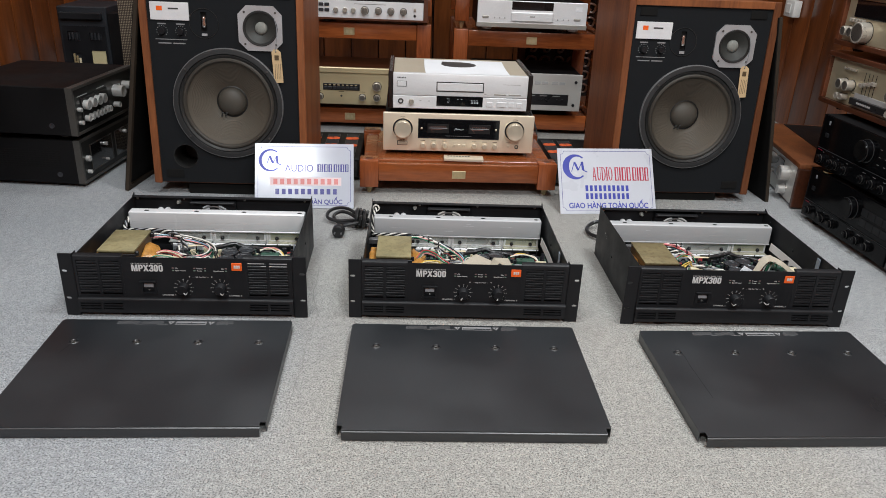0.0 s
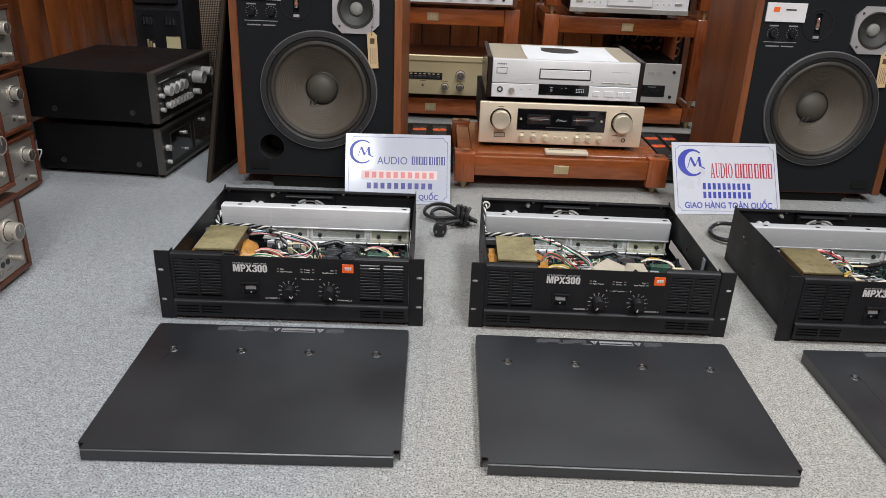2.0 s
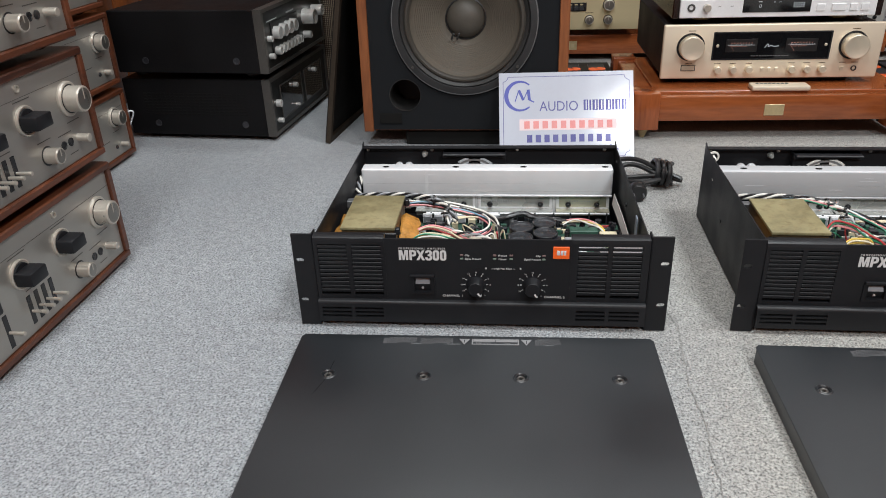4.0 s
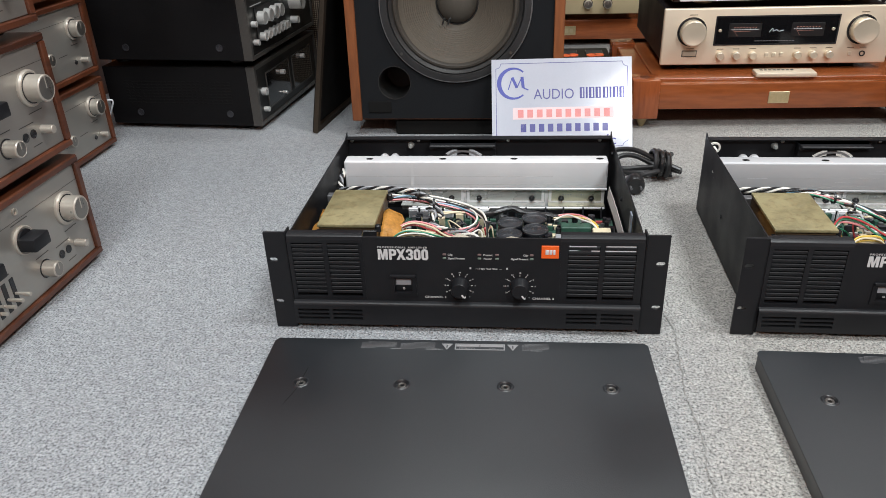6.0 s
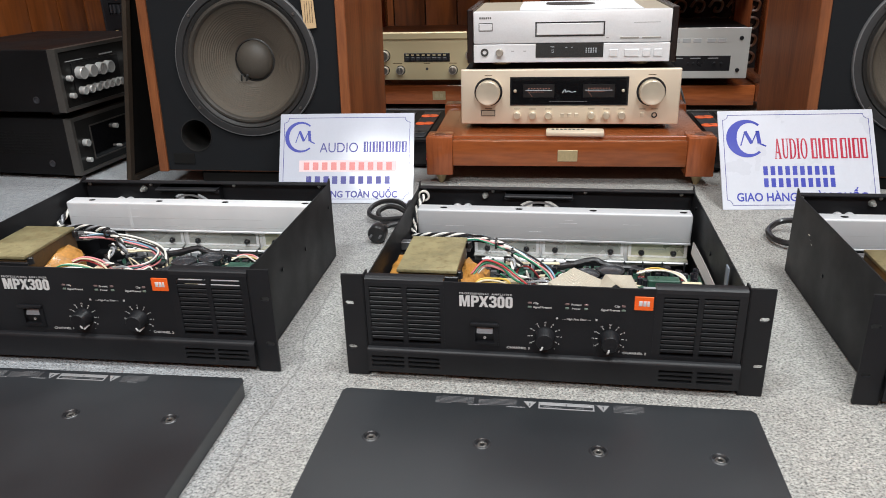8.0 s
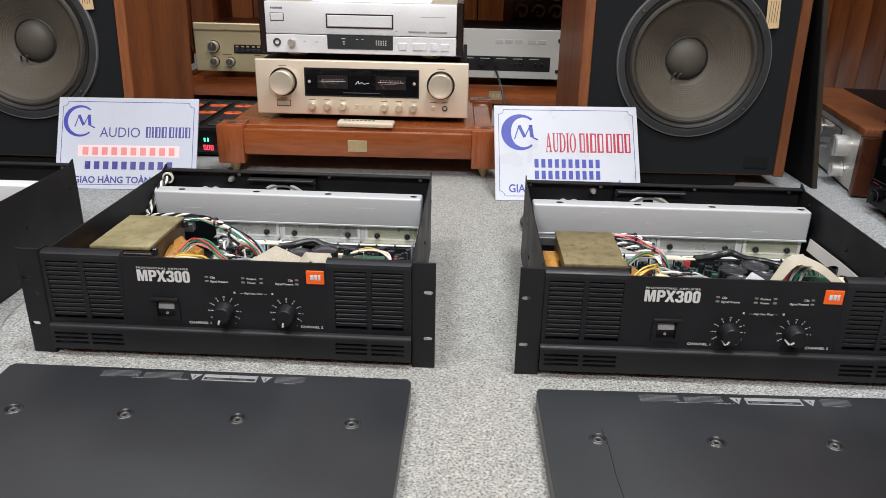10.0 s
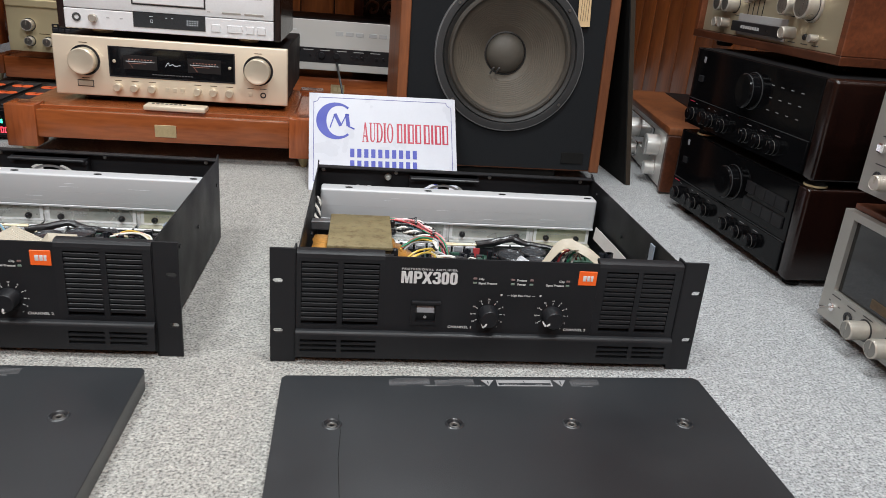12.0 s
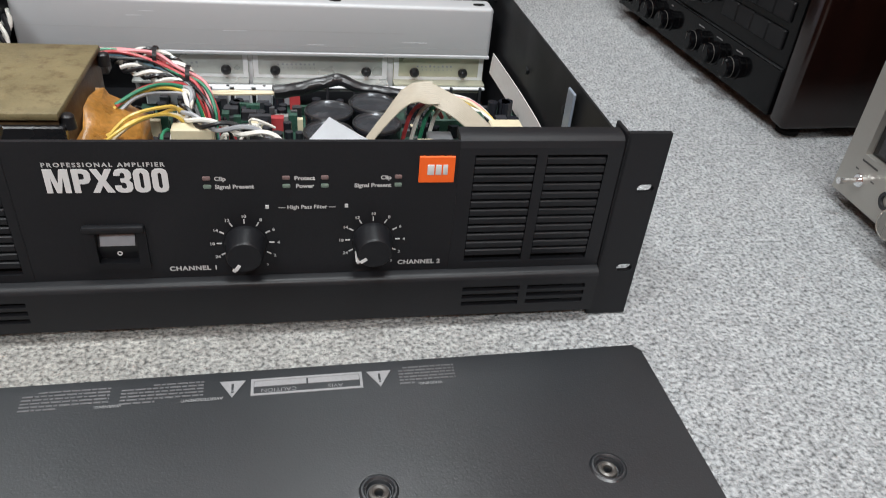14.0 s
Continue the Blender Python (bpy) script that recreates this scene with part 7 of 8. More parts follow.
# ---- carved screen between the racks' backs ----
def carved_screen(m):
    cs = thing("carved_screen", m, "dark carved wooden fretwork panel behind the rack", "screen")
    bm = B()
    holed(bm, -0.2, 0.2, 0.0, 0.9, 0, 0.03, [(-0.165, 0.165, 0.04, 0.86)])
    part("frame", bm, "fret", cs)
    bm = B()
    box(bm, -0.166, 0.166, 0.018, 0.024, 0.04, 0.86)
    part("backing", bm, "rosewood", cs)
    for i in range(5):
        for j in range(13):
            bm = B()
            cx, cz = -0.13 + 0.065 * i, 0.075 + 0.062 * j
            tube(bm, [(cx - 0.028, 0.012, cz), (cx - 0.01, 0.008, cz + 0.024), (cx + 0.018, 0.008, cz + 0.015), (cx + 0.012, 0.008, cz - 0.012), (cx - 0.008, 0.01, cz - 0.014), (cx - 0.002, 0.01, cz + 0.002)], 0.0055, 6, 4)
            part("scroll", bm, "fret", cs)


carved_screen(pose(0.56, 2.2, 0))


# ---- left: tuners and amplifiers with silver fronts in walnut cases ----
def silver_amp(m, w, h, label, kind):
    """A walnut-cased device, front to -y, its right front corner at x = 0."""
    am = thing("vintage_amplifier", m, label, "amplifier", "vintage silver amplifiers")
    t = 0.011
    d = 0.28
    bm = B()
    box(bm, -w, 0, -0.006, d, h - t, h, 0.002, 1)
    part("case_top", bm, "case", am, "walnut case top")
    bm = B()
    box(bm, -w, 0, -0.006, d, 0.008, 0.008 + t, 0.002, 1)
    part("case_bottom", bm, "case", am)
    for x0 in (-w, -t):
        bm = B()
        box(bm, x0, x0 + t, -0.0055, d, 0.0082 + t, h - t - 0.0002, 0.001, 1)
        part("case_side", bm, "case", am)
    z0, z1 = 0.0085 + t, h - t - 0.0005
    plate(am, "faceplate", -w + t + 0.0004, -t - 0.0004, z0, z1, -0.001, 0.004, "warm_silver", 0.0006, "brushed silver faceplate")
    bm = B()
    box(bm, -w + t + 0.001, -t - 0.001, 0.0042, d - 0.004, z0, z1)
    part("inner_case", bm, "case_black", am)
    print_bars(am, [(-w + t + 0.001, -t - 0.001, z1 - 0.024, 0.0006)], "trim_grey", -0.0013, "groove")
    zz = (z1 - z0) / 0.13
    Z = lambda z: z0 + z * zz
    if kind == "amp":
        turned_knob(am, -0.055, Z(0.082), 0.0185, 0.027, "knob", 0.025, -0.001, "volume_knob", "large silver volume knob", True, 32)
        for x in (-0.155, -0.25, -0.345):
            bm = B()
            lathe(bm, (x, -0.001, Z(0.08)), [(0.0205, 0), (0.0205, 0.003), (0.019, 0.004), (0.017, 0.003), (0, 0.003)], "y", 24)
            ring = part("selector", bm, "knob", am, "black pointer selector on a silver ring")
            bm = B()
            lathe(bm, (x, -0.0035, Z(0.08)), [(0.0165, 0), (0.016, 0.003), (0, 0.003)], "y", 24)
            box(bm, x - 0.0185, x + 0.0165, -0.03, -0.005, Z(0.08) - 0.0095, Z(0.08) + 0.0095, 0.0025, 2)
            part("pointer_knob", bm, "satin", ring)
        turned_knob(am, -0.13, Z(0.027), 0.0115, 0.02, "knob", 0, -0.001, "small_knob", "", True)
        turned_knob(am, -0.38, Z(0.027), 0.0115, 0.026, "knob", 0, -0.001, "small_knob", "", True)
        rod(am, -0.052, Z(0.028), 0.006, 0.018, "knob", -0.001, "power_button")
        for x in (-0.09, -0.073):
            bm = B()
            lathe(bm, (x, -0.001, Z(0.028)), [(0.0062, 0), (0.0062, 0.0012), (0.0048, 0.0012), (0.0044, 0.0005), (0, 0.0005)], "y", 16)
            part("jack", bm, "w_black", am)
        for k in range(4):
            x = -0.2 - 0.0165 * k
            plate(am, "lever_slot", x - 0.005, x + 0.005, Z(0.01), Z(0.05), -0.0016, 0.002, "w_black", 0.0012)
            bm = B()
            cyl(bm, (x, -0.012, Z(0.028)), 0.0022, 0.022, "y", 0.0028, 10)
            part("lever", bm, "knob", am, "silver switch lever")
        plate(am, "lever_slot", -0.305, -0.295, Z(0.005), Z(0.05), -0.0016, 0.002, "w_black", 0.0012)
        bm = B()
        cyl(bm, (-0.3, -0.012, Z(0.026)), 0.0022, 0.022, "y", 0.0028, 10)
        part("lever", bm, "knob", am, "silver switch lever")
        bm = B()
        lathe(bm, (-0.155, -0.001, Z(0.119)), [(0.005, 0), (0.005, 0.002), (0.0035, 0.002), (0.003, 0), (0, 0)], "y", 16)
        part("emblem", bm, "knob", am)
        print_bars(am, [(-0.07, -0.04, Z(0.052), 0.0012), (-0.145, -0.115, Z(0.046), 0.0012), (-0.17, -0.135, Z(0.104), 0.0012), (-0.265, -0.23, Z(0.104), 0.0012), (-0.25, -0.2, Z(0.055), 0.0012), (-0.098, -0.066, Z(0.041), 0.0012), (-0.08, -0.06, Z(0.012), 0.0012)], "trim_grey", -0.0013)
    elif kind == "small":
        turned_knob(am, -0.055, Z(0.088), 0.0165, 0.022, "knob", 0.022, -0.001, "volume_knob", "large silver volume knob", True, 32)
        rod(am, -0.045, Z(0.022), 0.0055, 0.016, "knob", -0.001, "power_button")
        rod(am, -0.068, Z(0.022), 0.0045, 0.002, "w_black", -0.001, "jack")
        for x in (-0.17, -0.23, -0.29):
            turned_knob(am, x, Z(0.05), 0.012, 0.02, "knob", 0, -0.001, "small_knob", "", True)
        print_bars(am, [(-0.07, -0.045, Z(0.056), 0.0012), (-0.12, -0.09, Z(0.042), 0.0012)], "trim_grey", -0.0013)
    else:
        plate(am, "dial_window", -w + 0.03, -0.05, Z(0.045), Z(0.118), -0.002, 0.002, "black_glass", 0.001, "dark dial glass")
        for k in range(6):
            plate(am, "key", -0.08 - 0.03 * k, -0.058 - 0.03 * k, Z(0.012), Z(0.03), -0.008, 0, "knob", 0.001)
        print_bars(am, [(-0.1, -0.062, Z(0.05), 0.008)], "pink_ink", -0.0024, "dial_print")
    feet(am, (-w + 0.05, -0.05), (0.03, 0.24), 0.008, 0.014, "satin", 0.008)
    return am


zs = 0.0
for h, kind, lab in ((0.172, "amp", "walnut-cased silver amplifier at the stack's foot, black pointer knobs"), (0.172, "amp", "walnut-cased silver amplifier in a stack, lever switches"), (0.172, "amp", "walnut-cased silver amplifier high in the stack"), (0.17, "tuner", "walnut-cased silver tuner with a dark dial, on the stack")):
    silver_amp(pose(-1.176, 0.168, zs, 0, 0, 90), 0.45, h, lab, kind)
    zs += h + 0.006
zs = 0.0
for h, kind, lab in ((0.156, "small", "small walnut-cased silver amplifier at a stack's foot"), (0.158, "small", "small walnut-cased silver amplifier with a round volume knob"), (0.158, "small", "small walnut-cased silver amplifier near the plank wall"), (0.15, "tuner", "small walnut-cased tuner topping the rear stack")):
    silver_amp(pose(-1.422, 0.68, zs, 0, 0, 90), 0.42, h, lab, kind)
    zs += h + 0.004


# ---- left: two black separates on the carpet ----
def black_separate(m, label, kind):
    """A black metal case; front at x = 0 .. w to -y after turning; its left front corner at the origin."""
    am = thing("black_amplifier", m, label, "amplifier", "black separates")
    w, h, d = 0.4, 0.152 if kind == "pre" else 0.147, 0.37
    bm = B()
    box(bm, 0, w, 0.0165, d, 0.012, h, 0.002, 1)
    part("case", bm, "case_black", am, "black metal case")
    bm = B()
    holed(bm, 0, w, 0.012, h, -0.004, 0.0162, [(0.009, w - 0.009, 0.02, h - 0.008)])
    part("front_trim", bm, "trim_grey", am, "grey bronze front trim")
    plate(am, "front_panel", 0.0092, w - 0.0092, 0.0202, h - 0.0082, -0.001, 0.016, "front_black", 0.0005, "black front panel")
    if kind == "pre":
        plate(am, "sub_panel", 0.045, 0.215, 0.034, 0.116, -0.0035, -0.0005, "case_black", 0.0006)
        for x in (0.065, 0.1, 0.135, 0.165):
            turned_knob(am, x, 0.092, 0.0145, 0.016, "bright_knob", 0, -0.0035, "knob", "polished knob", False, 20)
        for x in (0.062, 0.087, 0.112, 0.137, 0.16, 0.182, 0.2):
            turned_knob(am, x, 0.052, 0.0095, 0.014, "bright_knob", 0, -0.0035, "knob", "polished knob", False, 16)
        turned_knob(am, 0.265, 0.094, 0.019, 0.032, "bright_knob", 0, -0.001, "volume_knob", "large polished knob", False, 28)
        turned_knob(am, 0.33, 0.1, 0.014, 0.03, "bright_knob", 0, -0.001, "knob", "polished knob", False, 22)
        turned_knob(am, 0.255, 0.052, 0.009, 0.02, "bright_knob", 0, -0.001, "knob", "polished knob", False, 18)
        for z in (0.046, 0.085):
            rod(am, 0.028, z, 0.0065, 0.012, "bright_knob", -0.001, "switch")
        print_bars(am, [(0.03, 0.09, 0.12, 0.002), (0.15, 0.2, 0.121, 0.003)], "grey_print", -0.0016)
    else:
        for x0, x1 in ((0.06, 0.205), (0.225, 0.36)):
            bm = B()
            holed(bm, x0, x1, 0.036, 0.12, -0.003, 0.0, [(x0 + 0.003, x1 - 0.003, 0.039, 0.117)])
            part("window_frame", bm, "trim_grey", am)
            plate(am, "window", x0 + 0.0032, x1 - 0.0032, 0.0392, 0.1168, -0.002, 0.0, "black_glass")
        for x, z, r in ((0.035, 0.084, 0.009), (0.034, 0.043, 0.006), (0.15, 0.1, 0.006), (0.29, 0.105, 0.006), (0.15, 0.05, 0.004)):
            rod(am, x, z, r, 0.012, "bright_knob", -0.001, "switch")
        bm = B()
        for i in range(22):
            for j in range(8):
                box(bm, -0.0008, 0.0005, 0.06 + 0.012 * i, 0.069 + 0.012 * i, 0.062 + 0.007 * j, 0.0645 + 0.007 * j)
        tagged(part("side_vents", bm, "gap", am, flat=True), "rows of dark vent slots", kind="stuff")
    for y in (0.07, 0.295):
        bm = B()
        lathe(bm, (-0.0002, y, 0.04), [(0.008, 0), (0.008, -0.002), (0.0055, -0.002), (0.005, -0.0005), (0, -0.0005)], "x", 16)
        part("side_screw", bm, "resist", am)
    feet(am, (0.04, w - 0.04), (0.05, d - 0.04), 0.012, 0.018, "rubber", 0.012)
    return am


black_separate(pose(-1.114, 0.772, 0, 0, 0, 86), "black power amplifier with dark windows on the carpet", "power")
black_separate(pose(-1.107, 0.758, 0.153, 0, 0, 86), "black preamplifier with polished knobs on the power amplifier", "pre")


def tape_deck(m):
    td = thing("cassette_deck", m, "charcoal cassette deck standing on end by the plank wall", "cassette deck")
    bm = B()
    box(bm, -0.09, 0.09, 0, 0.25, 0, 0.445, 0.004, 1)
    part("body", bm, "charcoal", td)
    plate(td, "bar_handle", -0.078, 0.075, 0.4, 0.425, -0.02, 0.002, "satin", 0.003, "black bar")
    bm = B()
    holed(bm, -0.078, 0.078, 0.02, 0.375, -0.006, 0.001, [(-0.06, -0.015, 0.32, 0.355), (0.02, 0.065, 0.325, 0.35), (0.018, 0.072, 0.215, 0.285), (-0.055, -0.02, 0.22, 0.275)])
    part("panel", bm, "satin", td)
    plate(td, "meter", 0.019, 0.071, 0.216, 0.284, -0.003, 0.001, "meter", 0.0005, "cream meter card")
    for x in (-0.052, -0.04, -0.025, 0.03, 0.042, 0.055):
        plate(td, "lever", x - 0.003, x + 0.003, 0.325, 0.35, -0.012, 0, "resist", 0.001)
    for k in range(3):
        plate(td, "counter_wheel", -0.05 + 0.01 * k, -0.043 + 0.01 * k, 0.222, 0.272 - 0.008 * k, -0.008, 0, "brass" if k < 2 else "cream", 0.001)
    plate(td, "side_block", 0.0905, 0.14, 0.0, 0.425, 0.0, 0.24, "case_black", 0.002)


tape_deck(pose(-1.382, 1.545, 0, 0, 0, 3))


# ---- grilles leaning beside the loudspeakers ----
def grille(m, label, cloth_out, w=0.42, h=0.57):
    gr = thing("speaker_grille", m, label, "speaker grille", "speaker grilles")
    bm = B()
    holed(bm, 0, w, 0, h, 0.0, 0.018, [(0.035, w - 0.035, 0.035, h - 0.035)])
    part("frame", bm, "mdf", gr, "dark painted frame")
    bm = B()
    box(bm, 0.001, w - 0.001, -0.003, -0.0004, 0.001, h - 0.001)
    part("cloth", bm, "cloth" if cloth_out else "gap", gr, "woven brown cloth" if cloth_out else "dark cloth", flat=True)
    return gr


def edge_panel(m, label):
    gr = thing("speaker_grille", m, label, "speaker grille", "speaker grilles")
    bm = B()
    holed(bm, 0, 0.4, 0, 0.575, 0.0, 0.01, [(0.014, 0.386, 0.014, 0.561)])
    part("frame", bm, "mdf", gr, "dark painted frame")
    bm = B()
    box(bm, 0.001, 0.399, 0.0102, 0.0122, 0.001, 0.574)
    part("cloth", bm, "gap", gr, "black cloth")


# the grilles stand with one edge to the room and lean on the cabinets
edge_panel(Matrix.Translation((-0.978, 0.757, 0.0)) @ Matrix.Rotation(radians(9.5), 4, "Y") @ pose(0, 0, 0, 0, 0, 84), "dark speaker grille leaning on the loudspeaker's side")
edge_panel(Matrix.Translation((1.028, 0.828, 0.0)) @ Matrix.Rotation(radians(-8.0), 4, "Y") @ pose(0.0, 0, 0, 0, 0, 93), "dark speaker grille leaning beside dark amplifiers")
grille(pose(-1.108, 1.17, 0, -4, 0, 8), "speaker grille of brown woven cloth in a dark frame", True, 0.4, 0.62)


# ---- right: black gloss amplifiers with rosewood sides ----
def gloss_amp(m, label, upper):
    am = thing("gloss_amplifier", m, label, "amplifier", "black gloss amplifiers")
    w, h, d = 0.43, 0.153, 0.38
    bm = B()
    box(bm, 0.004, w - 0.03, 0.004, d, 0.008, h)
    part("case", bm, "case_black", am)
    bm = B()
    box(bm, 0, 0.0038, -0.002, d, 0.006, h + 0.0005, 0.001, 1)
    part("rosewood_side", bm, "rosewood", am, "thin edge of a dark rosewood side")
    bm = B()
    box(bm, w - 0.03, w, -0.004, d, 0.004, h + 0.001, 0.006, 3)
    for v in bm.verts:
        if v.co.y < 0.01 and v.co.x < w - 0.012:
            v.co.y += 0.0015
    part("rosewood_side", bm, "rosewood", am, "glossy dark rosewood side")
    for y in (0.12, 0.28):
        bm = B()
        lathe(bm, (w, y, 0.05), [(0.006, 0), (0.006, -0.0012), (0.0045, -0.0012), (0.004, 0.0004), (0, 0.0004)], "x", 16)
        part("side_screw", bm, "rosewood", am)
    split = 0.0575
    plate(am, "front_glass", 0.0042, w - 0.0305, split + 0.0008, h - 0.001, -0.001, 0.0035, "piano", 0.0008, "black gloss front")
    plate(am, "lower_flap", 0.0042, w - 0.0305, 0.008, split, -0.004, 0.0035, "piano", 0.0012, "black lower flap")
    vx, vz = 0.218, 0.104
    bm = B()
    lathe(bm, (vx, -0.001, vz), [(0.031, 0), (0.031, 0.0015), (0.0285, 0.0025), (0.0282, 0.018), (0.0262, 0.0205), (0.02, 0.0205), (0.006, 0.0196), (0, 0.0195)], "y", 48)
    vk = part("volume_knob", bm, "piano", am, "large black volume knob with a chrome edge")
    for r, y in ((0.0286, 0.0155), (0.0312, 0.0)):
        bm = B()
        lathe(bm, (vx, -0.001, vz), [(r - 0.0004, y), (r + 0.0002, y + 0.0004), (r + 0.0002, y + 0.0016), (r - 0.0006, y + 0.0022)], "y", 48)
        part("chrome_edge", bm, "ringmetal", vk)
    for x in (0.04, 0.09, 0.114, 0.158, 0.235, 0.278, 0.322):
        bm = B()
        lathe(bm, (x, -0.004, 0.031), [(0.0135, 0), (0.0135, 0.0012), (0.0118, 0.002), (0.0114, 0.015), (0.01, 0.0165), (0, 0.0165)], "y", 24)
        kn = part("tone_knob", bm, "piano", am, "black ribbed tone knob")
        bm = B()
        lathe(bm, (x, -0.004, 0.031), [(0.0116, 0.0075), (0.0119, 0.0079), (0.0119, 0.0085), (0.0115, 0.0089)], "y", 24)
        part("silver_ring", bm, "trim_grey", kn)
        bm = B()
        box(bm, x - 0.0005, x + 0.0005, -0.0208, -0.0198, 0.0335, 0.041)
        part("pointer", bm, "trim_grey", kn)
    if upper:
        print_bars(am, [(0.27 + 0.027 * k, 0.278 + 0.027 * k, z, 0.0012) for k in range(4) for z in (0.122, 0.102, 0.082)], "label", -0.0012)
    else:
        for z in (0.102, 0.074):
            for k in range(4):
                plate(am, "key", 0.266 + 0.03 * k, 0.295 + 0.03 * k, z, z + 0.02, -0.004, 0, "key_black", 0.0012)
    print_bars(am, [(x - 0.006, x + 0.008, 0.0485, 0.0011) for x in (0.235, 0.278, 0.322)] + [(x - 0.003, x + 0.003, 0.0495, 0.0009) for x in (0.04, 0.09, 0.114, 0.158)], "label", -0.0042)
    plate(am, "emblem", 0.03, 0.038, 0.128, 0.139, -0.0015, 0.001, "trim_pale", 0.0005)
    plate(am, "power_button", 0.026, 0.042, 0.092, 0.104, -0.004, 0.001, "satin", 0.001)
    plate(am, "gold_line", 0.005, w - 0.032, split + 0.0001, split + 0.0006, -0.0043, 0, "ringmetal", 0.0001)
    plate(am, "warning_print", 0.012, 0.032, 0.052, 0.0532, -0.0046, -0.003, "red_ink", 0.0001)
    for x in (0.06, w - 0.018):
        for y in (0.018, d - 0.05):
            bm = B()
            r = 0.0165 if upper else 0.012
            lathe(bm, (x, y, -0.0068 if upper else -0.006), [(0, 0), (r - 0.002, 0), (r, 0.001), (r, 0.005), (r - 0.003, 0.006), (r - 0.003, 0.012), (0, 0.012)], "z", 22)
            ft = part("foot", bm, "gap", am)
            if upper:
                bm = B()
                lathe(bm, (x, y, -0.0068), [(r - 0.001, 0.0006), (r + 0.0006, 0.001), (r + 0.001, 0.0026), (r + 0.0005, 0.0042), (r - 0.001, 0.0046)], "z", 28)
                part("gilt_ring", bm, "brass", ft, "gilt ring round the foot")
    return am


R0 = pose(1.072, 0.7, 0.006, 0, 0, -86.5)
gloss_amp(R0, "black gloss amplifier with rosewood sides on the carpet", False)
gloss_amp(R0 @ pose(0, 0, 0.1606), "black gloss amplifier with rosewood sides, stacked", True)


def wood_receiver(m, label, tuner):
    """A warm silver receiver in a red-brown case, left front corner at the origin."""
    rc = thing("vintage_receiver", m, label, "receiver", "vintage receivers")
    w, h, d = 0.48, 0.15, 0.32
    for name, b in (("case_top", (0, w, -0.012, d, h - 0.014, h)), ("case_bottom", (0, w, -0.012, d, 0.0, 0.014)), ("case_side", (0, 0.014, -0.0118, d, 0.0142, h - 0.0142)), ("case_side", (w - 0.014, w, -0.0118, d, 0.0142, h - 0.0142))):
        bm = B()
        box(bm, *b, 0.001, 1)
        part(name, bm, "case", rc)
    plate(rc, "faceplate", 0.0145, w - 0.0145, 0.0145, h - 0.0145, 0.0, 0.006, "gilt_silver", 0.0005, "warm gilt-silver faceplate")
    bm = B()
    box(bm, 0.0145, w - 0.0145, 0.0065, d - 0.003, 0.0145, h - 0.0145)
    part("inner_case", bm, "case_black", rc)
    if tuner:
        plate(rc, "dial_window", 0.05, w - 0.05, 0.08, 0.128, -0.003, 0.002, "black_glass", 0.002, "green-black dial glass")
        turned_knob(rc, 0.12, 0.045, 0.028, 0.03, "knob", 0, 0, "tuning_knob", "large turned tuning knob", False, 36)
        for x in (0.045, 0.075):
            turned_knob(rc, x, 0.042, 0.013, 0.024, "knob", 0, 0)
        for k in range(5):
            plate(rc, "lever", 0.045 + 0.014 * k, 0.052 + 0.014 * k, 0.068, 0.078, -0.012, 0, "knob", 0.001)
    else:
        for x in (0.095, 0.127):
            turned_knob(rc, x, 0.07, 0.0145, 0.024, "knob", 0, 0)
        for x in (0.09, 0.112):
            turned_knob(rc, x, 0.035, 0.009, 0.02, "knob", 0, 0)
        for k in range(5):
            rod(rc, 0.086 + 0.012 * k, 0.113, 0.004, 0.008, "knob", 0, "button")
        for k in range(4):
            plate(rc, "slider_slot", 0.175 + 0.016 * k, 0.177 + 0.016 * k, 0.05, 0.115, -0.0006, 0.001, "w_black", 0.0002)
            plate(rc, "slider", 0.168 + 0.016 * k, 0.184 + 0.016 * k, 0.075 + 0.004 * k, 0.085 + 0.004 * k, -0.01, 0, "knob", 0.001)
        plate(rc, "plate_back", 0.15, 0.31, 0.018, 0.055, -0.002, 0.001, "grey_print", 0.0005)
        nb = plate(rc, "name_bar", 0.15, 0.306, 0.024, 0.042, -0.014, -0.002, "w_black", 0.0008, "black name bar")
        print_bars(nb, [(0.185 + 0.008 * k, 0.1915 + 0.008 * k, 0.03, 0.0055) for k in range(8)], "grey_print", -0.0144)
        turned_knob(rc, 0.33, 0.035, 0.01, 0.024, "knob", 0, 0)
        turned_knob(rc, 0.32, 0.078, 0.016, 0.026, "knob", 0, 0)
        turned_knob(rc, 0.37, 0.08, 0.021, 0.024, "knob", 0.026, 0)
        rod(rc, 0.365, 0.032, 0.005, 0.003, "w_black", 0, "jack")
        rod(rc, 0.395, 0.032, 0.0065, 0.014, "knob", 0, "button")
        print_bars(rc, [(0.32, 0.34, 0.02, 0.0015), (0.357, 0.375, 0.02, 0.0015), (0.387, 0.405, 0.02, 0.0015), (0.13, 0.16, 0.05, 0.0015), (0.2, 0.23, 0.05, 0.0015)], "dark_print")
    feet(rc, (0.06, w - 0.06), (0.03, d - 0.05), 0.012, 0.016, "gap", 0.0)
    return rc


R2 = pose(1.115, 0.818, 0.334, 0, 0, -86.5)
wood_receiver(R2, "silver receiver in a red-brown case, on the black amplifiers", False)
wood_receiver(R2 @ pose(0.01, 0.0, 0.17), "silver tuner in a red-brown case, on the receiver", True)


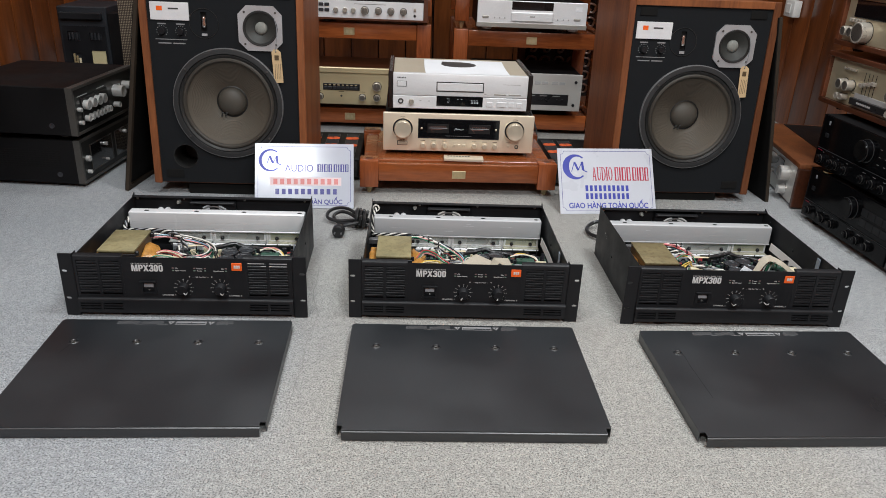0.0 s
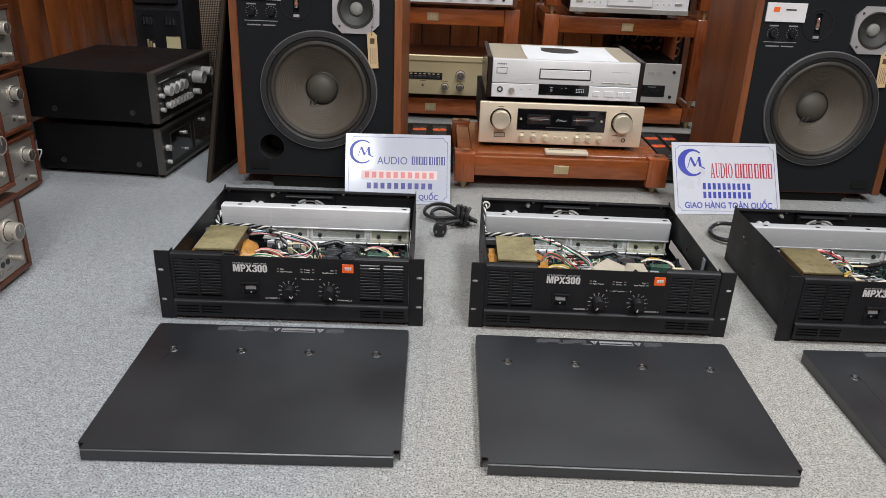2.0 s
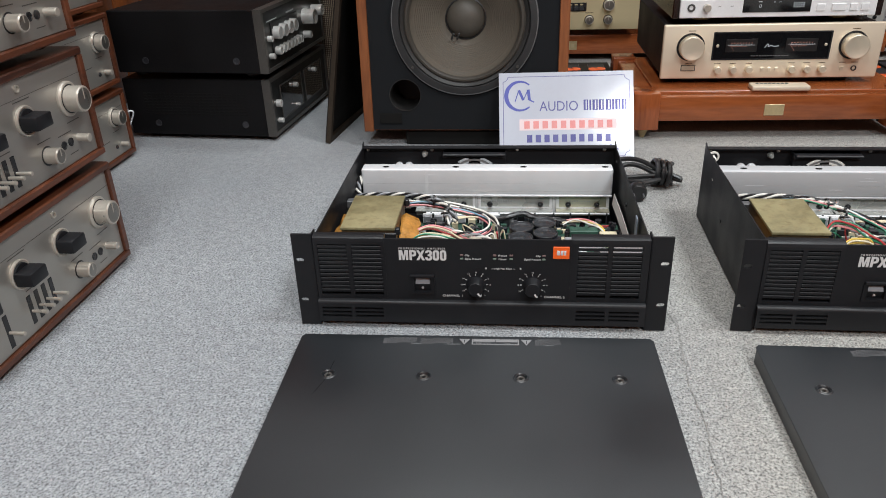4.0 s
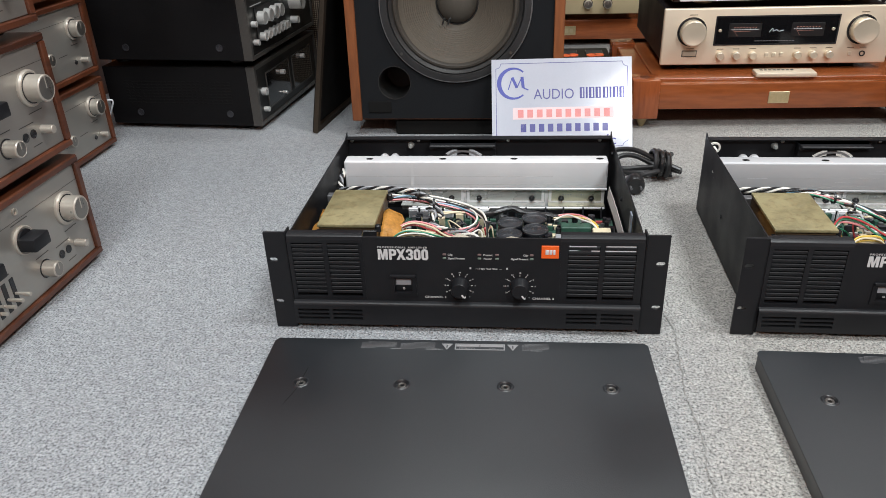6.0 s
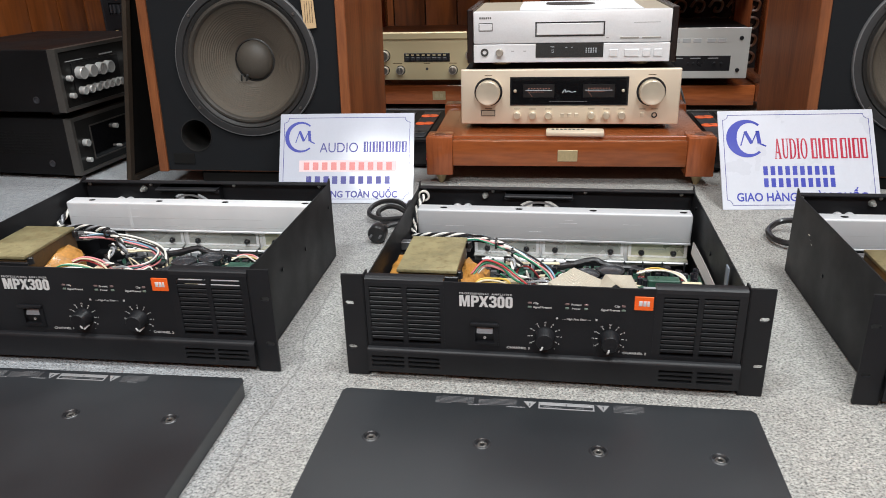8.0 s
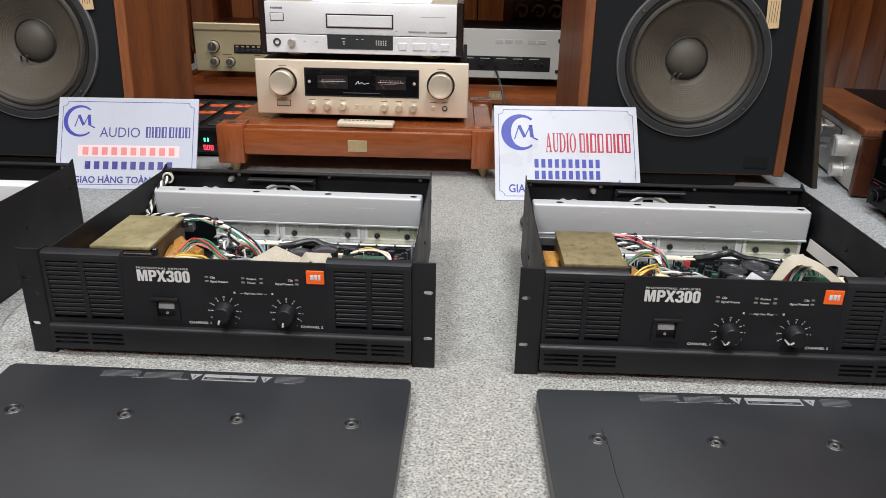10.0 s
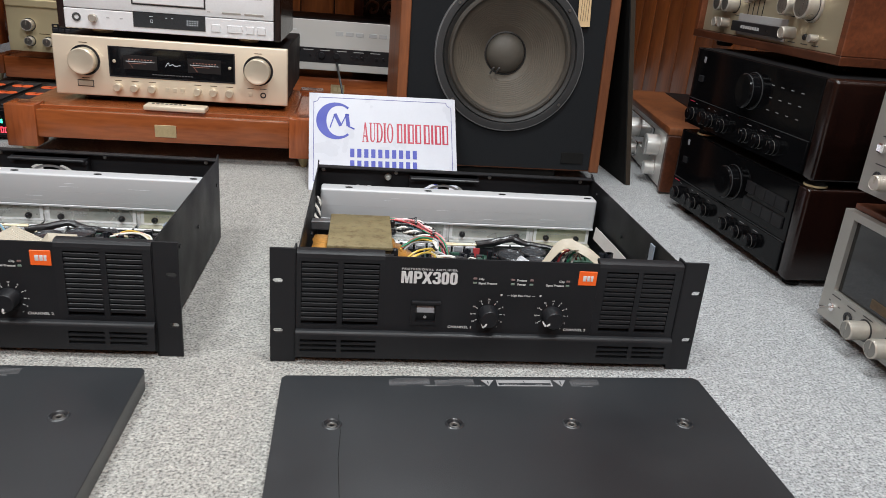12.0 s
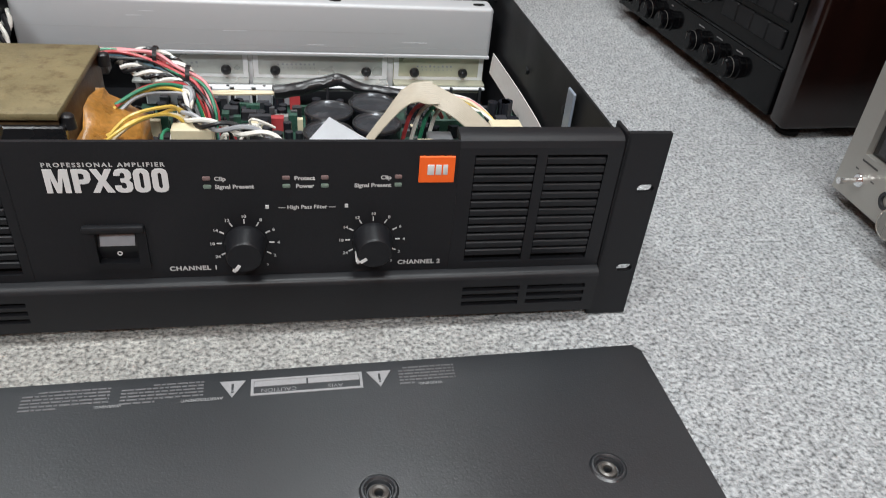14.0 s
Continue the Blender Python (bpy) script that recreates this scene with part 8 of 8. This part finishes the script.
def case_amp(m):
    ca = thing("small_tube_amplifier", m, "small walnut-cased amplifier with polished knobs, behind the grille", "amplifier")
    w, h, d = 0.5, 0.146, 0.37
    bm = B()
    box(bm, -0.06, w, 0.0, d, h - 0.016, h, 0.003, 2)
    part("case_top", bm, "walnut", ca, "walnut case top")
    bm = B()
    box(bm, -0.042, w - 0.1, 0.12, d - 0.02, h, h + 0.002, 0.0008, 1)
    part("top_grid", bm, "case_black", ca, "black inset in the case top")
    for x0 in (-0.06, w - 0.018):
        bm = B()
        box(bm, x0, x0 + 0.018, 0.0005, d, 0.004, h - 0.0162, 0.002, 1)
        part("case_side", bm, "case", ca)
    plate(ca, "faceplate", -0.0416, w - 0.0184, 0.006, h - 0.0165, 0.008, 0.014, "pale_silver", 0.0006, "bright silver faceplate")
    bm = B()
    box(bm, -0.0416, w - 0.0184, 0.0142, d - 0.004, 0.006, h - 0.0165)
    part("inner_case", bm, "case_black", ca)
    plate(ca, "window", 0.05, 0.35, 0.05, 0.115, 0.006, 0.01, "black_glass", 0.001)
    for x in (0.4, 0.2):
        turned_knob(ca, x, 0.088, 0.024, 0.03, "bright_knob", 0, 0.008, "knob", "large polished knob")
        turned_knob(ca, x, 0.034, 0.016, 0.026, "bright_knob", 0, 0.008, "knob", "polished knob")
        rod(ca, x, 0.034, 0.0195, 0.004, "chrome", 0.008, "knob_flange")


case_amp(pose(1.132, 1.264, 0, 0, 0, -97))


# ---- right: two silver amplifiers nearest the camera ----
def meter_amp(m, label, lower):
    am = thing("meter_amplifier", m, label, "amplifier", "silver amplifiers")
    w, h, d = 0.44, 0.173 if lower else 0.158, 0.33
    bm = B()
    z0 = 0.012
    if lower:
        holed(bm, 0, w, z0, h - 0.006, 0, 0.012, [(0.022, w - 0.12, 0.055, h - 0.016)])
    else:
        holed(bm, 0, w, z0, h, 0, 0.012, [(0.03, 0.2, 0.09, h - 0.02)])
    part("faceplate", bm, "silver", am, "brushed silver faceplate")
    bm = B()
    box(bm, 0.003, w - 0.003, 0.0122, d, z0, h - 0.0065)
    part("case", bm, "case_black", am)
    if lower:
        bm = B()
        box(bm, 0.0, w, 0.0122, d, h - 0.006, h + 0.002, 0.001, 1)
        part("case_top", bm, "case", am, "walnut case top")
        plate(am, "window", 0.0225, w - 0.1205, 0.0555, h - 0.0165, 0.006, 0.012, "black_glass", 0.0005, "dark meter window")
        rod(am, 0.03, 0.034, 0.006, 0.004, "chrome", 0, "toggle_base")
        bm = B()
        cyl(bm, (0.03, -0.012, 0.034), 0.0022, 0.02, "y", 0.003, 10)
        part("toggle", bm, "chrome", am, "chrome toggle switch")
        bm = B()
        lathe(bm, (0.065, 0, 0.034), [(0.008, 0), (0.008, 0.002), (0.005, 0.002), (0.0045, -0.001), (0, -0.001)], "y", 20)
        part("jack", bm, "w_black", am)
        for x in (0.1, 0.15, 0.2, 0.25, 0.3):
            turned_knob(am, x, 0.034, 0.0125, 0.026, "knob", 0, 0, "knob", "", True)
        print_bars(am, [(0.022, 0.042, 0.049, 0.0015), (0.057, 0.075, 0.048, 0.0015), (0.09, 0.11, 0.05, 0.0015), (0.04, 0.044, 0.038, 0.001), (0.018, 0.022, 0.04, 0.001)], "dark_print")
        bm = B()
        box(bm, 0.09, 0.15, 0.0045, 0.0065, 0.062, 0.075, 0.001, 1)
        part("meter_base", bm, "core_side", am)
    else:
        plate(am, "window", 0.0305, 0.1995, 0.0905, h - 0.0205, 0.006, 0.012, "grey_print", 0.0005)
        plate(am, "switch", 0.022, 0.034, 0.066, 0.078, -0.008, 0, "chrome", 0.002)
        bm = B()
        lathe(bm, (0.03, 0, 0.035), [(0.0075, 0), (0.0075, 0.002), (0.005, 0.002), (0.0045, -0.001), (0, -0.001)], "y", 20)
        part("jack", bm, "w_black", am)
        for x in (0.055, 0.1, 0.15):
            turned_knob(am, x, 0.034, 0.01, 0.022, "knob", 0, 0, "knob", "", True)
        print_bars(am, [(0.02, 0.04, 0.05, 0.0015), (0.02, 0.04, 0.085, 0.0015)], "dark_print")
    feet(am, (0.05, w - 0.05), (0.05, d - 0.04), 0.012, 0.016, "satin", 0.012)


meter_amp(pose(1.08, 0.157, 0, 0, 0, -90), "silver amplifier with a dark meter window and walnut top", True)
meter_amp(pose(1.076, 0.14, 0.187, 0, 0, -90), "plain silver amplifier stacked on a walnut-topped one", False)


# ---- mains leads knotted beside the amplifiers ----
def mains_lead(m, label):
    """A cord folded into long loops, wound round its middle, with its plug lying forward."""
    ml = thing("mains_lead", m, label, "cable", "mains leads")
    lines = [
        [(0.045, -0.028, 0.02), (0.0, 0.0, 0.032), (-0.03, 0.03, 0.037), (-0.062, 0.044, 0.033), (-0.084, 0.036, 0.024), (-0.084, 0.012, 0.016), (-0.056, -0.004, 0.013), (-0.02, -0.01, 0.018), (0.03, -0.022, 0.026)],
        [(0.05, -0.016, 0.012), (0.005, -0.004, 0.02), (-0.03, 0.022, 0.028), (-0.055, 0.03, 0.026), (-0.068, 0.016, 0.018), (-0.05, -0.008, 0.008), (-0.016, -0.02, 0.012), (0.03, -0.03, 0.012)],
        [(0.025, -0.028, 0.024), (-0.005, -0.042, 0.022), (-0.026, -0.05, 0.02), (-0.036, -0.058, 0.018), (-0.04, -0.064, 0.0175)],
    ]
    for k in range(3):
        ring = []
        for j in range(15):
            t = 2 * math.pi * j / 12
            ring.append((-0.006 + 0.0105 * k + 0.0022 * j / 3 + 0.004 * math.sin(t), -0.008 - 0.006 * k + (0.027 - 0.002 * k) * math.cos(t), 0.027 + (0.0215 - 0.001 * k) * math.sin(t)))
        lines.append(ring)
    for pts in lines:
        bm = B()
        tube(bm, pts, 0.0048, 8, 6)
        part("cord", bm, "cable", ml)
    bm = B()
    lathe(bm, (-0.044, -0.078, 0.0175), [(0, -0.018), (0.006, -0.018), (0.0065, -0.008), (0.011, -0.002), (0.0168, 0.001), (0.0168, 0.019), (0.0145, 0.0225), (0, 0.0225)], "y", 22)
    pg = part("plug", bm, "cable", ml, "round black mains plug")
    for dx in (-0.0085, 0.0085):
        bm = B()
        cyl(bm, (-0.044 + dx, -0.106, 0.0175), 0.002, 0.014, "y", None, 10)
        part("pin", bm, "bracket", pg)


mains_lead(pose(-0.268, 0.53, 0), "knotted black mains lead with a round plug on the carpet")
ml2 = pose(0.365, 0.5, 0, 0, 0, -10)
bm = B()
tube(bm, [(0.075, 0.04, 0.03), (0.03, 0.06, 0.02), (0.005, 0.03, 0.012), (0.012, -0.01, 0.01), (0.04, -0.03, 0.012), (0.06, -0.01, 0.02), (0.07, 0.02, 0.03)], 0.0052, 8, 6)
solid("coiled_lead", ml2, bm, "cable", "coiled black mains lead behind the amplifier's corner", "cable")
bm = B()
tube(bm, [(-1.44, 0.69, 0.11), (-1.425, 0.685, 0.1), (-1.41, 0.69, 0.096), (-1.435, 0.7, 0.05), (-1.44, 0.71, 0.003)], 0.0018, 7)
solid("speaker_wire", Matrix(), bm, "paper", "thin pale wire hanging beside the stack", "cable")

# ---- wall switch ----
ws = thing("wall_switch", pose(XR - 0.002, 2.0, 0.502, 0, 0, -90), "white switch box on the plank wall", "switch")
bm = B()
box(bm, -0.045, 0.045, -0.035, 0.0, -0.035, 0.035, 0.004, 2)
part("box", bm, "switch", ws)
bm = B()
box(bm, -0.02, 0.02, -0.039, -0.034, -0.02, 0.02, 0.002, 1)
part("rocker", bm, "switch", ws)

# ---- wall planks ----
PL = {}


def planks(owner, n, first, m, w=0.1475):
    """Stained boards side by side over a dark backing."""
    for i in range(n):
        if "p" not in PL:
            bm = B()
            box(bm, 0.002, w - 0.002, -0.014, 0.0, 0.0, CEIL, 0.005, 2)
            PL["p"] = part("plank", bm, "plank", owner)
            PL["p"].matrix_basis = m @ pose(first + i * w, 0, 0)
        else:
            again(PL["p"], m @ pose(first + i * w, 0, 0), owner)


planks(WALLS["wall_west"], 43, 0, pose(XL - 0.014, YF + 0.03, 0, 0, 0, 90))
planks(WALLS["wall_east"], 43, 0, pose(XR + 0.014, YB, 0, 0, 0, -90))
# south wall is unseen; boards assumed, to cut light bouncing onto the fronts
planks(WALLS["wall_south"], 23, 0, pose(XR, YF - 0.014, 0, 0, 0, 180))
planks(WALLS["wall_north"], 23, 0, pose(XL, YB + 0.014, 0))
